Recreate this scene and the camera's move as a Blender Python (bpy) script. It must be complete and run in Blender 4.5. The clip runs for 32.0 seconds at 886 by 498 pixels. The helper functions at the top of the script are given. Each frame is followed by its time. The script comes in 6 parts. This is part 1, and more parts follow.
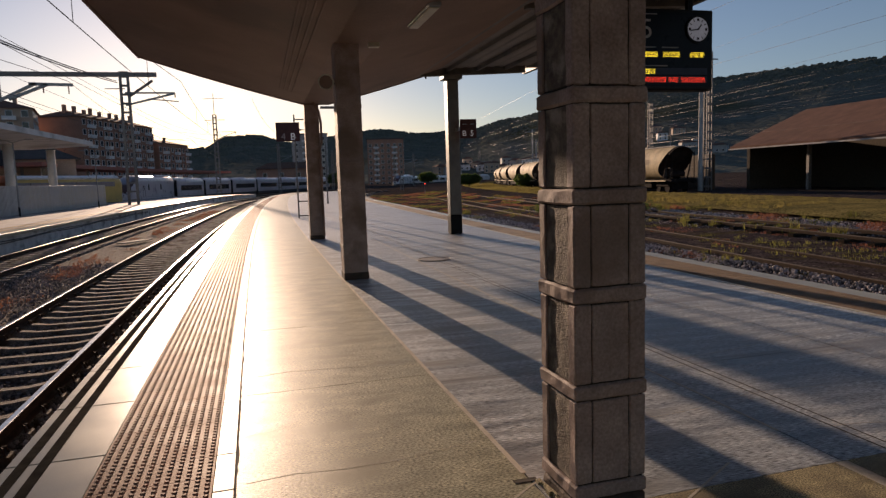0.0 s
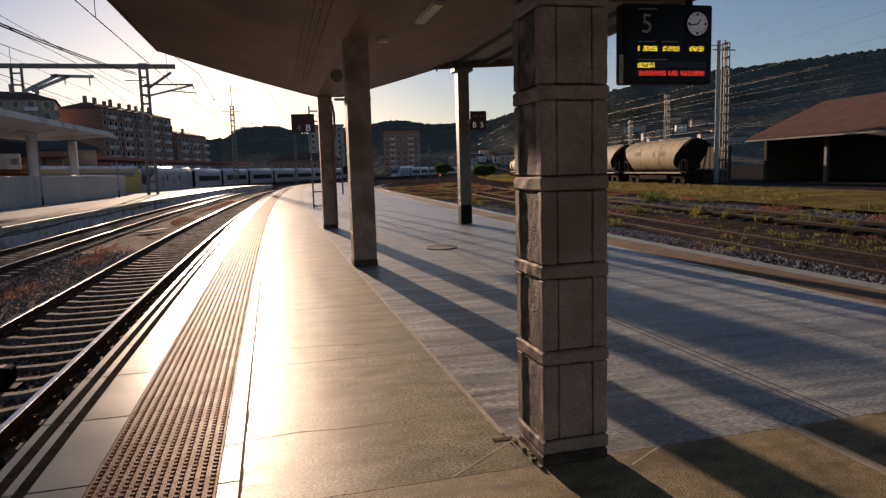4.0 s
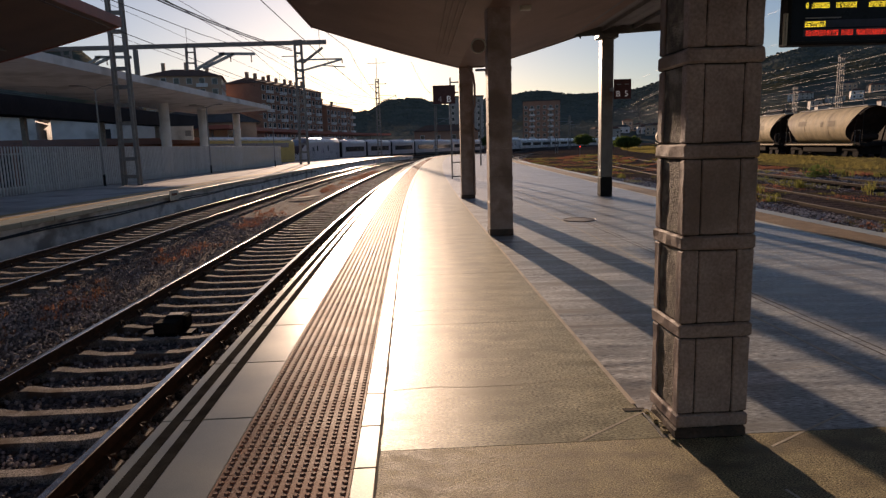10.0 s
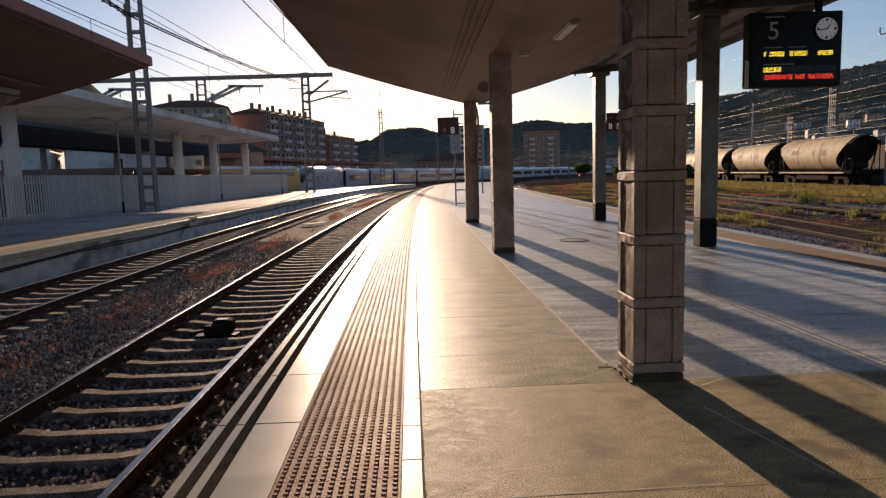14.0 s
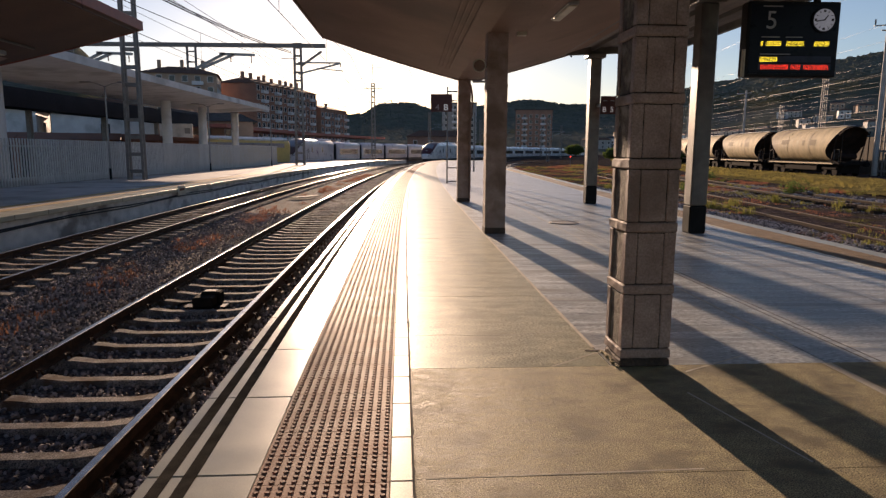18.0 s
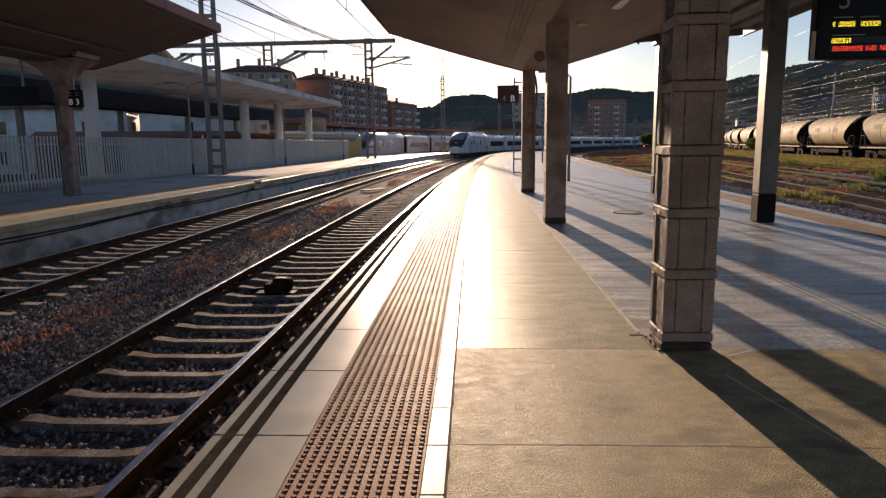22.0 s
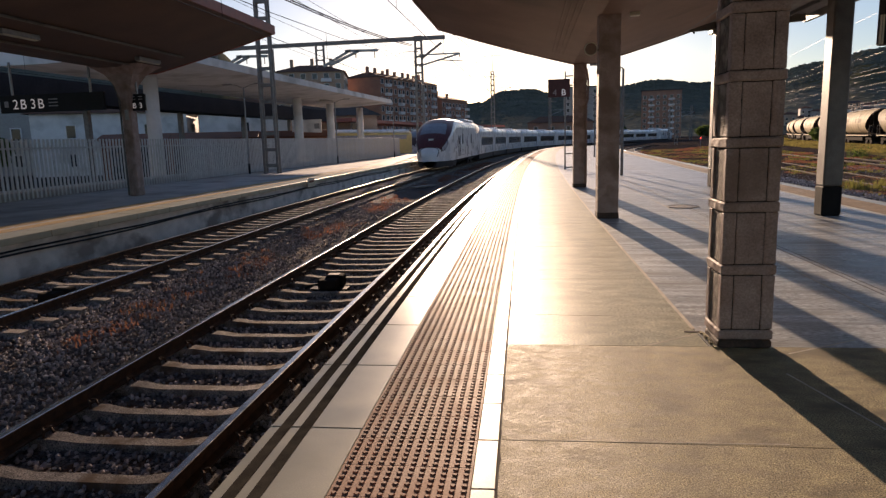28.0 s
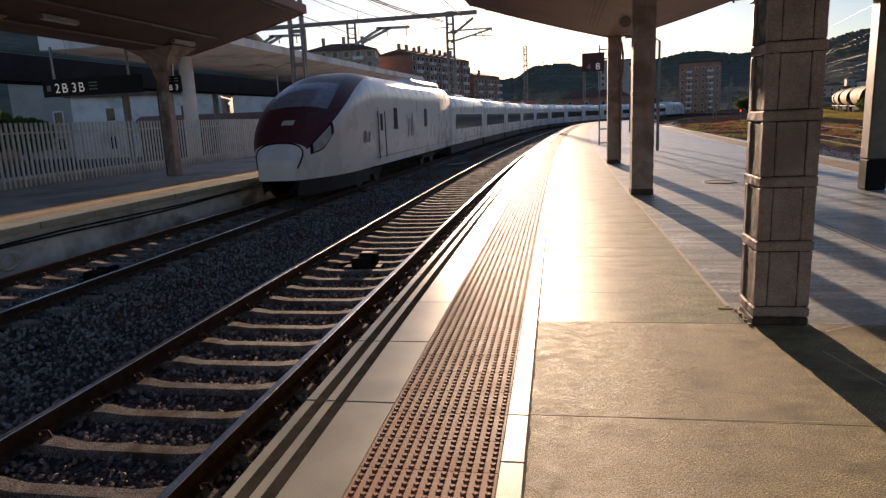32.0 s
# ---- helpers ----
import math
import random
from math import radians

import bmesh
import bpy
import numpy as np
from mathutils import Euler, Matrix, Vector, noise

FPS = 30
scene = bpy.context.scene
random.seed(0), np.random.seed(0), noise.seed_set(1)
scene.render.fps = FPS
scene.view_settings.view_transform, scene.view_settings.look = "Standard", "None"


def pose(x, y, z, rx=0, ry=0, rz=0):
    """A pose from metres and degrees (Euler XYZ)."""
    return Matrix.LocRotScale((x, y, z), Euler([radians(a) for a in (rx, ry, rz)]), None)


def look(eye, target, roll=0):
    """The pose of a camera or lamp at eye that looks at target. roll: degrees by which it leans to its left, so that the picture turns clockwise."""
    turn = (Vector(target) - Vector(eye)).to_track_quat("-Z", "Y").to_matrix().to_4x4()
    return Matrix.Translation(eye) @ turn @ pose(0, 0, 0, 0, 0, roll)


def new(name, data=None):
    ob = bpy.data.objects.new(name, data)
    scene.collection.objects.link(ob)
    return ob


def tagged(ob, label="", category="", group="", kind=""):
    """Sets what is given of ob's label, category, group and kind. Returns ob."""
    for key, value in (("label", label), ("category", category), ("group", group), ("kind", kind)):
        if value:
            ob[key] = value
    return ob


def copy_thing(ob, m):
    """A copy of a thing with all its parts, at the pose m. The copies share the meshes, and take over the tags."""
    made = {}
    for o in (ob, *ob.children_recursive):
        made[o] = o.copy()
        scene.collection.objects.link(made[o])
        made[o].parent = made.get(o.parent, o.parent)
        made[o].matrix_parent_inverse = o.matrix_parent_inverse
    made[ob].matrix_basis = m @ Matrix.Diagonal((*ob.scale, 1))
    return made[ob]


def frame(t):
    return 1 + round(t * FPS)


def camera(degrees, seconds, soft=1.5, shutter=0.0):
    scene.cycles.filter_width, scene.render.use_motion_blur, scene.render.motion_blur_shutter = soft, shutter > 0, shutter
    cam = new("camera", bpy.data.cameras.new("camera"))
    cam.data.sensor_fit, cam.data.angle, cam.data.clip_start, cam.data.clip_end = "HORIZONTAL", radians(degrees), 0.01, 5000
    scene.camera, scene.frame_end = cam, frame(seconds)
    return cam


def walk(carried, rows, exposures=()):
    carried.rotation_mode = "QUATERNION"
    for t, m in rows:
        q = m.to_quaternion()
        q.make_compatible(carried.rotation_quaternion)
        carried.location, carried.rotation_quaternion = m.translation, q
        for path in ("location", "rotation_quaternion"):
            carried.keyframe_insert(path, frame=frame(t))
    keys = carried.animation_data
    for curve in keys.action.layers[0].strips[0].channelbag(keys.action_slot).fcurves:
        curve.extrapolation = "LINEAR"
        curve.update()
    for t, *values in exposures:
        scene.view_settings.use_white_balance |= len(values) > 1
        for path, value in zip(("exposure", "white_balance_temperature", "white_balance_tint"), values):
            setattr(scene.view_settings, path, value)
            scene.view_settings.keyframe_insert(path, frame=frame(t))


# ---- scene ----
CAM_ROWS = [
    (0.0, 0.147, 1.973, 1.636, -13.90, -6.20, 1.81),
    (0.5, 0.208, 1.925, 1.638, -12.79, -5.89, 2.15),
    (1.0, 0.291, 1.887, 1.636, -11.81, -6.12, 1.99),
    (1.5, 0.369, 1.847, 1.635, -10.77, -7.26, 1.11),
    (2.0, 0.354, 1.824, 1.638, -12.54, -7.23, 2.29),
    (2.5, 0.303, 1.822, 1.644, -13.42, -7.42, 2.56),
    (4.5, 0.216, 1.455, 1.607, -12.04, -6.51, 1.22),
    (5.0, 0.216, 1.422, 1.605, -11.97, -6.18, 0.75),
    (5.5, 0.210, 1.428, 1.610, -12.00, -7.26, 0.75),
    (6.0, 0.210, 1.425, 1.609, -11.39, -7.19, 0.76),
    (6.5, 0.206, 1.417, 1.609, -10.52, -7.13, 0.74),
    (7.0, 0.201, 1.410, 1.607, -10.01, -7.40, 1.02),
    (7.5, 0.201, 1.402, 1.613, -9.04, -7.40, 1.13),
    (8.0, 0.228, 1.479, 1.595, -7.22, -9.34, 0.82),
    (8.5, 0.193, 1.417, 1.611, -5.59, -8.03, 0.80),
    (9.0, 0.183, 1.412, 1.608, -3.97, -8.36, 0.69),
    (9.5, 0.191, 1.467, 1.590, -2.05, -9.24, 1.19),
    (10.0, 0.204, 1.447, 1.594, -0.46, -9.03, 1.57),
    (10.5, 0.220, 1.453, 1.591, 0.33, -9.40, 1.99),
    (11.0, 0.226, 1.461, 1.586, -0.16, -9.76, 2.49),
    (11.5, 0.115, 0.842, 1.591, -0.76, -8.46, 1.75),
    (12.0, 0.102, 0.518, 1.581, -0.62, -7.71, 1.58),
    (12.5, 0.052, 0.169, 1.583, -0.75, -7.26, 1.37),
    (13.0, 0.023, 0.030, 1.591, -0.94, -6.59, 1.19),
    (13.5, 0.038, 0.029, 1.582, -0.43, -6.52, 1.71),
    (15.5, -0.004, 0.004, 1.601, -0.20, -6.69, 1.34),
    (16.0, 0.000, 0.000, 1.600, 0.00, -6.60, 1.34),
    (16.5, 0.001, 0.010, 1.601, -0.11, -8.10, 0.73),
    (17.0, 0.004, 0.011, 1.600, -1.09, -9.40, 0.25),
    (17.5, 0.006, 0.018, 1.612, -1.68, -9.40, 0.01),
    (18.0, -0.008, 0.005, 1.614, -1.16, -8.56, -0.32),
    (18.5, -0.009, -0.007, 1.608, -0.55, -7.93, -0.30),
    (19.0, -0.014, -0.007, 1.616, -0.36, -8.14, 0.29),
    (19.5, 0.003, 0.007, 1.612, 1.71, -9.81, 0.84),
    (20.0, 0.067, -0.011, 1.612, 2.41, -8.39, 0.92),
    (20.5, 0.145, -0.025, 1.610, 4.55, -9.03, 0.17),
    (21.0, 0.169, -0.075, 1.615, 4.73, -7.81, 1.53),
    (21.5, 0.175, -0.154, 1.603, 4.40, -9.36, 1.79),
    (22.0, 0.188, -0.251, 1.603, 4.96, -9.23, 0.63),
    (22.5, 0.180, -0.277, 1.606, 7.20, -8.21, 0.16),
    (23.0, 0.178, -0.280, 1.608, 8.40, -4.97, 0.53),
    (23.5, 0.179, -0.277, 1.606, 8.12, -7.39, 0.26),
    (24.0, 0.175, -0.275, 1.607, 9.05, -6.61, 0.78),
    (24.5, 0.172, -0.266, 1.606, 10.10, -6.89, 0.61),
    (25.0, 0.176, -0.275, 1.607, 10.52, -6.90, 0.81),
    (25.5, 0.176, -0.275, 1.606, 10.77, -7.31, 1.23),
    (27.5, 0.197, -0.273, 1.607, 10.27, -9.12, 1.59),
    (28.0, 0.195, -0.273, 1.607, 9.32, -9.48, 1.63),
    (28.5, 0.195, -0.272, 1.605, 8.93, -10.30, 1.25),
    (29.0, 0.191, -0.268, 1.604, 10.90, -11.74, 2.07),
    (29.5, 0.185, -0.259, 1.604, 11.37, -11.38, 1.68),
    (30.0, 0.187, -0.271, 1.604, 11.49, -10.17, 1.89),
    (30.5, 0.193, -0.267, 1.607, 11.11, -9.46, 1.99),
    (31.0, 0.190, -0.266, 1.604, 11.10, -10.32, 2.15),
    (31.5, 0.202, -0.283, 1.607, 10.93, -10.36, 2.54),
    (32.0, 0.218, -0.304, 1.612, 12.12, -11.33, 2.45),
]
cam = camera(68.5, 32.0, soft=1.35)
walk(cam, [(t, pose(x, y, z, 90 + pitch, roll, yaw)) for t, x, y, z, yaw, pitch, roll in CAM_ROWS],
     exposures=[(0, 0.16, 7050, 27), (10.5, 0.2, 7050, 27), (13, 0.5, 7050, 26), (19, 0.64, 7050, 26), (26, 0.7, 7050, 26), (32, 0.74, 7050, 26)])

# ---- sky and sun ----
SUN_AZ, SUN_EL = -7.6, 9.0          # degrees: to the left of +y, above the horizon
world = bpy.data.worlds.new("world")
scene.world = world
world.use_nodes = True
wn = world.node_tree.nodes
sky = wn.new("ShaderNodeTexSky")
sky.sky_type = "NISHITA"
sky.sun_disc = False
sky.sun_elevation = radians(SUN_EL)
sky.sun_rotation = radians(SUN_AZ)
sky.air_density, sky.dust_density, sky.ozone_density = 1.0, 0.35, 3.0
wn["Background"].inputs[1].default_value = 0.085
world.node_tree.links.new(sky.outputs[0], wn["Background"].inputs[0])
sun_data = bpy.data.lights.new("sun", "SUN")
sun_data.energy, sun_data.angle, sun_data.color = 5.0, radians(0.55), (1.0, 0.8, 0.56)
sun = new("sun", sun_data)
sd = Vector((math.sin(radians(SUN_AZ)) * math.cos(radians(SUN_EL)), math.cos(radians(SUN_AZ)) * math.cos(radians(SUN_EL)), math.sin(radians(SUN_EL))))
sun.matrix_world = look(sd * 100, (0, 0, 0))


# ---- materials ----
def mat(name, a, b=None, rough=0.7, metal=0.0, scale=6.0, grain=60.0, bump=0.15, spots=None, obj=False, var=0.0, emit=None, stretch=None, depth=0.01, rough_var=0.1, spec=0.5, speck=0.35, trowel=0.0):
    """Two-scale noise between colours a and b, fine relief, optional darker stains."""
    m = bpy.data.materials.new(name)
    m.use_nodes = True
    nt, n = m.node_tree, m.node_tree.nodes
    bs = n["Principled BSDF"]
    b = b or tuple(c * 0.7 for c in a)
    if obj:
        co = n.new("ShaderNodeTexCoord").outputs["Object"]
    else:
        co = n.new("ShaderNodeNewGeometry").outputs["Position"]
    if stretch:
        mp = n.new("ShaderNodeMapping")
        mp.inputs["Scale"].default_value = stretch
        nt.links.new(co, mp.inputs[0])
        co = mp.outputs[0]
    big, fine = n.new("ShaderNodeTexNoise"), n.new("ShaderNodeTexNoise")
    big.inputs["Scale"].default_value, big.inputs["Detail"].default_value = scale, 5
    fine.inputs["Scale"].default_value, fine.inputs["Detail"].default_value = grain, 3
    for k in (big, fine):
        nt.links.new(co, k.inputs["Vector"])
    ramp = n.new("ShaderNodeValToRGB")
    ramp.color_ramp.elements[0].position, ramp.color_ramp.elements[1].position = 0.32, 0.68
    ramp.color_ramp.elements[0].color, ramp.color_ramp.elements[1].color = (*b, 1), (*a, 1)
    nt.links.new(big.outputs["Fac"], ramp.inputs[0])
    col = ramp.outputs[0]
    g = n.new("ShaderNodeMix")
    g.data_type, g.blend_type = "RGBA", "OVERLAY"
    g.inputs["Factor"].default_value = speck
    nt.links.new(col, g.inputs["A"])
    gm = n.new("ShaderNodeMapRange")
    gm.inputs["From Min"].default_value, gm.inputs["From Max"].default_value = (0.3, 0.7) if speck >= 0.8 else (0.0, 1.0)
    nt.links.new(fine.outputs["Fac"], gm.inputs[0])
    nt.links.new(gm.outputs[0], g.inputs["B"])
    col = g.outputs["Result"]
    if spots:
        st = n.new("ShaderNodeTexNoise")
        st.inputs["Scale"].default_value, st.inputs["Detail"].default_value = scale * 0.37, 8
        nt.links.new(co, st.inputs["Vector"])
        sr = n.new("ShaderNodeValToRGB")
        sr.color_ramp.elements[0].position, sr.color_ramp.elements[1].position = 0.52, 0.66
        nt.links.new(st.outputs["Fac"], sr.inputs[0])
        sx = n.new("ShaderNodeMix")
        sx.data_type = "RGBA"
        sx.inputs["B"].default_value = (*spots, 1)
        nt.links.new(sr.outputs[0], sx.inputs["Factor"])
        nt.links.new(col, sx.inputs["A"])
        col = sx.outputs["Result"]
    if var:
        oi = n.new("ShaderNodeObjectInfo")
        hs = n.new("ShaderNodeHueSaturation")
        mr = n.new("ShaderNodeMapRange")
        mr.inputs["To Min"].default_value, mr.inputs["To Max"].default_value = 1 - var, 1 + var
        nt.links.new(oi.outputs["Random"], mr.inputs[0])
        nt.links.new(mr.outputs[0], hs.inputs["Value"])
        nt.links.new(col, hs.inputs["Color"])
        col = hs.outputs[0]
    nt.links.new(col, bs.inputs["Base Color"])
    rr = n.new("ShaderNodeMapRange")
    rr.inputs["To Min"].default_value, rr.inputs["To Max"].default_value = max(0.02, rough - rough_var), min(1, rough + rough_var)
    nt.links.new(big.outputs["Fac"], rr.inputs[0])
    nt.links.new(rr.outputs[0], bs.inputs["Roughness"])
    bs.inputs["Metallic"].default_value = metal
    bs.inputs["Specular IOR Level"].default_value = spec
    if bump:
        bp = n.new("ShaderNodeBump")
        bp.inputs["Strength"].default_value, bp.inputs["Distance"].default_value = bump, depth
        nt.links.new(fine.outputs["Fac"], bp.inputs["Height"])
        nt.links.new(bp.outputs[0], bs.inputs["Normal"])
        if trowel:
            tw, tb = n.new("ShaderNodeTexNoise"), n.new("ShaderNodeBump")
            tw.inputs["Scale"].default_value, tw.inputs["Detail"].default_value = 7.0, 4
            tb.inputs["Strength"].default_value, tb.inputs["Distance"].default_value = trowel, 0.012
            nt.links.new(co, tw.inputs["Vector"])
            nt.links.new(tw.outputs["Fac"], tb.inputs["Height"])
            nt.links.new(tb.outputs[0], bp.inputs["Normal"])
    if emit:
        bs.inputs["Emission Color"].default_value = (*emit[:3], 1)
        bs.inputs["Emission Strength"].default_value = emit[3]
    return m


CONCRETE = mat("platform concrete", (0.45, 0.435, 0.3), (0.27, 0.26, 0.175), speck=0.85, rough=0.45, spec=0.28, scale=4.5, grain=70, bump=0.35, spots=(0.26, 0.245, 0.165), var=0.05, depth=0.005, stretch=(0.75, 1.5, 1.0), rough_var=0.12, trowel=0.06)
# pale blue in the base colour imitates sky sheen on the smooth lanes
CONCRETE_SMOOTH = mat("trowelled concrete with sky sheen tint", (0.6, 0.645, 0.665), (0.22, 0.23, 0.235), speck=0.9, rough=0.44, spec=0.45, scale=4.6, grain=75, bump=0.14, spots=(0.26, 0.26, 0.255), var=0.05, depth=0.004, stretch=(0.25, 1.7, 1.0), rough_var=0.28, trowel=0.16)
CONCRETE_OLD = mat("worn platform concrete", (0.42, 0.36, 0.205), (0.26, 0.22, 0.13), speck=1.0, rough=0.66, spec=0.3, scale=9.0, grain=130, bump=0.9, spots=(0.19, 0.16, 0.1), var=0.0, depth=0.006, stretch=(0.8, 1.2, 1.0), rough_var=0.2)
COPING = mat("coping stone", (0.47, 0.455, 0.335), (0.37, 0.355, 0.26), rough=0.35, scale=2.5, grain=150, bump=0.08, var=0.05, depth=0.004, rough_var=0.1, spots=(0.34, 0.325, 0.235))
KERB = mat("white kerb stone", (0.64, 0.61, 0.48), (0.48, 0.45, 0.35), rough=0.45, scale=3, grain=120, bump=0.15, var=0.08, depth=0.004)
FILLER = mat("pale joint filler", (0.72, 0.67, 0.56), (0.55, 0.5, 0.42), rough=0.85, spec=0.15, scale=6, grain=80, bump=0.2)
STRIPE = mat("anti slip stripe", (0.1, 0.09, 0.072), (0.06, 0.054, 0.045), rough=1.0, spec=0.0, scale=9, grain=200, bump=0.4, depth=0.003)
TACTILE = mat("tactile tile", (0.42, 0.19, 0.105), (0.31, 0.14, 0.08), rough=0.66, spec=0.26, scale=4, grain=160, bump=0.12, var=0.08, depth=0.003)
YELLOW_TACTILE = mat("ochre tactile tile", (0.5, 0.33, 0.13), (0.38, 0.25, 0.1), rough=0.55, scale=4, grain=100, bump=0.2, var=0.08)
DUSTY_TACTILE = mat("dusty tactile tile", (0.36, 0.27, 0.19), (0.25, 0.185, 0.13), rough=0.75, spec=0.2, scale=4, grain=100, bump=0.2, var=0.1)
WALL_CONC = mat("stained concrete wall", (0.6, 0.57, 0.53), (0.42, 0.4, 0.37), rough=0.9, spec=0.15, scale=1.4, grain=50, bump=0.3, spots=(0.15, 0.135, 0.12))
PILLAR = mat("painted concrete", (0.43, 0.335, 0.3), (0.3, 0.22, 0.195), speck=0.55, rough=0.7, spec=0.3, scale=5, grain=70, bump=0.4, spots=(0.23, 0.165, 0.135), depth=0.005)
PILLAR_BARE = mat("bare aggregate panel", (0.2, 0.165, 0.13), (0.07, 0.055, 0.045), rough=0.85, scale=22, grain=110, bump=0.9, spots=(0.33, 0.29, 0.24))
PILLAR_FOOT = mat("stained pillar foot", (0.13, 0.085, 0.065), (0.06, 0.042, 0.033), rough=0.85, scale=6, grain=60, bump=0.5, speck=0.6)
CANOPY = mat("canopy soffit paint", (0.30, 0.20, 0.155), (0.22, 0.14, 0.11), rough=0.7, scale=0.8, grain=40, bump=0.15, spots=(0.16, 0.11, 0.09))
# soffit paint at half brightness: underside shade put into the colour
CANOPY_SHADED = mat("shaded canopy soffit", (0.15, 0.095, 0.075), (0.1, 0.065, 0.05), rough=0.75, scale=0.8, grain=40, bump=0.15)
FASCIA = mat("red brown fascia", (0.38, 0.12, 0.085), (0.28, 0.085, 0.06), rough=0.55, scale=3, grain=60, bump=0.1)
ROOF_SHEET = mat("roof sheet", (0.3, 0.28, 0.26), (0.2, 0.19, 0.18), rough=0.6, scale=2, grain=50, bump=0.1)
JOINT = mat("dark joint fill", (0.06, 0.045, 0.035), (0.035, 0.028, 0.022), rough=0.95, scale=9, grain=60, bump=0.3)
COL_GREY = mat("grey painted column", (0.18, 0.17, 0.15), (0.12, 0.113, 0.1), rough=0.45, scale=4, grain=60, bump=0.12, spots=(0.1, 0.09, 0.078))
COL_BLACK = mat("black column foot", (0.016, 0.016, 0.016), (0.01, 0.01, 0.01), rough=0.7, spec=0.15, scale=6)
STEEL = mat("galvanised steel", (0.4, 0.4, 0.39), (0.28, 0.28, 0.275), rough=0.5, metal=0.7, scale=8, grain=60, bump=0.08)
# steel tone raised so distant masts look hazed
STEEL_DARK = mat("weathered mast steel, lightened for haze", (0.27, 0.25, 0.23), (0.18, 0.16, 0.145), rough=0.6, metal=0.3, scale=6, grain=60, bump=0.12)
RUST = mat("rusty rail", (0.1, 0.055, 0.035), (0.055, 0.032, 0.022), rough=0.85, spec=0.15, scale=12, grain=90, bump=0.3)
YARD_RAIL = mat("dull yard rail", (0.05, 0.035, 0.026), (0.03, 0.022, 0.018), rough=0.95, spec=0.05, scale=8, grain=60, bump=0.3)
YARD_HEAD = mat("dull yard rail head", (0.11, 0.088, 0.075), (0.06, 0.045, 0.038), rough=0.8, spec=0.15, scale=6, grain=60, bump=0.1)
RAILTOP = mat("polished rail head", (0.6, 0.57, 0.54), (0.5, 0.47, 0.44), rough=0.22, metal=1.0, scale=10, grain=100, bump=0.03)
SLEEPER = mat("concrete sleeper", (0.34, 0.3, 0.265), (0.17, 0.145, 0.125), speck=0.8, rough=0.85, spec=0.15, scale=7, grain=80, bump=0.4, spots=(0.12, 0.08, 0.055), var=0.15)
LEFT_WALL = mat("streaked platform face", (0.8, 0.76, 0.7), (0.6, 0.57, 0.52), rough=0.9, spec=0.15, scale=2.2, grain=40, bump=0.3, spots=(0.3, 0.27, 0.24), stretch=(1, 1, 1.6))
# bed colour raised to take in the veil of sun glare
BALLAST = mat("ballast bed, lightened for glare", (0.19, 0.165, 0.158), (0.085, 0.074, 0.072), rough=1.0, spec=0.05, speck=0.8, scale=14, grain=45, bump=1.0, spots=(0.12, 0.07, 0.045), depth=0.05)
SOIL = mat("cindery ground", (0.1, 0.08, 0.076), (0.034, 0.029, 0.031), rough=1.0, spec=0.0, scale=2.2, grain=13, bump=1.0, speck=1.0, spots=(0.075, 0.062, 0.034), depth=0.1)
GRASS_DRY = mat("dry meadow", (0.26, 0.205, 0.075), (0.13, 0.11, 0.045), rough=1.0, spec=0.0, scale=0.6, grain=9, bump=1.0, speck=0.8, depth=0.12)
PAVING = mat("pale paving", (0.52, 0.5, 0.47), (0.38, 0.36, 0.34), rough=0.8, spec=0.2, scale=1.2, grain=40, bump=0.2, spots=(0.3, 0.28, 0.26))
BLACK = mat("black plastic", (0.012, 0.012, 0.014), (0.008, 0.008, 0.009), rough=0.5, spec=0.2, scale=5, bump=0.02, obj=True)
WHITE_PAINT = mat("train white", (0.8, 0.79, 0.78), (0.74, 0.73, 0.72), rough=0.28, scale=1.2, grain=30, bump=0.01, obj=True, rough_var=0.05)


# ---- geometry helpers ----
def mesh_of(bm, name="m"):
    me = bpy.data.meshes.new(name)
    bm.normal_update()
    bm.to_mesh(me)
    bm.free()
    return me


def part(name, bm, material, parent=None, label="", m=None, smooth=False):
    """Links a bmesh (or a ready mesh) as one mesh object under its thing."""
    me = bm if isinstance(bm, bpy.types.Mesh) else mesh_of(bm, name)
    if material and not me.materials:
        me.materials.append(material)
    if smooth:
        me.polygons.foreach_set("use_smooth", [True] * len(me.polygons))
    ob = new(name, me)
    if parent:
        ob.parent = parent
    if m is not None:
        ob.matrix_basis = m
    if label:
        tagged(ob, label=label)
    return ob


def thing(name, label, category, group="", kind="", m=None):
    ob = tagged(new(name), label, category, group, kind)
    ob.empty_display_size = 0.2
    if m is not None:
        ob.matrix_basis = m
    return ob


def box(x0, x1, y0, y1, z0, z1, bm=None, bevel=0.0):
    """An axis-aligned box, optionally with chamfered edges."""
    b = bm or bmesh.new()
    if bevel:
        t = bmesh.new()
        box(x0, x1, y0, y1, z0, z1, t)
        bmesh.ops.bevel(t, geom=t.edges[:], offset=bevel, segments=1, affect="EDGES")
        join(b, t)
        return b
    v = [b.verts.new(p) for p in ((x0, y0, z0), (x1, y0, z0), (x1, y1, z0), (x0, y1, z0), (x0, y0, z1), (x1, y0, z1), (x1, y1, z1), (x0, y1, z1))]
    for f in ((0, 3, 2, 1), (4, 5, 6, 7), (0, 1, 5, 4), (1, 2, 6, 5), (2, 3, 7, 6), (3, 0, 4, 7)):
        b.faces.new([v[i] for i in f])
    return b


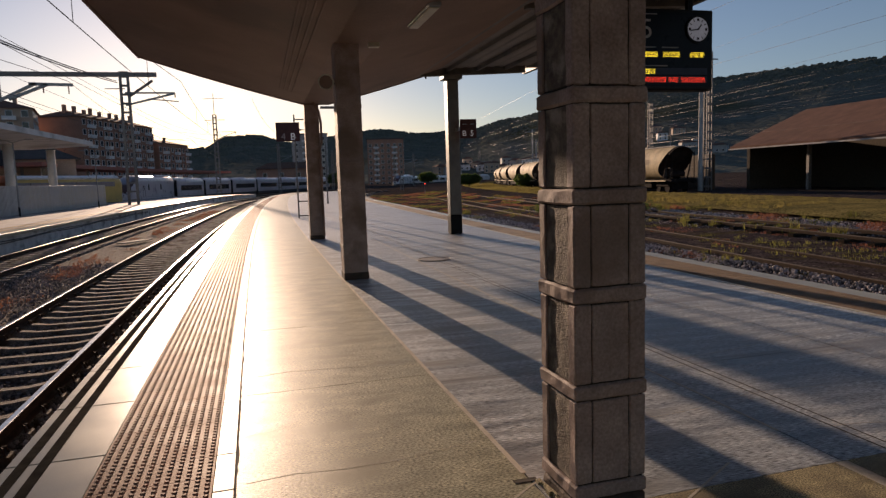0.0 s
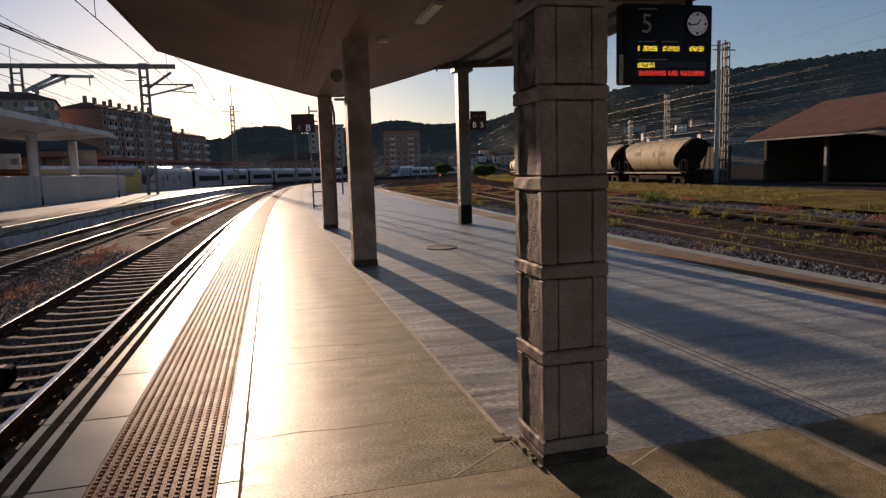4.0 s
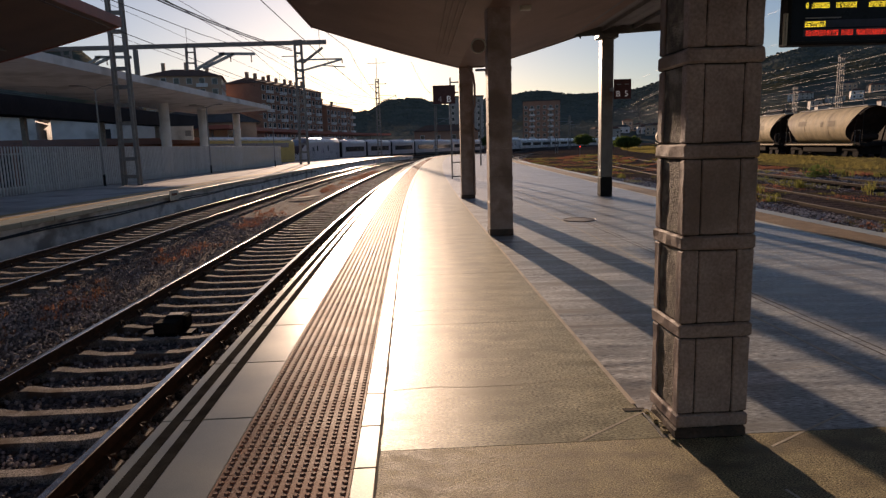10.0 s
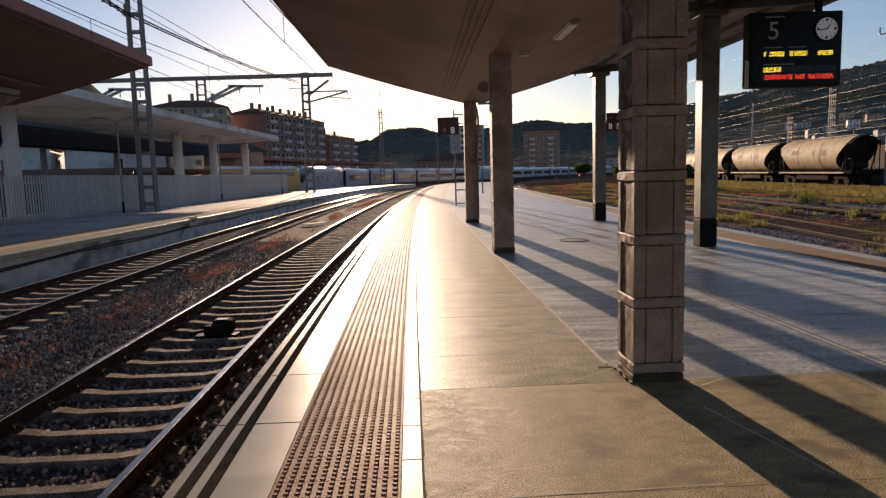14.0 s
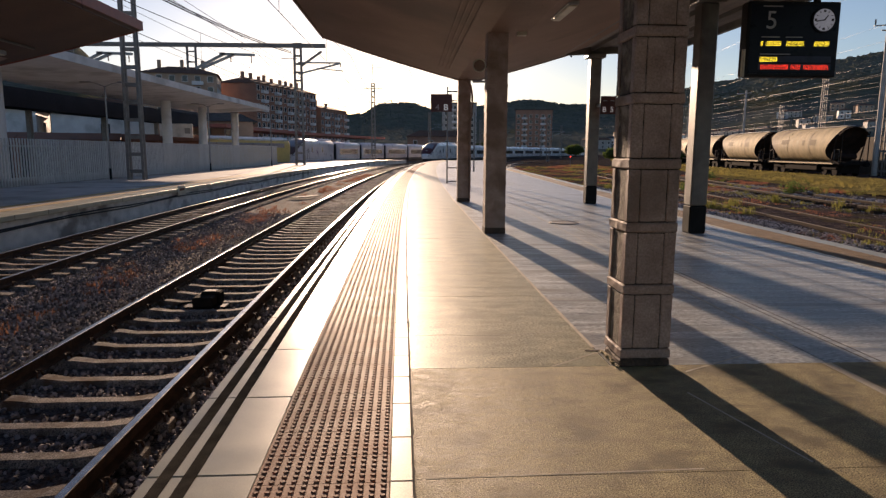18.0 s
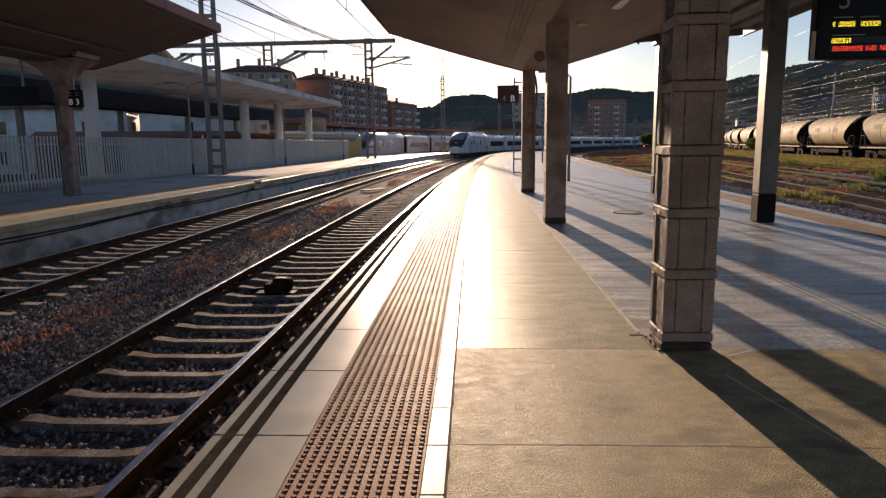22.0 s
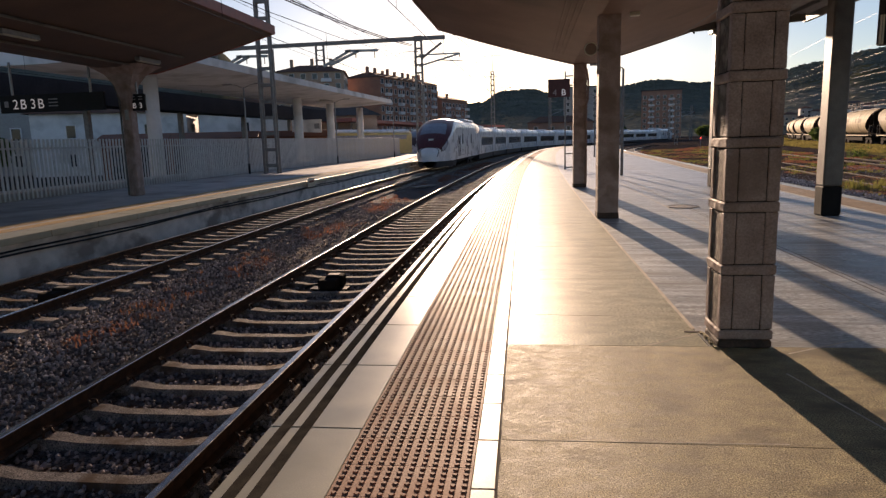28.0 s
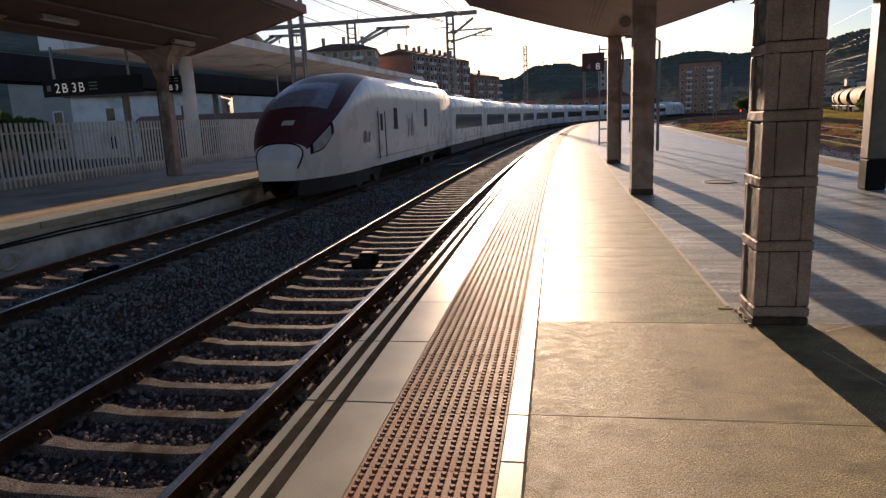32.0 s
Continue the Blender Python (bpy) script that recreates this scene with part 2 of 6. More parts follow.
def join(b, t):
    """Adds the bmesh t to b."""
    t.verts.index_update()
    v = [b.verts.new(q.co) for q in t.verts]
    for f in t.faces:
        b.faces.new([v[q.index] for q in f.verts])
    t.free()
    return b


def worn(x0, x1, y0, y1, z0, z1, wear=0.004):
    """A box with rubbed, uneven edges."""
    b = bmesh.new()
    box(x0, x1, y0, y1, z0, z1, b)
    bmesh.ops.bevel(b, geom=b.edges[:], offset=wear * 1.6, segments=1, affect="EDGES")
    bmesh.ops.subdivide_edges(b, edges=[e for e in b.edges if e.calc_length() > 0.05], cuts=5, use_grid_fill=True)
    for v in b.verts:
        p = v.co * 14 + Vector((x0 * 31, y0 * 17, z0 * 13))
        v.co += wear * Vector((noise.noise(p), noise.noise(p + Vector((9, 0, 0))), noise.noise(p + Vector((0, 9, 0)))))
    return b


def moved(b, m):
    b.transform(m)
    return b


def beam(p, q, w, h=None, bm=None, up=(0, 0, 1)):
    """A square bar from p to q."""
    b = bm or bmesh.new()
    p, q = Vector(p), Vector(q)
    d = (q - p).normalized()
    u = Vector(up)
    if abs(d.dot(u)) > 0.98:
        u = Vector((0, 1, 0))
    r = d.cross(u).normalized() * w / 2
    u = r.cross(d).normalized() * (h or w) / 2
    v = [b.verts.new(c + a * r + e * u) for c in (p, q) for a, e in ((-1, -1), (1, -1), (1, 1), (-1, 1))]
    for f in ((3, 2, 1, 0), (4, 5, 6, 7), (0, 1, 5, 4), (1, 2, 6, 5), (2, 3, 7, 6), (3, 0, 4, 7)):
        b.faces.new([v[i] for i in f])
    return b


def tube(points, r, n=8, bm=None, caps=True):
    """A round bar through points."""
    b = bm or bmesh.new()
    pts = [Vector(p) for p in points]
    rings = []
    for i, p in enumerate(pts):
        d = (pts[min(i + 1, len(pts) - 1)] - pts[max(i - 1, 0)]).normalized()
        a = d.cross(Vector((0, 0, 1)))
        a = a.normalized() if a.length > 0.05 else d.cross(Vector((0, 1, 0))).normalized()
        c = a.cross(d)
        rad = r[i] if isinstance(r, (list, tuple)) else r
        rings.append([b.verts.new(p + rad * (math.cos(k) * a + math.sin(k) * c)) for k in [2 * math.pi * j / n for j in range(n)]])
    for s, t in zip(rings, rings[1:]):
        for j in range(n):
            b.faces.new((s[j], s[(j + 1) % n], t[(j + 1) % n], t[j]))
    if caps:
        b.faces.new(rings[0][::-1])
        b.faces.new(rings[-1])
    return b


# ---- the line that every track and platform follows ----
STEP = 0.5
S0, S1 = -120, 460


def heading(s):
    if s < 85:
        return (s - 47) / 1000
    if s < 150:
        return 0.038 + (s - 85) / 65 * (radians(20) - 0.038)
    return radians(20) + (s - 150) / 200 * radians(8)


LINE = {}
x, y = -1.05, 47.0
for i in range(int((S1 - 47) / STEP)):
    LINE[94 + i] = (x, y)
    h = heading(47 + (i + 0.5) * STEP)
    x, y = x + STEP * math.sin(h), y + STEP * math.cos(h)
x, y = -1.05, 47.0
for i in range(int((47 - S0) / STEP)):
    LINE[94 - i] = (x, y)
    h = heading(47 - (i + 0.5) * STEP)
    x, y = x - STEP * math.sin(h), y - STEP * math.cos(h)


def at(s, o=0.0, z=0.0):
    """The place s metres along the line and o metres to its right."""
    k = s / STEP
    i = math.floor(k)
    a, b = LINE[i], LINE[i + 1]
    f, h = k - i, heading(s)
    return Vector((a[0] + (b[0] - a[0]) * f + o * math.cos(h), a[1] + (b[1] - a[1]) * f - o * math.sin(h), z))


def along(s, o=0.0, z=0.0):
    """The pose at that place, with y along the line."""
    p = at(s, o, z)
    return pose(p.x, p.y, p.z, 0, 0, -math.degrees(heading(s)))


def stations(s0, s1, step):
    n = max(1, round((s1 - s0) / step))
    return [s0 + (s1 - s0) * i / n for i in range(n + 1)]


def sweep(profile, s0, s1, step=2.0, closed=True, bm=None):
    """Sweeps the outline [(o, z)] along the line; o may be a function of s."""
    b = bm or bmesh.new()
    rings = []
    for s in stations(s0, s1, step):
        rings.append([b.verts.new(at(s, o(s) if callable(o) else o, z(s) if callable(z) else z)) for o, z in profile])
    n = len(profile)
    for p, q in zip(rings, rings[1:]):
        for j in range(n if closed else n - 1):
            b.faces.new((p[j], q[j], q[(j + 1) % n], p[(j + 1) % n]))
    if closed:
        b.faces.new(rings[0])
        b.faces.new(rings[-1][::-1])
    return b


def lump(r, seed, n=2, squash=0.7):
    """A rough stone or clump."""
    b = bmesh.new()
    bmesh.ops.create_icosphere(b, subdivisions=n, radius=r)
    for v in b.verts:
        k = 1 + 0.35 * noise.noise(v.co / r * 1.3 + Vector((seed * 7.1, seed, 0)))
        v.co = Vector((v.co.x * k, v.co.y * k, v.co.z * k * squash))
    return b


RAIL_Z = -0.62
EDGE, TACT_L, TACT_R = -1.33, -0.78, -0.12


def right_edge(s):
    return 7.75 + 1.05 * min(1, max(0, (s - 8) / 37))


TRACKS = {"near": -3.15, "far": -7.9}
LEFT_EDGE = -9.65

# ---- ground ----
def build_ground():
    b = bmesh.new()
    xs = [-2500, -900, -400, -160, -80, -40, -20, 0, 10, 20, 30, 38, 50, 70, 120, 200, 400, 900, 2500]
    ys = [-1500, -400, -120, -40, 0, 40, 80, 120, 170, 240, 330, 500, 900, 2500]
    def z(x, y):
        k = min(1, max(0, (x - 14) / 18))
        return -0.98 + 0.62 * k * k * (3 - 2 * k)
    g = [[b.verts.new((x, y, z(x, y))) for x in xs] for y in ys]
    for r, q in zip(g, g[1:]):
        for j in range(len(xs) - 1):
            b.faces.new((r[j], r[j + 1], q[j + 1], q[j]))
    tagged(part("ground", b, SOIL, smooth=True), "dark cindery railway ground with sparse dry weeds", "ground", kind="structure")
    tagged(part("ballast_bed", sweep([(-9.62, -1.1), (-9.62, -0.92), (-9.3, -0.88), (-6.5, -0.88), (-5.55, -0.93), (-4.6, -0.88), (-1.75, -0.88), (-1.4, -0.95), (-1.4, -1.1)], -60, 420, 3), BALLAST), "dark grey ballast between the running tracks", "ballast", kind="structure")
    tagged(part("ballast_bed", sweep([(lambda s: right_edge(s) + 0.02, -1.1), (lambda s: right_edge(s) + 0.02, -0.9), (lambda s: right_edge(s) + 0.8, -0.88), (lambda s: right_edge(s) + 3.2, -0.88), (lambda s: right_edge(s) + 4.6, -1.1)], -60, 150, 3), BALLAST), "dark ballast of the siding beside the island platform", "ballast", kind="structure")


# ---- tracks ----
RAIL_PROFILE = [(-0.07, -0.155), (0.07, -0.155), (0.07, -0.14), (0.012, -0.12), (0.012, -0.045), (0.036, -0.035), (0.036, -0.003), (-0.036, -0.003), (-0.036, -0.035), (-0.012, -0.045), (-0.012, -0.12), (-0.07, -0.14)]


def sleeper_mesh(end=1.3):
    b = bmesh.new()
    secs = ((-end, 0.13, -0.01), (-1.0, 0.13, 0.0), (-0.95, 0.13, 0.0), (-0.66, 0.125, 0.0), (-0.45, 0.105, -0.03), (0.45, 0.105, -0.03), (0.66, 0.125, 0.0), (0.95, 0.13, 0.0), (1.0, 0.13, 0.0), (end, 0.13, -0.01))
    rings = [[b.verts.new(p) for p in ((x, -w, -0.2), (x, w, -0.2), (x, w * 0.78 - 0.02, t), (x, -w * 0.78 + 0.02, t))] for x, w, t in secs]
    for p, q in zip(rings, rings[1:]):
        for j in range(4):
            b.faces.new((p[j], p[(j + 1) % 4], q[(j + 1) % 4], q[j]))
    b.faces.new(rings[0][::-1])
    b.faces.new(rings[-1])
    return mesh_of(b, "sleeper")


SLEEPER_MESH = sleeper_mesh()
SLEEPER_MESH.materials.append(SLEEPER)
SLEEPER_SHORT = sleeper_mesh(1.03)
SLEEPER_SHORT.materials.append(SLEEPER)


def clip_mesh():
    b = bmesh.new()
    tube([(0, -0.06, 0.0), (0.012, -0.04, 0.06), (0.054, 0, 0.07), (0.012, 0.04, 0.06), (0, 0.06, 0.0)], 0.012, 5, b)
    return mesh_of(b, "fastening")


CLIP_MESH = clip_mesh()
CLIP_MESH.materials.append(RUST)


def track(off, s0, s1, label, near0, near1, gauge=1.74, spacing=0.6, rz=RAIL_Z, sleeper=SLEEPER_MESH):
    """Two rails on concrete sleepers; off may follow the platform's edge."""
    f = off if callable(off) else (lambda s: off)
    th = thing("track", label, "railway track")
    for sg in (-1, 1):
        rail = part("rail", sweep([((lambda s, a=a: f(s) + sg * gauge / 2 + a), rz + c) for a, c in RAIL_PROFILE], s0, s1, 2), RUST, th, "rusty steel rail")
        part("rail_head", sweep([((lambda s, a=a: f(s) + sg * gauge / 2 + a), rz + c) for a, c in ((-0.034, -0.003), (0.034, -0.003), (0.028, 0.001), (-0.028, 0.001))], s0, s1, 2), RAILTOP, rail, "polished running surface")
    far = bmesh.new()
    s = s0 - 0.12
    while s < s1:
        m = along(s, f(s), rz - 0.165)
        if near0 <= s <= near1:
            sl = part("sleeper", sleeper, None, th, m=m)
            if s < 22:
                for x in (-0.99, -0.75, 0.75, 0.99):
                    part("rail_fastening", CLIP_MESH, None, sl, m=pose(x, 0, 0, 0, 0, 180 if x in (-0.75, 0.99) else 0))
        elif s < 220:
            t = bmesh.new()
            box(-1.3, 1.3, -0.13, 0.13, -0.2, 0.0, t)
            join(far, moved(t, m))
        s += spacing
    tagged(part("sleeper", far, SLEEPER, th), kind="stuff")
    return th


# ---- island platform ----
def tactile_mesh(w, length, nx, ny):
    b = bmesh.new()
    box(-w / 2, w / 2, 0.002, length - 0.002, -0.03, 0.0, b)
    for i in range(nx):
        for j in range(ny):
            cx, cy = -w / 2 + (i + 0.5) * w / nx, (j + 0.5) * length / ny
            lo = [b.verts.new((cx + 0.0155 * math.cos(a), cy + 0.0155 * math.sin(a), 0)) for a in [math.pi / 4 * k for k in range(8)]]
            hi = [b.verts.new((cx + 0.011 * math.cos(a), cy + 0.011 * math.sin(a), 0.006)) for a in [math.pi / 4 * k for k in range(8)]]
            for k in range(8):
                b.faces.new((lo[k], lo[(k + 1) % 8], hi[(k + 1) % 8], hi[k]))
            b.faces.new(hi)
    return mesh_of(b, "tactile_tile")


def build_platform():
    pl = thing("platform", "long curved concrete island platform between the tracks", "platform", kind="structure")
    part("platform_core", sweep([(EDGE + 0.12, -1.15), (EDGE + 0.12, -0.1), (TACT_R + 0.06, -0.1), (TACT_R + 0.06, -0.009), (lambda s: right_edge(s) - 1.2, -0.009), (lambda s: right_edge(s) - 1.2, -0.1), (lambda s: right_edge(s) - 0.12, -0.1), (lambda s: right_edge(s) - 0.12, -1.15)], -55, 118, 2), WALL_CONC, pl, "rough concrete core with a recessed face")
    # coping slabs beside the running track
    slab = bmesh.new()
    box(EDGE, TACT_L, 0.003, 1.047, -0.09, 0.0, slab, bevel=0.006)
    slab = mesh_of(slab, "coping_slab")
    slab.materials.append(COPING)
    for i in range(-9, 108):
        part("coping_slab", slab, None, pl, m=along(3.11 + 1.05 * i, 0, 0))
    for o in (-1.235, -1.115):
        part("anti_slip_stripe", sweep([(o - 0.032, -0.003), (o + 0.032, -0.003), (o + 0.032, 0.003), (o - 0.032, 0.003)], -6, 116, 2), STRIPE, pl, "dark gritty anti-slip stripe")
    tile = tactile_mesh(TACT_R - TACT_L, 0.3, 12, 6)
    tile.materials.append(TACTILE)
    for i in range(-20, 290):
        part("tactile_tile", tile, None, pl, m=along(i * 0.3, (TACT_L + TACT_R) / 2, 0.0))
    part("tactile_strip", sweep([(TACT_L + 0.002, -0.03), (TACT_R - 0.002, -0.03), (TACT_R - 0.002, 0.003), (TACT_L + 0.002, 0.003)], 87, 116, 2), TACTILE, pl, "distant reddish tactile paving")
    k = bmesh.new()
    box(TACT_R + 0.002, -0.002, 0.003, 0.497, -0.06, 0.004, k, bevel=0.005)
    k = mesh_of(k, "kerb_stone")
    k.materials.append(KERB)
    for i in range(-12, 232):
        part("kerb_stone", k, None, pl, m=along(i * 0.5, 0, 0))
    # concrete bays: three lanes, cut by cross joints
    rnd = random.Random(4)
    lanes = ((lambda s: 0.005, lambda s: 1.53), (lambda s: 1.54, lambda s: 3.25), (lambda s: 3.26, lambda s: 5.2), (lambda s: 5.21, lambda s: right_edge(s) - 1.13))
    for k, (a, c) in enumerate(lanes):
        s = 4.68
        while s < 116:
            e = s + (rnd.uniform(2.2, 3.2) if k == 0 else rnd.uniform(1.6, 2.6)) * (1 + (s > 30))
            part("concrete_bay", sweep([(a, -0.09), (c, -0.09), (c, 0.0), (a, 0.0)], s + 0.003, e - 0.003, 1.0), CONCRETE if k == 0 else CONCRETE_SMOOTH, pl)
            s = e
    for s, e in ((-6, 0.4), (0.4, 3.02), (3.02, 4.68)):
        part("concrete_bay", sweep([(0.005, -0.09), (lambda q: right_edge(q) - 1.13, -0.09), (lambda q: right_edge(q) - 1.13, 0.0), (0.005, 0.0)], s + 0.002, e - 0.002, 0.5), CONCRETE_OLD, pl, "older worn yellowish concrete")
    for o, w in ((1.535, 0.016), (3.255, 0.01)):
        part("joint_filler", sweep([(o - w, -0.005), (o + w, -0.005), (o + w, 0.0015), (o - w, 0.0015)], 5.15, 60, 1), FILLER, pl, "pale filled joint")
    part("joint_filler", sweep([(3.2, -0.005), (3.28, -0.005), (3.28, 0.002), (3.2, 0.002)], 1.0, 4.67, 0.5), FILLER, pl, "pale filled joint")
    gap = bmesh.new()
    ring = None
    for i in range(520):
        q = -2 + i * 0.06
        w = 0.006 + 0.022 * max(0, noise.noise(Vector((q * 3.1, 4.0, 0)))) + 0.012 * max(0, noise.noise(Vector((q * 13, 8.0, 0))))
        nxt = [gap.verts.new(at(q, o, z)) for o, z in ((-0.001, -0.01), (-0.001, 0.0016), (w, 0.0016), (w, -0.01))]
        if ring:
            for j in range(4):
                gap.faces.new((ring[j], nxt[j], nxt[(j + 1) % 4], ring[(j + 1) % 4]))
        ring = nxt
    part("kerb_gap", gap, JOINT, pl, "ragged dirty gap beside the white kerb")
    # far side strip
    part("tactile_strip", sweep([(lambda s: right_edge(s) - 1.06, -0.05), (lambda s: right_edge(s) - 0.33, -0.05), (lambda s: right_edge(s) - 0.33, -0.004), (lambda s: right_edge(s) - 1.06, -0.004)], -6, 116, 2), JOINT, pl, "dirty bed of the far tactile strip")
    rt = bmesh.new()
    for i in range(2):
        box(-1.058 + i * 0.364, -0.698 + i * 0.364, 0.004, 0.356, -0.003, 0.003, rt)
        for k in range(6):
            x = -1.058 + i * 0.364 + 0.03 + k * 0.055
            box(x, x + 0.026, 0.015, 0.345, 0.003, 0.008, rt)
    rt = mesh_of(rt, "tactile_tile")
    rt.materials.append(DUSTY_TACTILE)
    for i in range(8, 300):
        part("tactile_tile", rt, None, pl, m=along(i * 0.36, right_edge(i * 0.36), 0))
    part("edge_line", sweep([(lambda s: right_edge(s) - 1.12, -0.05), (lambda s: right_edge(s) - 1.065, -0.05), (lambda s: right_edge(s) - 1.065, 0.005), (lambda s: right_edge(s) - 1.12, 0.005)], -6, 116, 2), KERB, pl, "thin white line beside the tactile strip")
    cs = bmesh.new()
    box(-0.325, 0.0, 0.004, 0.996, -0.09, 0.0, cs, bevel=0.006)
    cs = mesh_of(cs, "coping_slab")
    cs.materials.append(COPING)
    for s in range(0, 100):
        part("coping_slab", cs, None, pl, m=along(s, right_edge(s), 0))
    # cut lines and a broken corner round the nearest pillar
    for p, q in (((0.92, 4.74), (1.4, 5.12)), ((1.9, 4.62), (2.5, 5.0)), ((2.02, 3.2), (1.75, 4.2))):
        part("repair_seam", beam((*p, -0.004), (*q, -0.004), 0.014, 0.0096), FILLER, pl, "pale filled saw cut")
    part("repair_seam", beam(at(3.02, 0.06, -0.004), at(3.05, 1.5, -0.004), 0.012, 0.0096), FILLER, pl, "pale filled saw cut")
    for o in (3.62, 3.7):
        part("repair_seam", sweep([(o - 0.006, -0.004), (o + 0.006, -0.004), (o + 0.006, 0.0012), (o - 0.006, 0.0012)], 4.7, 24, 1), JOINT, pl, "thin dark saw cut")
    # chipped hole drawn as a dark patch; its inner shade is only colour
    part("broken_corner", box(1.27, 1.4, 5.12, 5.16, -0.01, 0.003), JOINT, pl, "flat dark patch for the shade in a chipped hole")
    for s, o, n in ((5.6, 2.0, 8), (5.55, 0.05, 5), (8.2, 2.1, 6), (6.7, 3.4, 7), (7.6, 0.1, 5), (10.4, 1.7, 6), (9.3, 3.4, 6), (12.2, 0.2, 5), (13.1, 2.4, 7), (7.1, 5.3, 6), (5.1, 3.5, 6)):
        rnd2 = random.Random(int(s * 10))
        pts, a = [at(s, o, -0.004)], rnd2.uniform(-0.15, 0.15)
        for _ in range(n):
            a = a * 0.6 + rnd2.uniform(-0.25, 0.25)
            pts.append(pts[-1] + Vector((0.28 * math.cos(a), 0.28 * math.sin(a), 0)))
        cr = bmesh.new()
        for p, q in zip(pts, pts[1:]):
            beam(p, q, 0.005, 0.0092, cr)
        part("crack", cr, FILLER, pl, "fine pale hairline crack")
    # inspection cover
    cv = thing("manhole_cover", "round rusty iron inspection cover set in the platform", "manhole cover", m=pose(3.08, 14.8, 0.0))
    b = bmesh.new()
    bmesh.ops.create_cone(b, cap_ends=True, segments=28, radius1=0.3, radius2=0.295, depth=0.012)
    part("lid", moved(b, pose(0, 0, 0.006)), STEEL_DARK, cv)
    ring = bmesh.new()
    tube([(0.33 * math.cos(a), 0.33 * math.sin(a), 0.006) for a in [2 * math.pi * i / 28 for i in range(29)]], 0.012, 6, ring, caps=False)
    part("frame_ring", ring, STEEL_DARK, cv)


# ---- pillars of the island canopy ----
def plain_pillar_parts(th, height):
    """The smoother clad pillars further on, with shallow bands."""
    part("shaft", box(-0.2, 0.2, -0.2, 0.2, 0.0, height, bevel=0.01), PILLAR, th)
    for z in (0.52, 0.97, 1.42, 1.89, 2.35, 2.81, 3.27):
        part("band", worn(-0.205, 0.205, -0.205, 0.205, z, z + 0.075, wear=0.003), PILLAR, th)
    part("foot", worn(-0.207, 0.207, -0.207, 0.207, 0.0, 0.12, wear=0.004), PILLAR_FOOT, th)


def pillar_parts(th, height):
    """Bands every 0.465 m; between them two wide stiles and a panel on each face, with cracked joints."""
    w, bw = 0.189, 0.1965
    part("shaft", box(-w + 0.012, w - 0.012, -w + 0.012, w - 0.012, 0.0, height), JOINT, th)
    part("foot", worn(-w - 0.004, w + 0.004, -w - 0.004, w + 0.004, 0.0, 0.062, wear=0.008), PILLAR_FOOT, th, "dark stained crumbling foot")
    levels = [0.105] + [0.6 + 0.465 * i for i in range(7)]
    levels = [z for z in levels if z < height - 0.1]
    for i, z in enumerate(levels):
        part("band", worn(-bw, bw, -bw, bw, z - 0.036, z + 0.036, wear=0.006), PILLAR, th)
    tops = levels[1:] + [height + 0.04]
    for z0, z1 in zip(levels, tops):
        a, c = z0 + 0.042, z1 - 0.041
        if c - a < 0.1:
            continue
        for k in range(4):
            r = pose(0, 0, 0, 0, 0, 90 * k)
            sw = 0.088 if k != 3 else 0.07
            for x in (-w + sw / 2, w - sw / 2):
                part("stile", moved(worn(x - sw / 2 + 0.001, x + sw / 2 - 0.001, -w - 0.001, -w + 0.014, a, c, wear=0.004), r), PILLAR, th)
            g = sw + 0.004
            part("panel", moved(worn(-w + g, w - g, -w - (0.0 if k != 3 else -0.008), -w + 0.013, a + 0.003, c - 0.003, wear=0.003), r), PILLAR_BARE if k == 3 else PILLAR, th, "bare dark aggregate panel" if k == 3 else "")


def build_island_pillars():
    first = None
    plain = thing("pillar", "smooth clad canopy pillar with shallow bands", "pillar", "island canopy pillars", m=pose(1.28, 12.97, 0, 0, 0, 1.9))
    plain_pillar_parts(plain, 3.9)
    copy_thing(plain, pose(1.08, 21.16, 0, 0, 0, 1.4))
    for x, y, rz in ((1.62, 4.92, 2.4), (2.05, -3.2, 2.6)):
        m = pose(x, y, 0, 0, 0, rz)
        if first:
            copy_thing(first, m)
        else:
            first = thing("pillar", "square banded concrete canopy pillar with chipped beige paint", "pillar", "island canopy pillars", m=m)
            pillar_parts(first, 3.9)
            b = bmesh.new()
            for i in range(9):
                a = i * 0.7
                box(-0.222 + 0.01 * math.sin(a * 3), -0.2, -0.2 + i * 0.045, -0.155 + i * 0.045, 0, 0.012 + 0.014 * math.sin(a * 5) ** 2, b)
            part("mortar_fillet", b, CONCRETE_OLD, first, "crumbling mortar at the foot")


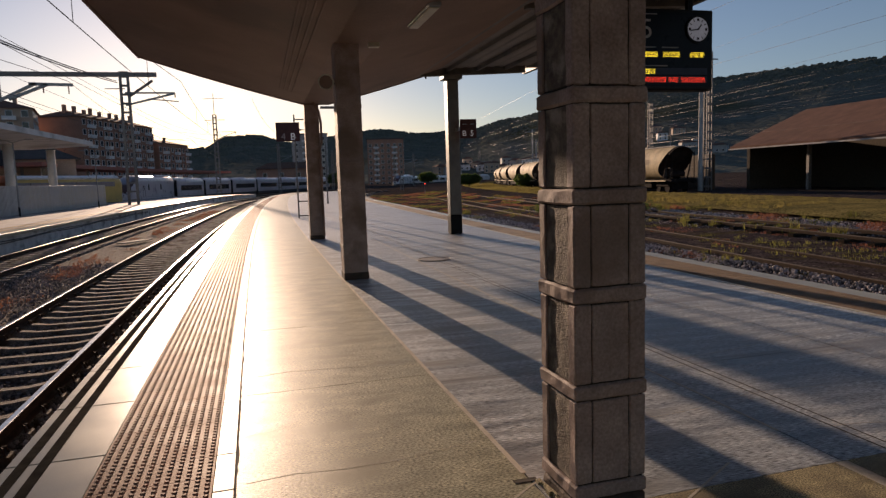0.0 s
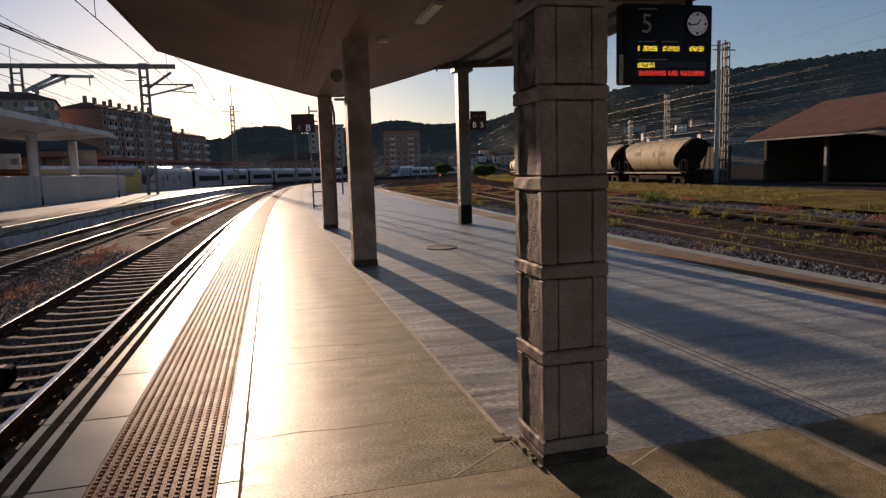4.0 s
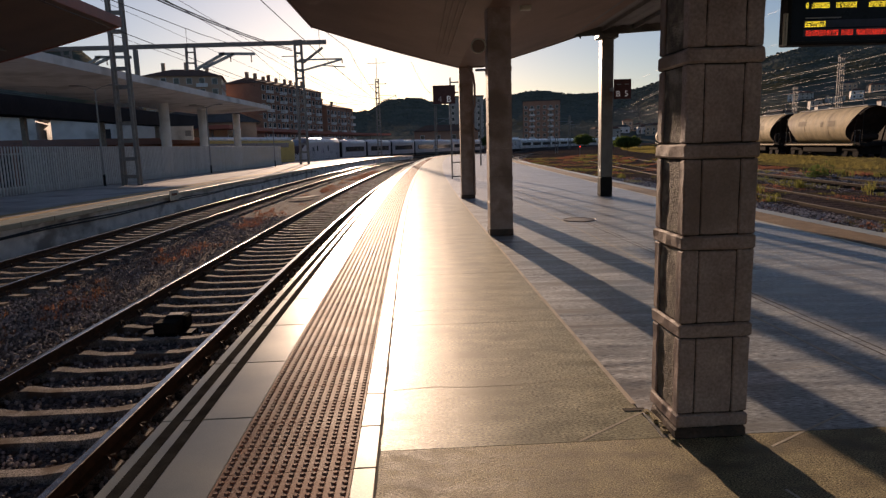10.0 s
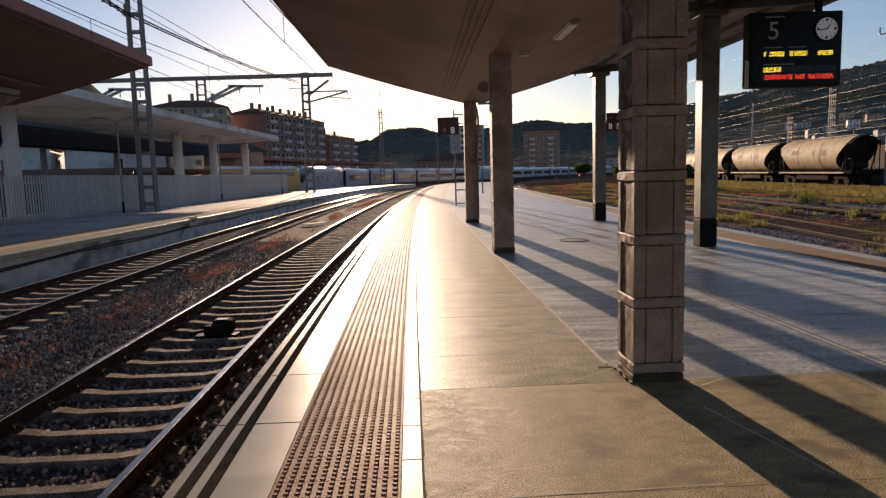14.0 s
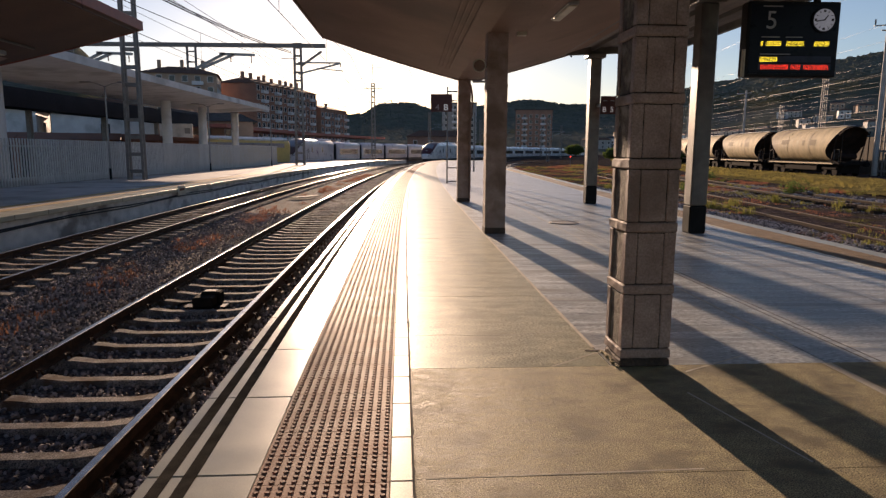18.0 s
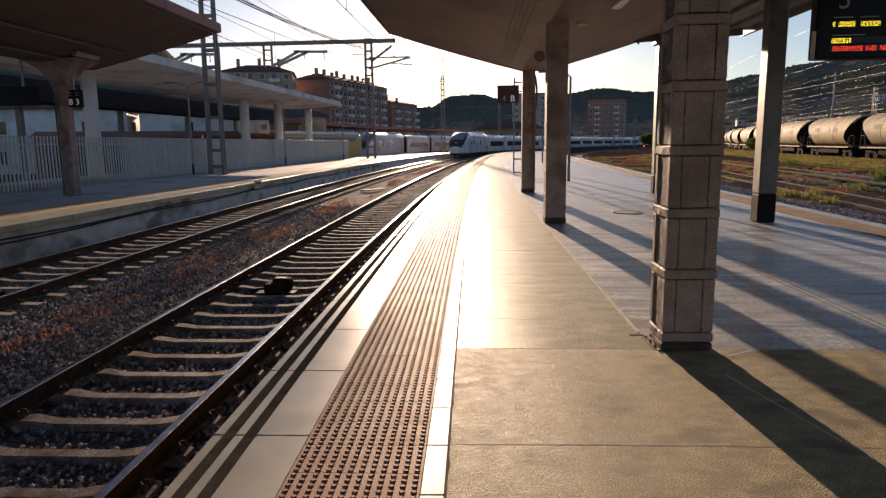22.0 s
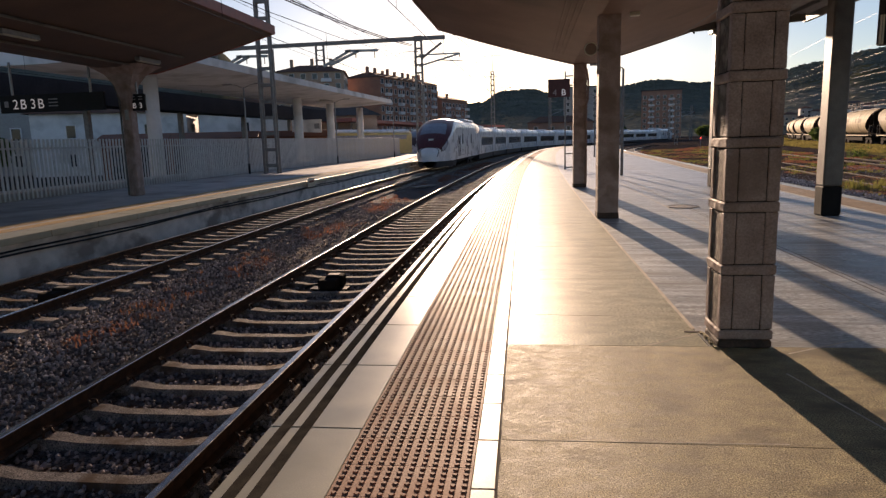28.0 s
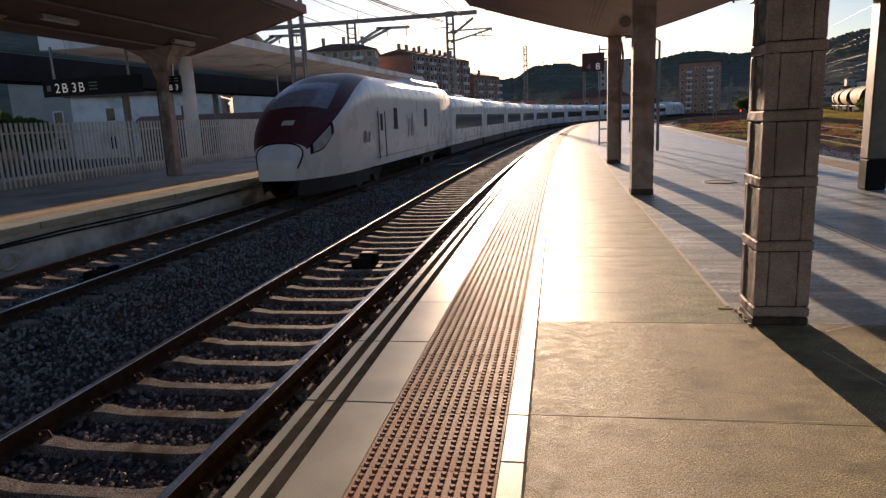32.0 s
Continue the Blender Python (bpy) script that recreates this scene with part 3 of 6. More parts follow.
def canopy(name, o_mid, o_l, o_r, z_mid, z_edge, s0, s1, label, fascia, under):
    """A butterfly roof: a low middle over the pillars, wings rising to both edges."""
    th = thing(name, label, "canopy", kind="structure")
    def wing(o):
        k = abs(o - o_mid) / (abs(o_l - o_mid) if o < o_mid else abs(o_r - o_mid))
        return z_mid + (z_edge - z_mid) * (0.86 * k + 0.14 * k * k)
    n = 8
    os_ = [o_l + (o_mid - 0.35 - o_l) * i / n for i in range(n + 1)] + [o_mid + 0.35 + (o_r - o_mid - 0.35) * i / n for i in range(n + 1)]
    low = [(o, wing(o)) for o in os_]
    up = [(o, wing(o) + 0.2) for o in reversed(os_)]
    part("soffit", sweep(low + up, s0, s1, 2), under, th, "smooth sloping soffit")
    for o, sg in ((o_l, -1), (o_r, 1)):
        part("fascia", sweep([(o + sg * 0.003, z_edge - 0.03), (o + sg * 0.06, z_edge - 0.03), (o + sg * 0.06, z_edge + 0.26), (o + sg * 0.003, z_edge + 0.26)], s0, s1 + 0.05, 2), fascia, th, "painted metal edge")
    for e in (s0, s1):
        b = bmesh.new()
        v = [b.verts.new(at(e, o, z + d) + Vector((0, q, 0))) for q in (0.004, 0.06) for d in (-0.03, 0.26) for o, z in low]
        m = len(low)
        for j in range(m - 1):
            for a, c in ((0, m), (m, 3 * m), (3 * m, 2 * m), (2 * m, 0)):
                b.faces.new((v[a + j], v[a + j + 1], v[c + j + 1], v[c + j]))
        part("end_fascia", b, fascia, th)
    return th


def build_island_canopy():
    # unseen stretch behind the camera is added to darken the platform shadows
    canopy("island_canopy", 1.93, -2.55, 6.35, 3.75, 5.05, -50, 20.9, "brown butterfly canopy over the island platform", CANOPY, CANOPY)
    # conduits on the soffit and a lamp
    for k in range(4):
        o = 1.2 - 0.1 * k
        cd = thing("conduit", "thin painted cable conduit clipped under the canopy", "conduit", "soffit conduits")
        z = lambda q: 3.75 + 1.3 * (0.86 * abs(q - 1.93) / 4.48 + 0.14 * (abs(q - 1.93) / 4.48) ** 2) - 0.02
        part("pipe", tube([at(s, o, z(o)) for s in stations(-6, 19, 5)], 0.018, 6), CANOPY, cd)
    for s in (11.0, 3.0):
        lp = thing("ceiling_lamp", "slim fluorescent batten lamp under the canopy, switched off", "lamp", m=along(s, 2.6, 3.93))
        part("housing", box(-0.09, 0.09, -0.62, 0.62, -0.06, 0.0, bevel=0.01), STEEL, lp)
        part("diffuser", box(-0.07, 0.07, -0.58, 0.58, -0.085, -0.062, bevel=0.01), KERB, lp, "milky plastic diffuser")
    dp = thing("drain_pipe", "curved downpipe from the canopy gutter to the pillar", "drain pipe")
    part("pipe", tube([(0.3, 19.9, 4.1), (0.75, 20.3, 3.98), (1.12, 20.6, 3.85), (1.27, 20.72, 3.6), (1.32, 20.8, 3.3), (1.32, 20.86, 2.75), (1.27, 20.9, 2.6), (1.27, 20.92, 0.1)], 0.035, 8), CANOPY, dp)


def build_loudspeaker():
    sp = thing("loudspeaker", "round brown loudspeaker bracketed to a canopy pillar", "loudspeaker", m=pose(0.93, 12.78, 3.22))
    b = bmesh.new()
    bmesh.ops.create_cone(b, cap_ends=True, segments=24, radius1=0.085, radius2=0.115, depth=0.16)
    part("horn", moved(b, pose(0, 0, 0, 90, 0, 0)), CANOPY, sp, smooth=False)
    # pale ring paints the light caught on the horn's rim
    rim = tube([(0.115 * math.cos(a), -0.085, 0.115 * math.sin(a)) for a in [2 * math.pi * i / 24 for i in range(25)]], 0.012, 6, caps=False)
    part("rim", rim, KERB, sp, "rim painted pale as if lit")
    part("bracket", beam((0.08, 0.05, 0.0), (0.17, 0.1, 0.0), 0.03), STEEL_DARK, sp)
    jb = thing("junction_box", "small pale junction box on the canopy soffit", "junction box", m=pose(1.72, 12.7, 3.77))
    part("case", box(-0.09, 0.09, -0.06, 0.06, 0.0, 0.1, bevel=0.01), KERB, jb)
    part("cable", tube([(0, 0, 0.05), (0.1, 0.1, 0.08), (0.2, 0.2, 0.14)], 0.012, 5), BLACK, jb)


# ---- slim canopy with grey columns ----
def build_side_canopy():
    for i, (x, y) in enumerate(((5.36, 13.05), (5.07, 20.55), (5.7, 5.6))):
        th = thing("column", "grey square steel column with a black painted foot", "column", "side canopy columns", m=pose(x, y, 0, 0, 0, 2))
        part("shaft", box(-0.17, 0.17, -0.17, 0.17, 0.56, 4.45, bevel=0.025), COL_GREY, th)
        part("foot", box(-0.174, 0.174, -0.174, 0.174, 0, 0.558, bevel=0.025), COL_BLACK, th, "black painted foot")
        part("capital", box(-0.28, 0.28, -0.24, 0.24, 4.452, 4.58, bevel=0.02), COL_GREY, th)
        part("arm", beam((-0.9, 0, 4.64), (2.3, 0, 4.8), 0.14, 0.22), COL_GREY, th)
    th = thing("side_canopy", "thin sheet-metal canopy on grey columns", "canopy", kind="structure")
    lo, hi = [], []
    n = 22
    for i in range(n + 1):
        x = 4.35 + 3.5 * i / n
        z = 4.74 + 0.05 * (x - 5) + (0.03 if i % 2 else 0.0)
        lo.append((x, z))
        hi.append((x, z + 0.05))
    b = bmesh.new()
    rings = [[b.verts.new((x - 0.037 * (y - 13), y, z)) for x, z in lo + hi[::-1]] for y in (-8, 21.1)]
    m = len(rings[0])
    for j in range(m):
        b.faces.new((rings[0][j], rings[1][j], rings[1][(j + 1) % m], rings[0][(j + 1) % m]))
    b.faces.new(rings[0])
    b.faces.new(rings[1][::-1])
    part("roof_sheet", b, ROOF_SHEET, th, "ribbed roof sheet")
    for dx in (0.0, 3.5):
        x = 4.33 + dx
        part("gutter", beam((x - 0.037 * -21, -8, 4.68 + 0.05 * (x - 5)), (x - 0.037 * 8.1, 21.1, 4.68 + 0.05 * (x - 5)), 0.12, 0.2), COL_GREY, th, "edge gutter")
    for dx in (0.9, 1.8, 2.7):
        x = 4.33 + dx
        part("purlin", beam((x + 0.777, -8, 4.7 + 0.05 * (x - 5)), (x - 0.3, 21.1, 4.7 + 0.05 * (x - 5)), 0.08, 0.1), COL_GREY, th)
    cb = thing("hanging_cable", "black cable sagging from the canopy edge to a small bracket", "cable")
    part("cable", tube([(4.35, 20.6, 4.5), (4.25, 20.5, 4.62), (4.1, 20.4, 4.85), (4.0, 20.3, 5.0)], 0.025, 6), BLACK, cb)
    # information display
    ds = thing("departure_display", "black hanging departure display with amber and red text lines", "information display", m=pose(5.9, 11.0, 3.42))
    part("case", box(-0.76, 0.76, -0.12, 0.12, -0.57, 0.62, bevel=0.02), BLACK, ds)
    part("screen", box(-0.71, 0.71, -0.126, -0.121, -0.52, 0.57), SCREEN, ds, "dark glossy screen")
    part("hanger", box(0.38, 0.46, -0.04, 0.04, 0.622, 1.3), BLACK, ds)
    for x in (-0.815, -0.78):
        part("side_rail", box(x, x + 0.018, -0.13, -0.1, -0.57, -0.14), KERB, ds, "bright metal edge strip")
    text_part("5", (-0.37, -0.13, 0.19), 0.4, TXT_SOFT, ds, "platform_number", "white platform number")
    rnd = random.Random(2)
    rows = ((-0.08, AMBER, ((-0.52, -0.19), (-0.14, 0.19), (0.36, 0.66))), (-0.33, AMBER, ((-0.52, -0.2),)), (-0.45, RED, ((-0.5, -0.06), (0.0, 0.64))))
    for z, mt, spans in rows:
        for a, c in spans:
            b = bmesh.new()
            q = a
            while q < c - 0.02:
                gap = rnd.random() < 0.04
                for r in range(7):
                    for k in range(4):
                        if not gap and rnd.random() < (0.75 if k in (0, 3) or r in (0, 3, 6) else 0.25):
                            box(q + k * 0.0085, q + k * 0.0085 + 0.007, -0.131, -0.128, z + r * 0.0105, z + r * 0.0105 + 0.0085, b)
                q += 0.042
            tagged(part("text_line", b, mt, ds, "glowing unreadable text line"), kind="stuff")
    for z, a, c in ((0.05, -0.52, -0.22), (0.05, -0.12, 0.16), (-0.22, -0.52, -0.02), (0.53, -0.52, -0.2)):
        part("caption", box(a, c, -0.13, -0.128, z, z + 0.018), TXT_GREY, ds, "small grey caption")
    for z in (-0.34, -0.46):
        part("line_field", box(-0.54, 0.66, -0.1275, -0.1265, z, z + 0.1), FIELD, ds, "bluish text field")
    ck = bmesh.new()
    bmesh.ops.create_cone(ck, cap_ends=True, segments=40, radius1=0.18, radius2=0.18, depth=0.02)
    clock = part("clock_face", moved(ck, pose(0.48, -0.135, 0.33, 90)), CLOCK, ds, "round white clock face")
    for a in range(12):
        part("hour_mark", moved(box(*((-0.02, 0.02) if a % 3 == 0 else (-0.005, 0.005)), -0.149, -0.146, 0.122, 0.158), pose(0.48, 0, 0.33) @ pose(0, 0, 0, 0, a * 30, 0)), BLACK, clock)
    part("hour_hand", moved(box(-0.009, 0.009, -0.152, -0.149, -0.02, 0.09), pose(0.48, 0, 0.33) @ pose(0, 0, 0, 0, 40, 0)), BLACK, clock)
    part("minute_hand", moved(box(-0.008, 0.008, -0.156, -0.153, -0.02, 0.135), pose(0.48, 0, 0.33) @ pose(0, 0, 0, 0, 260, 0)), BLACK, clock)
    rim = bmesh.new()
    for k in range(40):
        a0, a1 = k * math.tau / 40, (k + 1) * math.tau / 40
        beam((0.48 + 0.19 * math.cos(a0), -0.137, 0.33 + 0.19 * math.sin(a0)), (0.48 + 0.19 * math.cos(a1), -0.137, 0.33 + 0.19 * math.sin(a1)), 0.024, 0.03, rim)
    part("clock_rim", rim, BLACK, clock)
    # B5 sign at the column
    sg = thing("platform_sign", "dark square platform sign reading B 5 on a bracket", "sign", m=pose(5.42, 20.1, 3.02))
    part("board", box(-0.24, 0.24, -0.03, 0.03, -0.27, 0.27, bevel=0.008), SIGN_DARK, sg)
    part("bracket", box(-0.3, -0.242, -0.02, 0.34, -0.05, 0.05), STEEL, sg)
    text_part("B", (-0.13, -0.034, -0.2), 0.22, TXT_WHITE, sg, "letter")
    text_part("5", (0.1, -0.034, -0.2), 0.22, TXT_WHITE, sg, "digit")
    for x in (-0.12, 0.1):
        part("text_bar", box(x - 0.05, x + 0.07, -0.034, -0.031, 0.12, 0.14), TXT_GREY, sg)
    # 4B sign on posts
    s4 = thing("platform_sign", "dark square platform sign, flare-reddened, reading 4 B on a twin-post frame", "sign", m=pose(0.57, 33.0, 0))
    part("board", box(-0.53, 0.53, -0.04, 0.04, 3.54, 4.4, bevel=0.01), SIGN_DARK, s4)
    text_part("4", (-0.2, -0.044, 3.62), 0.42, TXT_DIM, s4, "digit")
    text_part("B", (0.22, -0.044, 3.62), 0.42, TXT_WHITE, s4, "letter")
    for x in (0.3, 0.95):
        part("post", box(x - 0.035, x + 0.035, -0.035, 0.035, 0, 4.75), STEEL_DARK, s4)
    for z in (0.08, 0.75, 4.5):
        part("rung", box(0.337, 0.913, -0.03, 0.03, z, z + 0.06), STEEL_DARK, s4)


def text_part(body, loc, size, mt, parent, name, label=""):
    cu = bpy.data.curves.new("txt", "FONT")
    cu.body, cu.size, cu.align_x, cu.extrude = body, size, "CENTER", 0.001
    tmp = new("txt", cu)
    me = bpy.data.meshes.new_from_object(tmp.evaluated_get(bpy.context.evaluated_depsgraph_get()))
    bpy.data.objects.remove(tmp)
    me.materials.clear()
    return part(name, me, mt, parent, label, m=pose(*loc, 90))


def leafy(name, a, b, **k):
    """A leaf that lets part of the light through."""
    m = mat(name, a, b, **k)
    n, l = m.node_tree.nodes, m.node_tree.links
    bs = n["Principled BSDF"]
    tr, mx = n.new("ShaderNodeBsdfTranslucent"), n.new("ShaderNodeMixShader")
    mx.inputs[0].default_value = 0.5
    l.new(bs.inputs["Base Color"].links[0].from_socket, tr.inputs[0])
    l.new(bs.outputs[0], mx.inputs[1])
    l.new(tr.outputs[0], mx.inputs[2])
    l.new(mx.outputs[0], n["Material Output"].inputs[0])
    return m


SCREEN = mat("display screen", (0.008, 0.01, 0.02), (0.006, 0.008, 0.014), rough=0.3, spec=0.12, bump=0, obj=True)
AMBER = mat("amber led", (0.5, 0.42, 0.02), rough=0.6, bump=0, obj=True, emit=(1.0, 0.82, 0.05, 1.0))
RED = mat("red led", (0.5, 0.05, 0.03), rough=0.6, bump=0, obj=True, emit=(1.0, 0.06, 0.03, 0.75))
FIELD = mat("display field", (0.06, 0.075, 0.12), rough=0.4, spec=0.15, bump=0, obj=True)
# weak emission brightens the letters; no lamp is built into the signs
TXT_WHITE = mat("faintly glowing white lettering", (0.75, 0.75, 0.75), rough=0.5, bump=0, obj=True, emit=(1, 1, 1, 0.12))
TXT_GREY = mat("grey lettering", (0.32, 0.32, 0.33), rough=0.5, bump=0, obj=True)
TXT_SOFT = mat("soft faintly glowing white lettering", (0.5, 0.5, 0.51), rough=0.5, bump=0, obj=True)
TXT_DIM = mat("dim reddish lettering", (0.4, 0.3, 0.28), rough=0.5, bump=0, obj=True)
CLOCK = mat("clock dial", (0.55, 0.57, 0.6), rough=0.5, bump=0, obj=True, emit=(0.75, 0.85, 1.0, 0.08))
# board colour reddened to stand for lens flare on the 4 B sign
SIGN_DARK = mat("dark sign enamel with red flare tint", (0.1, 0.035, 0.03), (0.07, 0.026, 0.022), spec=0.2, rough=0.4, bump=0.02, obj=True)
FENCE_W = mat("pale fence slat", (0.62, 0.61, 0.59), (0.5, 0.49, 0.47), rough=0.6, scale=5, grain=60, bump=0.1, var=0.06)
WHITE_WALL = mat("white render", (0.82, 0.81, 0.8), (0.7, 0.69, 0.68), rough=0.8, scale=1.2, grain=40, bump=0.1, spots=(0.5, 0.49, 0.47))
BRICK = mat("red brick facade", (0.42, 0.23, 0.16), (0.33, 0.17, 0.12), rough=0.85, scale=0.4, grain=8, bump=0.2)
BRICK_PALE = mat("pale brick facade", (0.5, 0.36, 0.27), (0.41, 0.29, 0.21), rough=0.85, scale=0.4, grain=8, bump=0.2)
RENDER_GREY = mat("grey facade", (0.42, 0.4, 0.38), (0.34, 0.33, 0.31), rough=0.8, scale=0.4, grain=8, bump=0.2)
GLASS_DARK = mat("window pane", (0.04, 0.045, 0.055), (0.03, 0.033, 0.04), rough=0.12, bump=0, obj=True)
ROOF_TILE = mat("roof tiles", (0.2, 0.11, 0.08), (0.14, 0.08, 0.06), rough=0.95, spec=0.05, scale=1, grain=12, bump=0.5)
DARK_ROOF = mat("dark blue grey sheeting", (0.035, 0.037, 0.045), (0.022, 0.024, 0.03), rough=0.85, spec=0.1, scale=0.5, grain=10, bump=0.2)
SLATE = mat("slate roof", (0.115, 0.105, 0.1), (0.075, 0.07, 0.068), rough=0.95, spec=0.05, scale=1, grain=12, bump=0.4)
# lifted, greyed base colour carries the haze over the slopes
HILL = mat("hazed wooded hillside", (0.17, 0.172, 0.14), (0.115, 0.12, 0.098), rough=1.0, spec=0.0, scale=0.012, grain=0.12, bump=1.0, spots=(0.085, 0.08, 0.045), depth=6.0)
LEAF = leafy("leaves", (0.09, 0.13, 0.03), (0.05, 0.075, 0.02), rough=0.8, scale=3, grain=30, bump=0.2)
WEED = leafy("dry weeds", (0.25, 0.235, 0.07), (0.13, 0.14, 0.04), rough=1.0, spec=0.0, scale=0.7, grain=20, bump=0)
GRASS_BLADE = leafy("dry yellow grass", (0.33, 0.26, 0.085), (0.17, 0.155, 0.05), rough=1.0, spec=0.0, scale=0.5, grain=20, bump=0)
WEED_RED = leafy("rusty dock weeds", (0.3, 0.13, 0.085), (0.17, 0.085, 0.055), rough=1.0, spec=0.0, scale=0.9, grain=20, bump=0)
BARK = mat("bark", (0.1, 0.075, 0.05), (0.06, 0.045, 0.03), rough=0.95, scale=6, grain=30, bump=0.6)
WAGON = mat("dusty beige wagon", (0.58, 0.45, 0.26), (0.36, 0.275, 0.155), rough=0.75, spec=0.25, scale=1.5, grain=30, bump=0.1, speck=0.5, spots=(0.27, 0.205, 0.13), obj=True, stretch=(1, 0.8, 0.35))
WAGON_DARK = mat("dark wagon underframe", (0.03, 0.024, 0.021), (0.016, 0.014, 0.013), rough=0.95, spec=0.05, scale=3, obj=True)
WAGON_END = mat("dark brown wagon end", (0.05, 0.03, 0.024), (0.024, 0.017, 0.015), rough=0.9, spec=0.08, scale=2, grain=30, bump=0.15, obj=True)
WAGON_PATCH = mat("rubbed wagon paint", (0.32, 0.25, 0.155), (0.24, 0.185, 0.12), rough=0.8, spec=0.2, scale=3, grain=30, bump=0.1, obj=True)
MASK_BROWN = mat("dark brown train front", (0.09, 0.04, 0.035), (0.065, 0.03, 0.026), rough=0.3, bump=0, obj=True)
OLD_WOOD = mat("old dark sleepers", (0.055, 0.045, 0.034), (0.035, 0.028, 0.022), rough=1.0, spec=0.0, scale=4, grain=30, bump=0.3)
MASK = mat("dark purple train front", (0.12, 0.032, 0.034), (0.085, 0.024, 0.026), spec=0.25, rough=0.35, bump=0, obj=True)
# glass base lightened to blue-grey in place of reflected sky
WINDSCREEN = mat("windscreen with sky reflection tint", (0.27, 0.27, 0.3), (0.2, 0.2, 0.225), rough=0.12, bump=0, obj=True, spec=0.4)
TRAIN_GLASS = mat("train glazing", (0.03, 0.03, 0.04), (0.025, 0.025, 0.03), spec=0.3, rough=0.15, bump=0, obj=True)
SKIRT = mat("train underframe", (0.06, 0.05, 0.05), (0.04, 0.035, 0.035), rough=0.7, scale=3, obj=True)
LIVERY = mat("purple livery", (0.2, 0.1, 0.2), (0.16, 0.08, 0.16), rough=0.4, bump=0, obj=True)
TRAIN2 = mat("silver mauve train side", (0.55, 0.5, 0.52), (0.48, 0.44, 0.46), rough=0.3, scale=1.2, bump=0.01, obj=True)
TRAIN_YEL = mat("yellow train side", (0.62, 0.44, 0.13), (0.5, 0.35, 0.1), rough=0.4, scale=1.2, bump=0.01, obj=True)
ORANGE_BROWN = mat("rust brown sheds", (0.25, 0.09, 0.045), (0.17, 0.06, 0.03), rough=0.8, scale=1, grain=20, bump=0.2)
LAMP_LIT = mat("headlamp glass", (0.5, 0.49, 0.54), rough=0.12, bump=0, obj=True)
SIGNAL_RED = mat("red signal lens", (0.5, 0.02, 0.02), rough=0.3, bump=0, obj=True, emit=(1.0, 0.05, 0.03, 2.0))


# ---- platform across the tracks ----
def build_left_platform():
    pl = thing("left_platform", "pale concrete platform across the tracks with ochre tactile lines", "platform", kind="structure")
    E0 = LEFT_EDGE
    part("platform_wall", sweep([(E0 - 0.12, -1.15), (E0 - 0.12, -0.14), (E0 - 12.5, -0.14), (E0 - 12.5, -1.15)], -40, 125, 2), LEFT_WALL, pl, "stained concrete platform wall")
    sl = bmesh.new()
    box(-0.7, 0.0, 0.004, 1.496, -0.14, 0.0, sl, bevel=0.008)
    sl = mesh_of(sl, "coping_slab")
    sl.materials.append(COPING)
    for i in range(0, 78):
        part("coping_slab", sl, None, pl, m=along(i * 1.5, E0, 0))
    for a, c in ((0.75, 1.15), (1.35, 1.75)):
        part("tactile_strip", sweep([(E0 - c, -0.04), (E0 - a, -0.04), (E0 - a, 0.006), (E0 - c, 0.006)], -10, 116, 2), YELLOW_TACTILE, pl, "ochre tactile strip")
    part("paving", sweep([(E0 - 12.5, -0.14), (E0 - 0.704, -0.14), (E0 - 0.704, 0.0), (E0 - 12.5, 0.0)], -40, 116, 2), PAVING, pl, "pale paving")
    for k, z in enumerate((-0.3, -0.36)):
        cb = thing("wall_cable", "black cable clipped along the platform wall", "cable", "platform wall cables")
        part("cable", tube([at(s, E0 - 0.09, z + 0.03 * math.sin(s * 0.7 + k)) for s in stations(-5, 60, 2)], 0.022, 5), BLACK, cb)
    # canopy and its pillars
    # rear part, out of view, is lengthened to block sky light
    canopy("left_canopy", -13.7, -18.6, -8.75, 4.25, 5.5, -50, 22.6, "brown butterfly canopy on the platform across", FASCIA, CANOPY_SHADED)
    for s in (21.0, 13.0, 5.0):
        th = thing("pillar", "slender fluted concrete canopy pillar", "pillar", "left canopy pillars", m=along(s, -13.5, 0))
        part("shaft", box(-0.17, 0.17, -0.2, 0.2, 0.0, 4.1, bevel=0.03), PILLAR, th)
        for x in (-0.1, 0.0, 0.1):
            part("rib", box(x - 0.02, x + 0.02, -0.225, -0.202, 0.05, 4.0), PILLAR, th)
        cp = bmesh.new()
        rr = [[cp.verts.new((a * w, b * w * 0.75, z)) for a, b in ((-1, -1), (1, -1), (1, 1), (-1, 1))] for w, z in ((0.18, 3.2), (0.3, 3.75), (0.52, 4.12), (0.95, 4.42))]
        for p, q in zip(rr, rr[1:]):
            for k in range(4):
                cp.faces.new((p[k], p[(k + 1) % 4], q[(k + 1) % 4], q[k]))
        cp.faces.new(rr[-1])
        cp.faces.new(rr[0][::-1])
        part("capital", cp, PILLAR, th, "flaring pillar head")
        part("downpipe", tube([(-0.22, -0.16, 0.02), (-0.22, -0.16, 3.3), (-0.4, -0.16, 3.95)], 0.035, 6), COL_GREY, th, "thin grey downpipe")
        part("junction_box", box(0.0, 0.14, -0.27, -0.228, 2.6, 2.95, bevel=0.01), STEEL, th)
    sg = thing("platform_sign", "long black hanging sign reading 2B 3B", "sign", m=pose(-16.6, 20.0, 3.25))
    part("board", box(-2.0, 2.0, -0.05, 0.05, -0.3, 0.3, bevel=0.01), BLACK, sg)
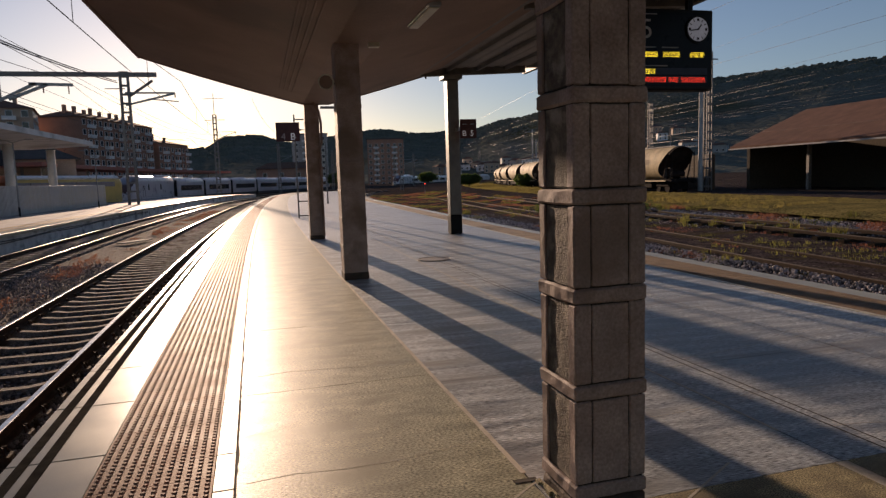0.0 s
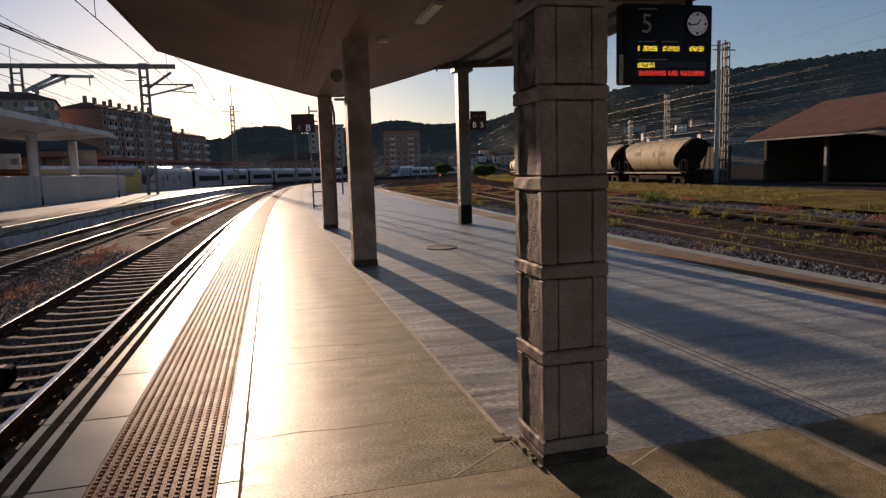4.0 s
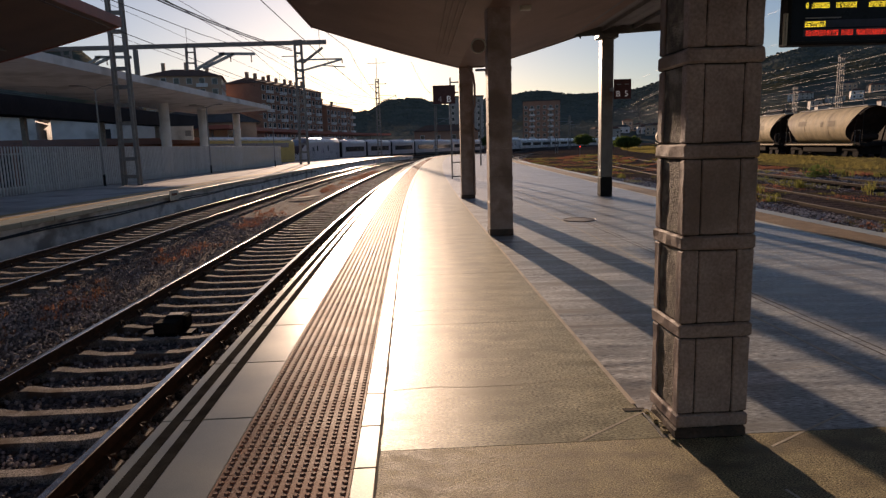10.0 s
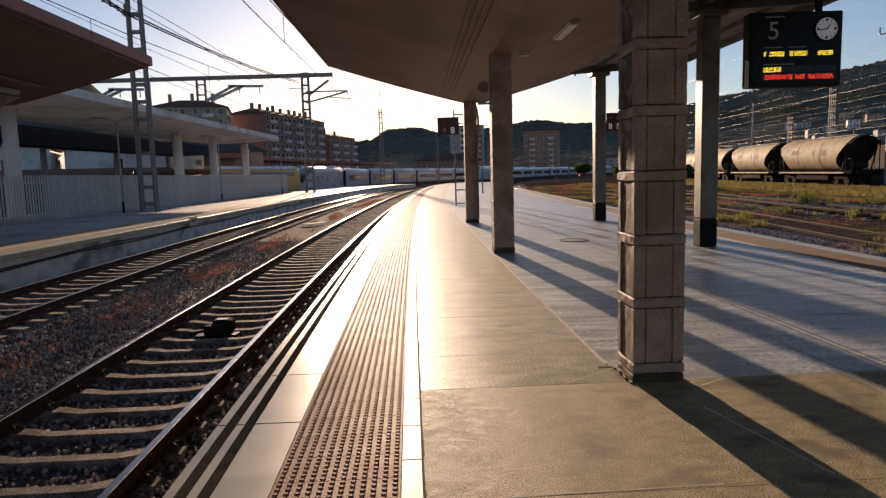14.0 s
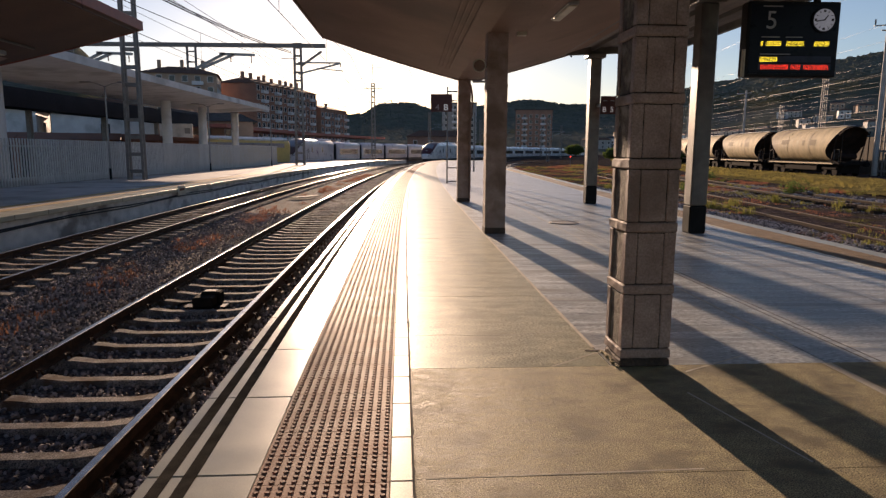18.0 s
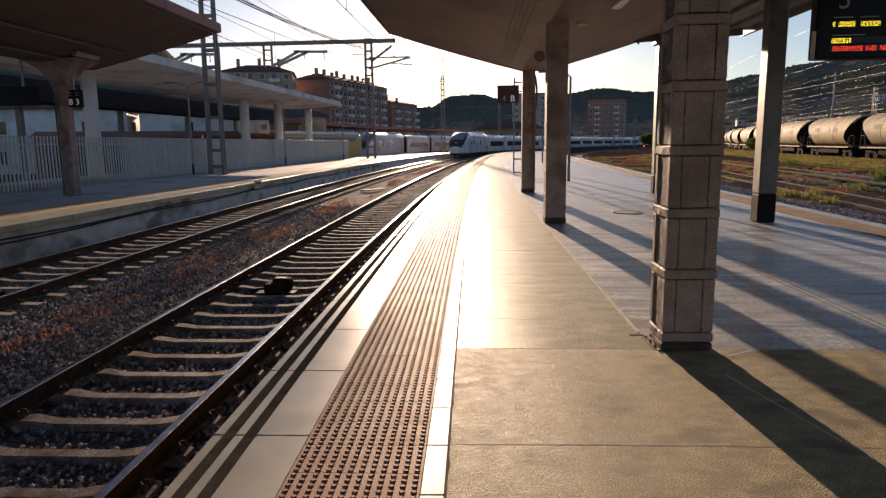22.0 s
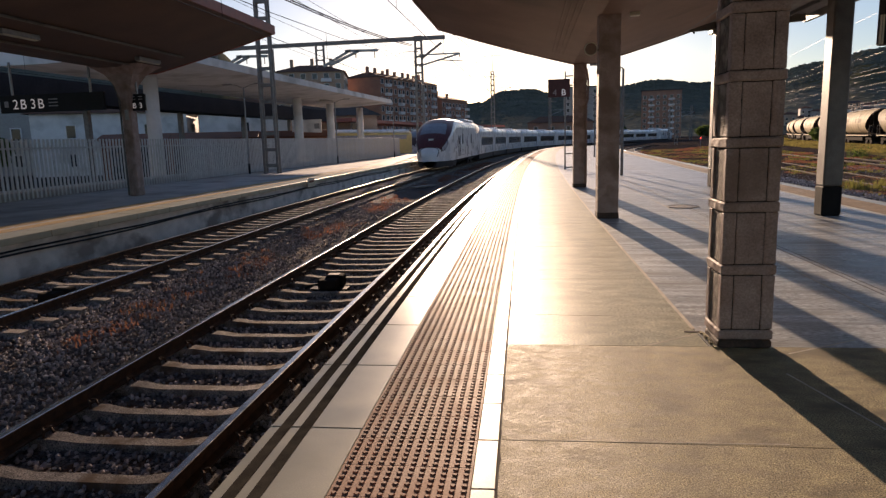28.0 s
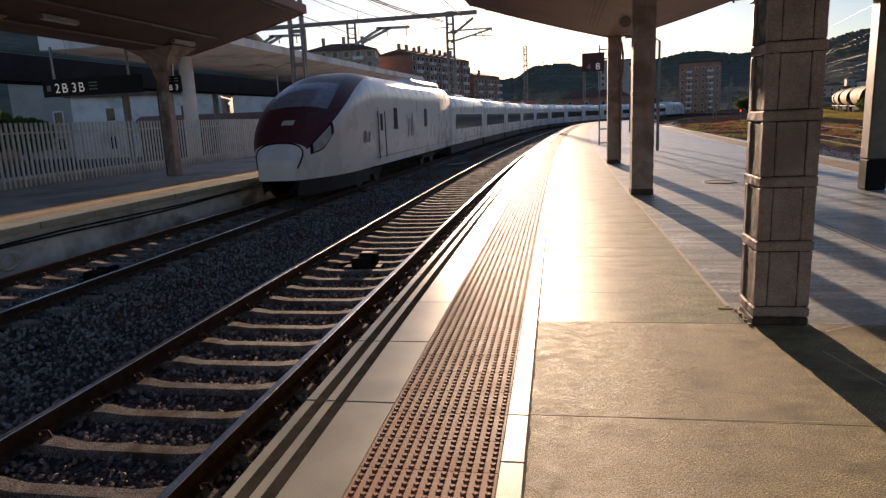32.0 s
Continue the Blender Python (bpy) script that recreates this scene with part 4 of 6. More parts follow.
    for ch, x in (("2", -1.38), ("B", -1.08), ("3", -0.7), ("B", -0.4)):
        text_part(ch, (x, -0.055, -0.17), 0.46, TXT_WHITE, sg, "letter")
    for x in (-1.5, 1.5):
        part("hanger", box(x - 0.03, x + 0.03, -0.03, 0.03, 0.3, 1.4), STEEL, sg)
    for k in range(3):
        part("text_bar", box(-0.1, 0.25, -0.055, -0.051, 0.1 - k * 0.11, 0.14 - k * 0.11), TXT_GREY, sg)
    part("pictogram", box(-1.82, -1.66, -0.055, -0.051, -0.1, 0.1), TXT_GREY, sg)
    sg = thing("platform_sign", "small black hanging sign reading B 3", "sign", m=along(21.0, -13.15, 3.2))
    part("board", box(-0.3, 0.3, -0.04, 0.04, -0.28, 0.28, bevel=0.01), BLACK, sg)
    for ch, x in (("B", -0.1), ("3", 0.13)):
        text_part(ch, (x, -0.045, -0.2), 0.26, TXT_WHITE, sg, "letter")
    part("hanger", box(-0.03, 0.03, -0.03, 0.03, 0.28, 1.3), STEEL, sg)
    for x in (-0.2, 0.06):
        for z in (0.08, 0.17):
            part("text_bar", box(x, x + 0.15, -0.045, -0.041, z, z + 0.03), TXT_GREY, sg)
    for k, o in enumerate((-12.9, -11.6)):
        cd = thing("conduit", "pale service pipe running under the far canopy", "conduit", "far canopy pipes")
        zo = 4.25 + 1.25 * (0.86 * (o + 13.7) / 4.95 + 0.14 * ((o + 13.7) / 4.95) ** 2) - 0.05
        part("pipe", tube([at(s, o, zo) for s in stations(-5, 21.5, 3)], 0.035, 6), COL_GREY, cd)
    for s in (8.0, 15.0, 20.5):
        lp = thing("ceiling_lamp", "slim fluorescent lamp under the far canopy, switched off", "lamp", "far canopy lamps", m=along(s, -12.3, 4.5))
        part("housing", box(-0.09, 0.09, -0.62, 0.62, -0.06, 0.06, bevel=0.01), STEEL, lp)
        part("diffuser", box(-0.07, 0.07, -0.58, 0.58, -0.085, -0.062, bevel=0.01), KERB, lp, "milky plastic diffuser")
    # slat fence
    fe = thing("fence", "pale fence of upright slats along the platform", "fence")
    sm = bmesh.new()
    box(-0.02, 0.02, -0.058, 0.058, 0.02, 2.05, sm, bevel=0.008)
    sm = mesh_of(sm, "slat")
    sm.materials.append(FENCE_W)
    wide = bmesh.new()
    box(-0.02, 0.02, -0.096, 0.096, 0.02, 2.05, wide, bevel=0.008)
    wide = mesh_of(wide, "slat")
    wide.materials.append(FENCE_W)
    s = 9.0
    while s < 75:
        part("slat", sm if s < 30 else wide, None, fe, m=along(s, -16.75, 0) @ pose(0, 0, 0, 0, 0, 12))
        s += 0.2
    for z in (0.3, 1.7):
        part("fence_rail", sweep([(-16.84, z), (-16.79, z), (-16.79, z + 0.06), (-16.84, z + 0.06)], 9, 75, 2), FENCE_W, fe)
    # added strip closes the bright gaps at the foot of the slats
    part("plinth", sweep([(-17.0, 0.002), (-16.785, 0.002), (-16.785, 0.27), (-16.98, 0.27)], 8.5, 75.5, 2), PAVING, fe, "low strip added behind the slats to hide sunlit paving")
    # lamp posts on the platform
    for s, o in ((35.6, -16.1), (51, -15.9), (66, -15.0)):
        lp = thing("lamp_post", "thin grey twin-arm lamp post with a dark foot", "lamp post", "platform lamp posts", m=along(s, o, 0))
        part("pole", tube([(0, 0, 0.6), (0, 0, 4.9)], [0.055, 0.04], 8), STEEL, lp)
        part("foot", tube([(0, 0, 0), (0, 0, 0.6)], 0.065, 8), BLACK, lp, "dark foot")
        for sg in (-1, 1):
            arm = part("arm", tube([(0, 0, 4.85), (sg * 0.4, 0, 5.02), (sg * 0.75, 0, 5.08)], 0.022, 6), STEEL, lp)
            part("lamp_head", box(min(sg * 0.7, sg * 1.25), max(sg * 0.7, sg * 1.25), -0.1, 0.1, 5.05, 5.12, bevel=0.02), STEEL, arm, "flat lamp head")
    # flat white canopy further on
    th = thing("white_canopy", "flat white concrete canopy on round columns", "canopy", kind="structure")
    part("slab", sweep([(-15.6, 5.6), (-15.6, 6.0), (-22.8, 6.0), (-22.8, 5.35), (-20.5, 5.35)], 26, 68, 2), WHITE_WALL, th, "pale flat roof slab")
    for s in (31.5, 51.3, 59, 68):
        part("column", tube([at(s, -19.2, 0), at(s, -19.2, 5.3)], 0.36, 16), WHITE_WALL, th, smooth=True)


# ---- masts, gantry, wires ----
def lattice_mast(m, height, width, depth, label, group="", leg=0.09):
    th = thing("lattice_mast", label, "catenary mast", group, m=m)
    for x in (-1, 1):
        for y in (-1, 1):
            part("leg", beam((x * width / 2, y * depth / 2, 0), (x * width / 2 * 0.8, y * depth / 2 * 0.8, height), leg), STEEL_DARK, th)
    n = int(height / 0.85)
    for i in range(n):
        z = height * (i + 0.5) / n
        k = 1 - 0.2 * z / height
        for y in (-1, 1):
            part("batten", box(-width / 2 * k, width / 2 * k, y * depth / 2 * k - 0.012, y * depth / 2 * k + 0.012, z - 0.09, z + 0.09), STEEL_DARK, th)
    part("cap", box(-width / 2, width / 2, -depth / 2, depth / 2, height, height + 0.06), STEEL_DARK, th)
    return th


def insulator(p, q, parent):
    p, q = Vector(p), Vector(q)
    rs, ps = [], []
    for i in range(13):
        ps.append(p + (q - p) * i / 12)
        rs.append(0.03 if i % 2 == 0 else 0.085)
    part("insulator", tube(ps, rs, 8), ROOF_TILE, parent, "brown ribbed insulator")


def cantilever(th, z, reach, side, k=1.0):
    part("cantilever", beam((0, 0, z - 0.9), (side * reach, 0, z + 0.25), 0.07 * k), STEEL, th, "raked cantilever tube")
    part("top_tube", beam((0, 0, z + 0.3), (side * reach, 0, z + 0.3), 0.06 * k), STEEL, th)
    insulator((side * reach, 0, z + 0.27), (side * reach, 0, z - 0.15), th)
    part("steady_arm", beam((side * reach * 0.45, 0, z - 0.3), (side * (reach + 0.3), 0, z - 0.55), 0.04 * k), STEEL, th)


def build_masts():
    a = lattice_mast(pose(-15.7, 35.5, 0, 0, 0, 0), 11.75, 0.8, 0.26, "tall grey lattice catenary mast on the platform", leg=0.13)
    part("top_arm", beam((-1.5, 0, 11.3), (0.4, 0, 11.3), 0.09, 0.14), STEEL_DARK, a)
    part("brace", beam((-1.3, 0, 11.2), (-0.5, 0, 10.3), 0.06), STEEL_DARK, a)
    insulator((-0.5, 0, 10.9), (-0.5, 0, 10.3), a)
    b = lattice_mast(pose(-14.3, 73.0, 0), 13.0, 0.85, 0.35, "rusty lattice mast carrying a gantry beam", leg=0.19)
    part("side_arm", beam((-1.8, 0, 11.4), (0, 0, 11.4), 0.08), STEEL_DARK, b)
    cantilever(b, 10.7, 4.6, 1, 2.6)
    part("raked_arm", beam((0.3, 0, 10.6), (2.6, 0, 12.2), 0.22), STEEL_DARK, b)
    g = thing("gantry", "steel gantry beam spanning the station tracks", "gantry", m=pose(-14.3, 73.0, 0))
    part("beam", box(-40, 3.0, -0.16, 0.16, 12.55, 12.98), STEEL_DARK, g)
    part("end_leg", beam((-17.2, 0, 0), (-17.2, 0, 12.5), 0.4), STEEL_DARK, g)
    for x in (-11.4, -24.5):
        dr = part("drop_frame", box(x - 0.55, x - 0.35, -0.1, 0.1, 10.2, 12.9), STEEL_DARK, g)
        part("drop_leg", box(x + 0.35, x + 0.55, -0.1, 0.1, 10.2, 12.9), STEEL_DARK, g)
        part("tie", box(x - 0.5, x + 0.5, -0.05, 0.05, 10.9, 11.05), STEEL_DARK, g)
        part("tie", box(x - 0.5, x + 0.5, -0.05, 0.05, 12.0, 12.15), STEEL_DARK, g)
        part("raked_tube", beam((x + 0.4, 0, 10.3), (x + 3.6, 0, 11.9), 0.27), STEEL, g)
        part("raked_tube", beam((x + 1.2, 0, 10.4), (x + 4.6, 0, 11.8), 0.27), STEEL, g)
        part("level_tube", beam((x + 3.0, 0, 11.85), (x + 6.8, 0, 11.75), 0.27), STEEL, g)
        insulator((x + 4.2, 0, 11.8), (x + 4.2, 0, 11.0), g)
        insulator((x + 6.4, 0, 11.75), (x + 6.4, 0, 10.9), g)
    for s, o, h, w in ((112, -12.3, 13.5, 0.6), (150, -13, 11, 0.5), (188, -12, 11, 0.5), (170, -2, 10, 0.5), (205, 8, 10, 0.5), (235, -5, 10, 0.5), (140, 16, 9, 0.5), (180, 30, 9, 0.5)):
        m = lattice_mast(along(s, o, -0.6), h, w, w, "distant lattice catenary mast", "distant masts")
        part("cross_arm", beam((-1.6, 0, h - 0.8), (1.6, 0, h - 0.8), 0.09), STEEL_DARK, m)
        cantilever(m, h - 3.0, 3.2, 1)
    ft = thing("finial_mast", "thin pole with a crossbar above the far mast", "mast", m=along(112, -12.3, 12.9))
    part("pole", tube([(0, 0, 0), (0, 0, 3.4)], 0.05, 6), STEEL_DARK, ft)
    part("crossbar", beam((-1.6, 0, 2.6), (1.6, 0, 2.6), 0.06), STEEL_DARK, ft)


def wire(points, r, name="overhead_wire", label="thin dark overhead wire over the tracks"):
    th = thing(name, label, "wire", "overhead wires")
    part("wire", tube(points, r, 5), BLACK, th)
    return th


def build_wires():
    for o, z in ((-3.15, 5.0), (-7.9, 5.0), (-21.5, 5.0)):
        wire([at(s, o, z) for s in stations(-20, 230, 5)], 0.011, label="straight copper contact wire above the track")
        spans = [(-25, 35), (35, 73), (73, 112), (112, 150), (150, 188), (188, 235)]
        pts = []
        for a, b in spans:
            for k in range(8):
                f = k / 8
                pts.append(at(a + (b - a) * f, o, z + 1.5 - 1.0 * 4 * f * (1 - f)))
        th = wire(pts, 0.012, label="sagging catenary wire above the track")
        for a, b in spans[:4]:
            for f in (0.15, 0.3, 0.5, 0.7, 0.85):
                s = a + (b - a) * f
                part("dropper", tube([at(s, o, z), at(s, o, z + 1.5 - 4 * f * (1 - f))], 0.008, 4), BLACK, th)
    # heavy feeder past the platform mast
    for dz, o in ((0.0, -14.9), (-0.18, -14.8)):
        th = wire([at(-20 + 55 * k / 10, o + 2.2 * (1 - k / 10), 10.4 + dz + 1.2 * (1 - k / 10) ** 2) for k in range(11)] + [at(35 + 38 * k / 8, o + 0.5 * k / 8, 10.4 + dz - 0.28 * 4 * k / 8 * (1 - k / 8) + 1.8 * k / 8) for k in range(1, 9)], 0.045, "feeder_cable", "heavy bundled feeder cable between the masts")
    th = thing("cable_clip", "dark spacers along the feeder cable", "cable clip", kind="stuff")
    b = bmesh.new()
    for i in range(46):
        s = 34 - i * 0.8
        k = (s + 20) / 55
        if k > 0:
            p = at(s, -14.85 + 2.2 * (1 - k), 10.31 + 1.2 * (1 - k) ** 2)
            box(p.x - 0.03, p.x + 0.03, p.y - 0.05, p.y + 0.05, p.z - 0.14, p.z + 0.14, b)
    part("clip", b, BLACK, th)
    for o, z0 in ((-12.6, 9.0), (-11.2, 7.8), (-17.5, 9.5), (-19, 8.4), (-1.5, 8.6)):
        wire([at(s, o + 0.01 * s, z0 + 0.6 * math.sin(s / 19) + max(0, (s - 40)) * 0.012) for s in stations(-25 if o < -5 else 60, 190, 6)], 0.014)
    # wires over the yard to the right
    for k in range(14):
        z0 = 4.6 + (k * 5 % 7) * 0.95
        wire([(16 + k * 3.1 + 0.05 * y + 0.0005 * y * y, y, z0 + 0.006 * y - 0.14 * math.sin(math.pi * ((y + 7 * k) % 60) / 60) ** 2) for y in range(20, 262, 6)], 0.006, label="thin wire over the goods yard")


# ---- goods yard ----
def yard_x(x0, y):
    """The yard tracks bend away to the right."""
    return x0 + 0.09 * (y - 60) + 0.0009 * max(0, y - 60) ** 2


def wagon_parts(th, n=16.0):
    """A hopper wagon: a rounded body whose sheets end in a slant, and dark hollow ends."""
    prof = []
    for i in range(33):
        a = math.radians(-68 + 316 * i / 32)
        prof.append((1.55 * math.cos(a), 2.78 + 1.6 * math.sin(a)))
    def reach(z):
        k = min(1, max(0, (z - 1.75) / 2.35))
        return 5.05 + 1.75 * k * k * (3 - 2 * k) + 0.5 * min(1, max(0, (1.8 - z) / 0.5)) ** 2
    b = bmesh.new()
    rings = [[b.verts.new((x, y * reach(z), z)) for x, z in prof] for y in (-1, -0.97, -0.6, -0.2, 0.2, 0.6, 0.97, 1)]
    for p, q in zip(rings, rings[1:]):
        for j in range(len(prof) - 1):
            b.faces.new((p[j], p[j + 1], q[j + 1], q[j]))
        b.faces.new((p[-1], p[0], q[0], q[-1]))
    body = part("body", b, WAGON, th, "dusty rounded side sheets", smooth=True)
    for y in (-2.3, 2.3):
        part("seam", tube([(x * 1.002, y, 2.78 + (z - 2.78) * 1.002) for x, z in prof], 0.012, 5), WAGON, body)
    for sg in (-1, 1):
        e = bmesh.new()
        steps = ((1.0, 0.0), (0.965, 0.03), (0.95, -0.12), (0.82, -0.35), (0.5, -0.42))
        rr = [[e.verts.new((x * k, sg * (reach(z) + d * (0.4 + 0.6 * min(1, max(0, (z - 1.6) / 2)))), 2.78 + (z - 2.78) * k)) for x, z in prof] for k, d in steps]
        for p, q in zip(rr, rr[1:]):
            for j in range(len(prof) - 1):
                e.faces.new((p[j], p[j + 1], q[j + 1], q[j]))
            e.faces.new((p[-1], p[0], q[0], q[-1]))
        e.faces.new(rr[-1])
        bmesh.ops.recalc_face_normals(e, faces=e.faces[:])
        part("end_hood", e, WAGON_END, th, "dark hollow wagon end", smooth=True)
        cw = bmesh.new()
        arc = [(1.5 * math.cos(math.radians(35 + 11 * q)), 2.78 + 1.56 * math.sin(math.radians(35 + 11 * q))) for q in range(11)]
        rr = [[cw.verts.new((x, sg * (y + 0.25 * (z - 4.34)), z - dz)) for x, z in arc] for y, dz in ((6.6, 0), (7.25, 0.02), (7.25, 0.07), (6.6, 0.06))]
        for p, q in zip(rr, rr[1:] + rr[:1]):
            for m in range(10):
                cw.faces.new((p[m], p[m + 1], q[m + 1], q[m]))
        bmesh.ops.recalc_face_normals(cw, faces=cw.faces[:])
        part("end_cowl", cw, WAGON_END, th, "dark brown roof overhang")
        part("end_platform", box(-1.3, 1.3, sg * 6.55 - 0.75, sg * 6.55 + 0.75, 1.252, 1.3), WAGON_DARK, th)
        part("brake_cylinder", tube([(-0.8, sg * 6.0, 1.75), (0.8, sg * 6.0, 1.75)], 0.26, 12), WAGON_END, th)
        for x in (-1.22, 1.22):
            part("end_stanchion", beam((x, sg * 5.9, 1.3), (x, sg * 6.7, 3.5), 0.09, 0.09), WAGON_END, th)
            part("handrail", tube([(x, sg * 7.2, 1.3), (x, sg * 7.2, 2.35), (x, sg * 6.4, 2.35), (x, sg * 6.4, 1.3)], 0.022, 6), STEEL_DARK, th)
        for z in (2.2, 2.75, 3.3):
            part("rung", box(-1.0, -0.5, sg * 7.32 - 0.02, sg * 7.32 + 0.02, z, z + 0.04), WAGON_DARK, th)
    for y, z, w, h in ((-2.9, 2.75, 1.3, 0.5), (-1.1, 2.75, 0.5, 0.5), (2.9, 2.9, 1.7, 0.45)):
        pt = bmesh.new()
        g = [[pt.verts.new((-1.556 * math.cos(math.asin(min(1, (q - 2.78) / 1.6))) - 0.003, y + u * w / 2, q)) for u in (-1, 1)] for q in (z, z + h / 2, z + h)]
        for p, q in zip(g, g[1:]):
            pt.faces.new((p[0], p[1], q[1], q[0]))
        part("faded_panel", pt, WAGON_PATCH, body, "darker rubbed lettering field")
    part("walkway", box(-0.35, 0.35, -6.4, 6.4, 4.39, 4.46), PAVING, th, "pale roof walkway")
    part("roof_hatch", box(-0.3, 0.3, -0.5, 0.5, 4.462, 4.54, bevel=0.02), STEEL_DARK, th)
    part("underframe", box(-0.75, 0.75, -6.9, 6.9, 0.3, 0.998), WAGON_DARK, th, "dark brake gear and underframe")
    part("brake_rigging", box(-1.15, 1.15, -3.3, 3.3, 0.45, 0.99, bevel=0.05), WAGON_DARK, th)
    part("frame", box(-1.25, 1.25, -7.4, 7.4, 1.0, 1.25, bevel=0.03), WAGON_DARK, th)
    part("sill", box(-1.45, -1.3, -6.6, 6.6, 1.08, 1.2), WAGON, th, "dusty side sill")
    for sg in (-1, 1):
        for x in (-1.1, 1.1):
            part("ladder_rail", box(x - 0.03, x + 0.03, sg * 7.35 - 0.03, sg * 7.35 + 0.03, 1.2, 3.9), WAGON_DARK, th)
        bo = part("bogie", box(-1.0, 1.0, sg * 5.2 - 1.3, sg * 5.2 + 1.3, 0.55, 0.95, bevel=0.08), WAGON_DARK, th)
        for y in (-0.9, 0.9):
            for x in (-0.87, 0.87):
                w = bmesh.new()
                bmesh.ops.create_cone(w, cap_ends=True, segments=20, radius1=0.46, radius2=0.46, depth=0.12)
                part("wheel", moved(w, pose(x, sg * 5.2 + y, 0.46, 0, 90, 0)), WAGON_DARK, bo)
        for x in (-0.9, 0.9):
            bf = bmesh.new()
            bmesh.ops.create_cone(bf, cap_ends=True, segments=14, radius1=0.2, radius2=0.2, depth=0.5)
            part("buffer", moved(bf, pose(x, sg * 7.6, 1.08, 90, 0, 0)), WAGON_DARK, th)




def build_yard():
    first = None
    for i in range(9):
        y = 63.6 + i * 16.2
        x = yard_x(37.2, y)
        dx = 0.09 + 0.0018 * (y - 60)
        m = pose(x, y, -0.42, 0, 0, -math.degrees(math.atan(dx)))
        if first:
            copy_thing(first, m)
        else:
            first = thing("hopper_wagon", "dusty beige rounded hopper wagon with dark ends", "freight wagon", "hopper wagons", m=m)
            wagon_parts(first)
    track(lambda s: right_edge(s) + 1.75, -10, 150, "siding beside the island platform, curving away", 0, 60)
    for x0, z in ((17.5, -0.75), (22.5, -0.55), (30.0, -0.3), (37.2, -0.39)):
        th = thing("yard_track", "old rusty yard track half sunk in weeds", "railway track", "yard tracks")
        for sg in (-0.87, 0.87):
            pts = [(yard_x(x0, y) + sg, y, z - 0.03) for y in range(-10, 260, 6)]
            b = bmesh.new()
            rr = [[b.verts.new((x + a, y, q + c)) for a, c in ((-0.03, -0.15), (0.03, -0.15), (0.03, -0.03), (-0.03, -0.03))] for x, y, q in pts]
            for p, q in zip(rr, rr[1:]):
                for j in range(4):
                    b.faces.new((p[j], q[j], q[(j + 1) % 4], p[(j + 1) % 4]))
            rail = part("rail", b, YARD_RAIL, th)
            hd = bmesh.new()
            rr = [[hd.verts.new((x + a, y, q + c)) for a, c in ((-0.032, -0.05), (0.032, -0.05), (0.03, -0.028), (-0.03, -0.028))] for x, y, q in pts]
            for p, q in zip(rr, rr[1:]):
                for j in range(4):
                    hd.faces.new((p[j], q[j], q[(j + 1) % 4], p[(j + 1) % 4]))
            part("rail_head", hd, YARD_HEAD, rail, "dull worn rail head")
        b = bmesh.new()
        for i in range(150):
            y = i * 1.2
            x = yard_x(x0, y)
            box(x - 1.25, x + 1.25, y - 0.12, y + 0.12, z - 0.32, z - 0.185, b)
        tagged(part("sleeper", b, OLD_WOOD, th), kind="stuff")
    # meadow strip before the wagons
    b = bmesh.new()
    rows = []
    for y in range(-20, 300, 10):
        c = yard_x(0, y)
        rows.append([b.verts.new((x + c, y, z)) for x, z in ((26.2, -0.56), (27.3, -0.42), (28.8, -0.34), (31.8, -0.3), (35.4, -0.3))])
    for p, q in zip(rows, rows[1:]):
        for j in range(4):
            b.faces.new((p[j], p[j + 1], q[j + 1], q[j]))
    tagged(part("meadow", b, GRASS_DRY, smooth=True), "sunlit strip of yellow-green rough grass", "grass", kind="structure")
    # grass blades and weeds
    def tufts(name, material, label, count, seed, place, h0, h1):
        rnd = random.Random(seed)
        verts, faces = [], []
        for _ in range(count):
            x, y, z = place(rnd)
            h = rnd.uniform(h0, h1)
            for k in range(rnd.randint(7, 12)):
                a = rnd.uniform(0, 6.28)
                r = rnd.uniform(0.02, 0.3) * (0.6 + h)
                bx, by = x + r * math.cos(a), y + r * math.sin(a)
                w = rnd.uniform(0.006, 0.02) * (0.6 + h)
                lx, ly = rnd.uniform(-0.3, 0.3) * h, rnd.uniform(-0.3, 0.3) * h
                c, s_ = math.cos(a + 1.57) * w, math.sin(a + 1.57) * w
                n = len(verts)
                verts += [(bx - c, by - s_, z), (bx + c, by + s_, z), (bx + lx * 0.5 + c * 0.8, by + ly * 0.5 + s_ * 0.8, z + h * 0.6), (bx + lx, by + ly, z + h), (bx + lx * 0.5 - c * 0.8, by + ly * 0.5 - s_ * 0.8, z + h * 0.6)]
                faces.append((n, n + 1, n + 2, n + 3, n + 4))
        me = bpy.data.meshes.new(name)
        me.from_pydata(verts, [], faces)
        tagged(part(name, me, material), label, "weeds", kind="stuff")
    def yard(rnd):
        y = rnd.uniform(8, 110)
        x = rnd.uniform(11.5, 24.5) + 0.0009 * max(0, y - 60) ** 2
        k = min(1, max(0, (x - 14) / 18))
        return x, y, -0.98 + 0.62 * k * k * (3 - 2 * k)
    def clustered(rnd):
        while True:
            x, y, z = yard(rnd)
            if noise.noise(Vector((x * 0.35, y * 0.18, 3.0))) > 0.12:
                return x, y, z
    def clustered2(rnd):
        while True:
            x, y, z = yard(rnd)
            if noise.noise(Vector((x * 0.4, y * 0.3, 9.0))) > 0.16:
                return x, y, z
    def strip(rnd):
        y = rnd.uniform(30, 200)
        return yard_x(rnd.uniform(26.4, 35.2), y), y, -0.4
    tufts("weeds", WEED, "yellow-green weeds growing over the yard", 2400, 1, clustered, 0.05, 0.22)
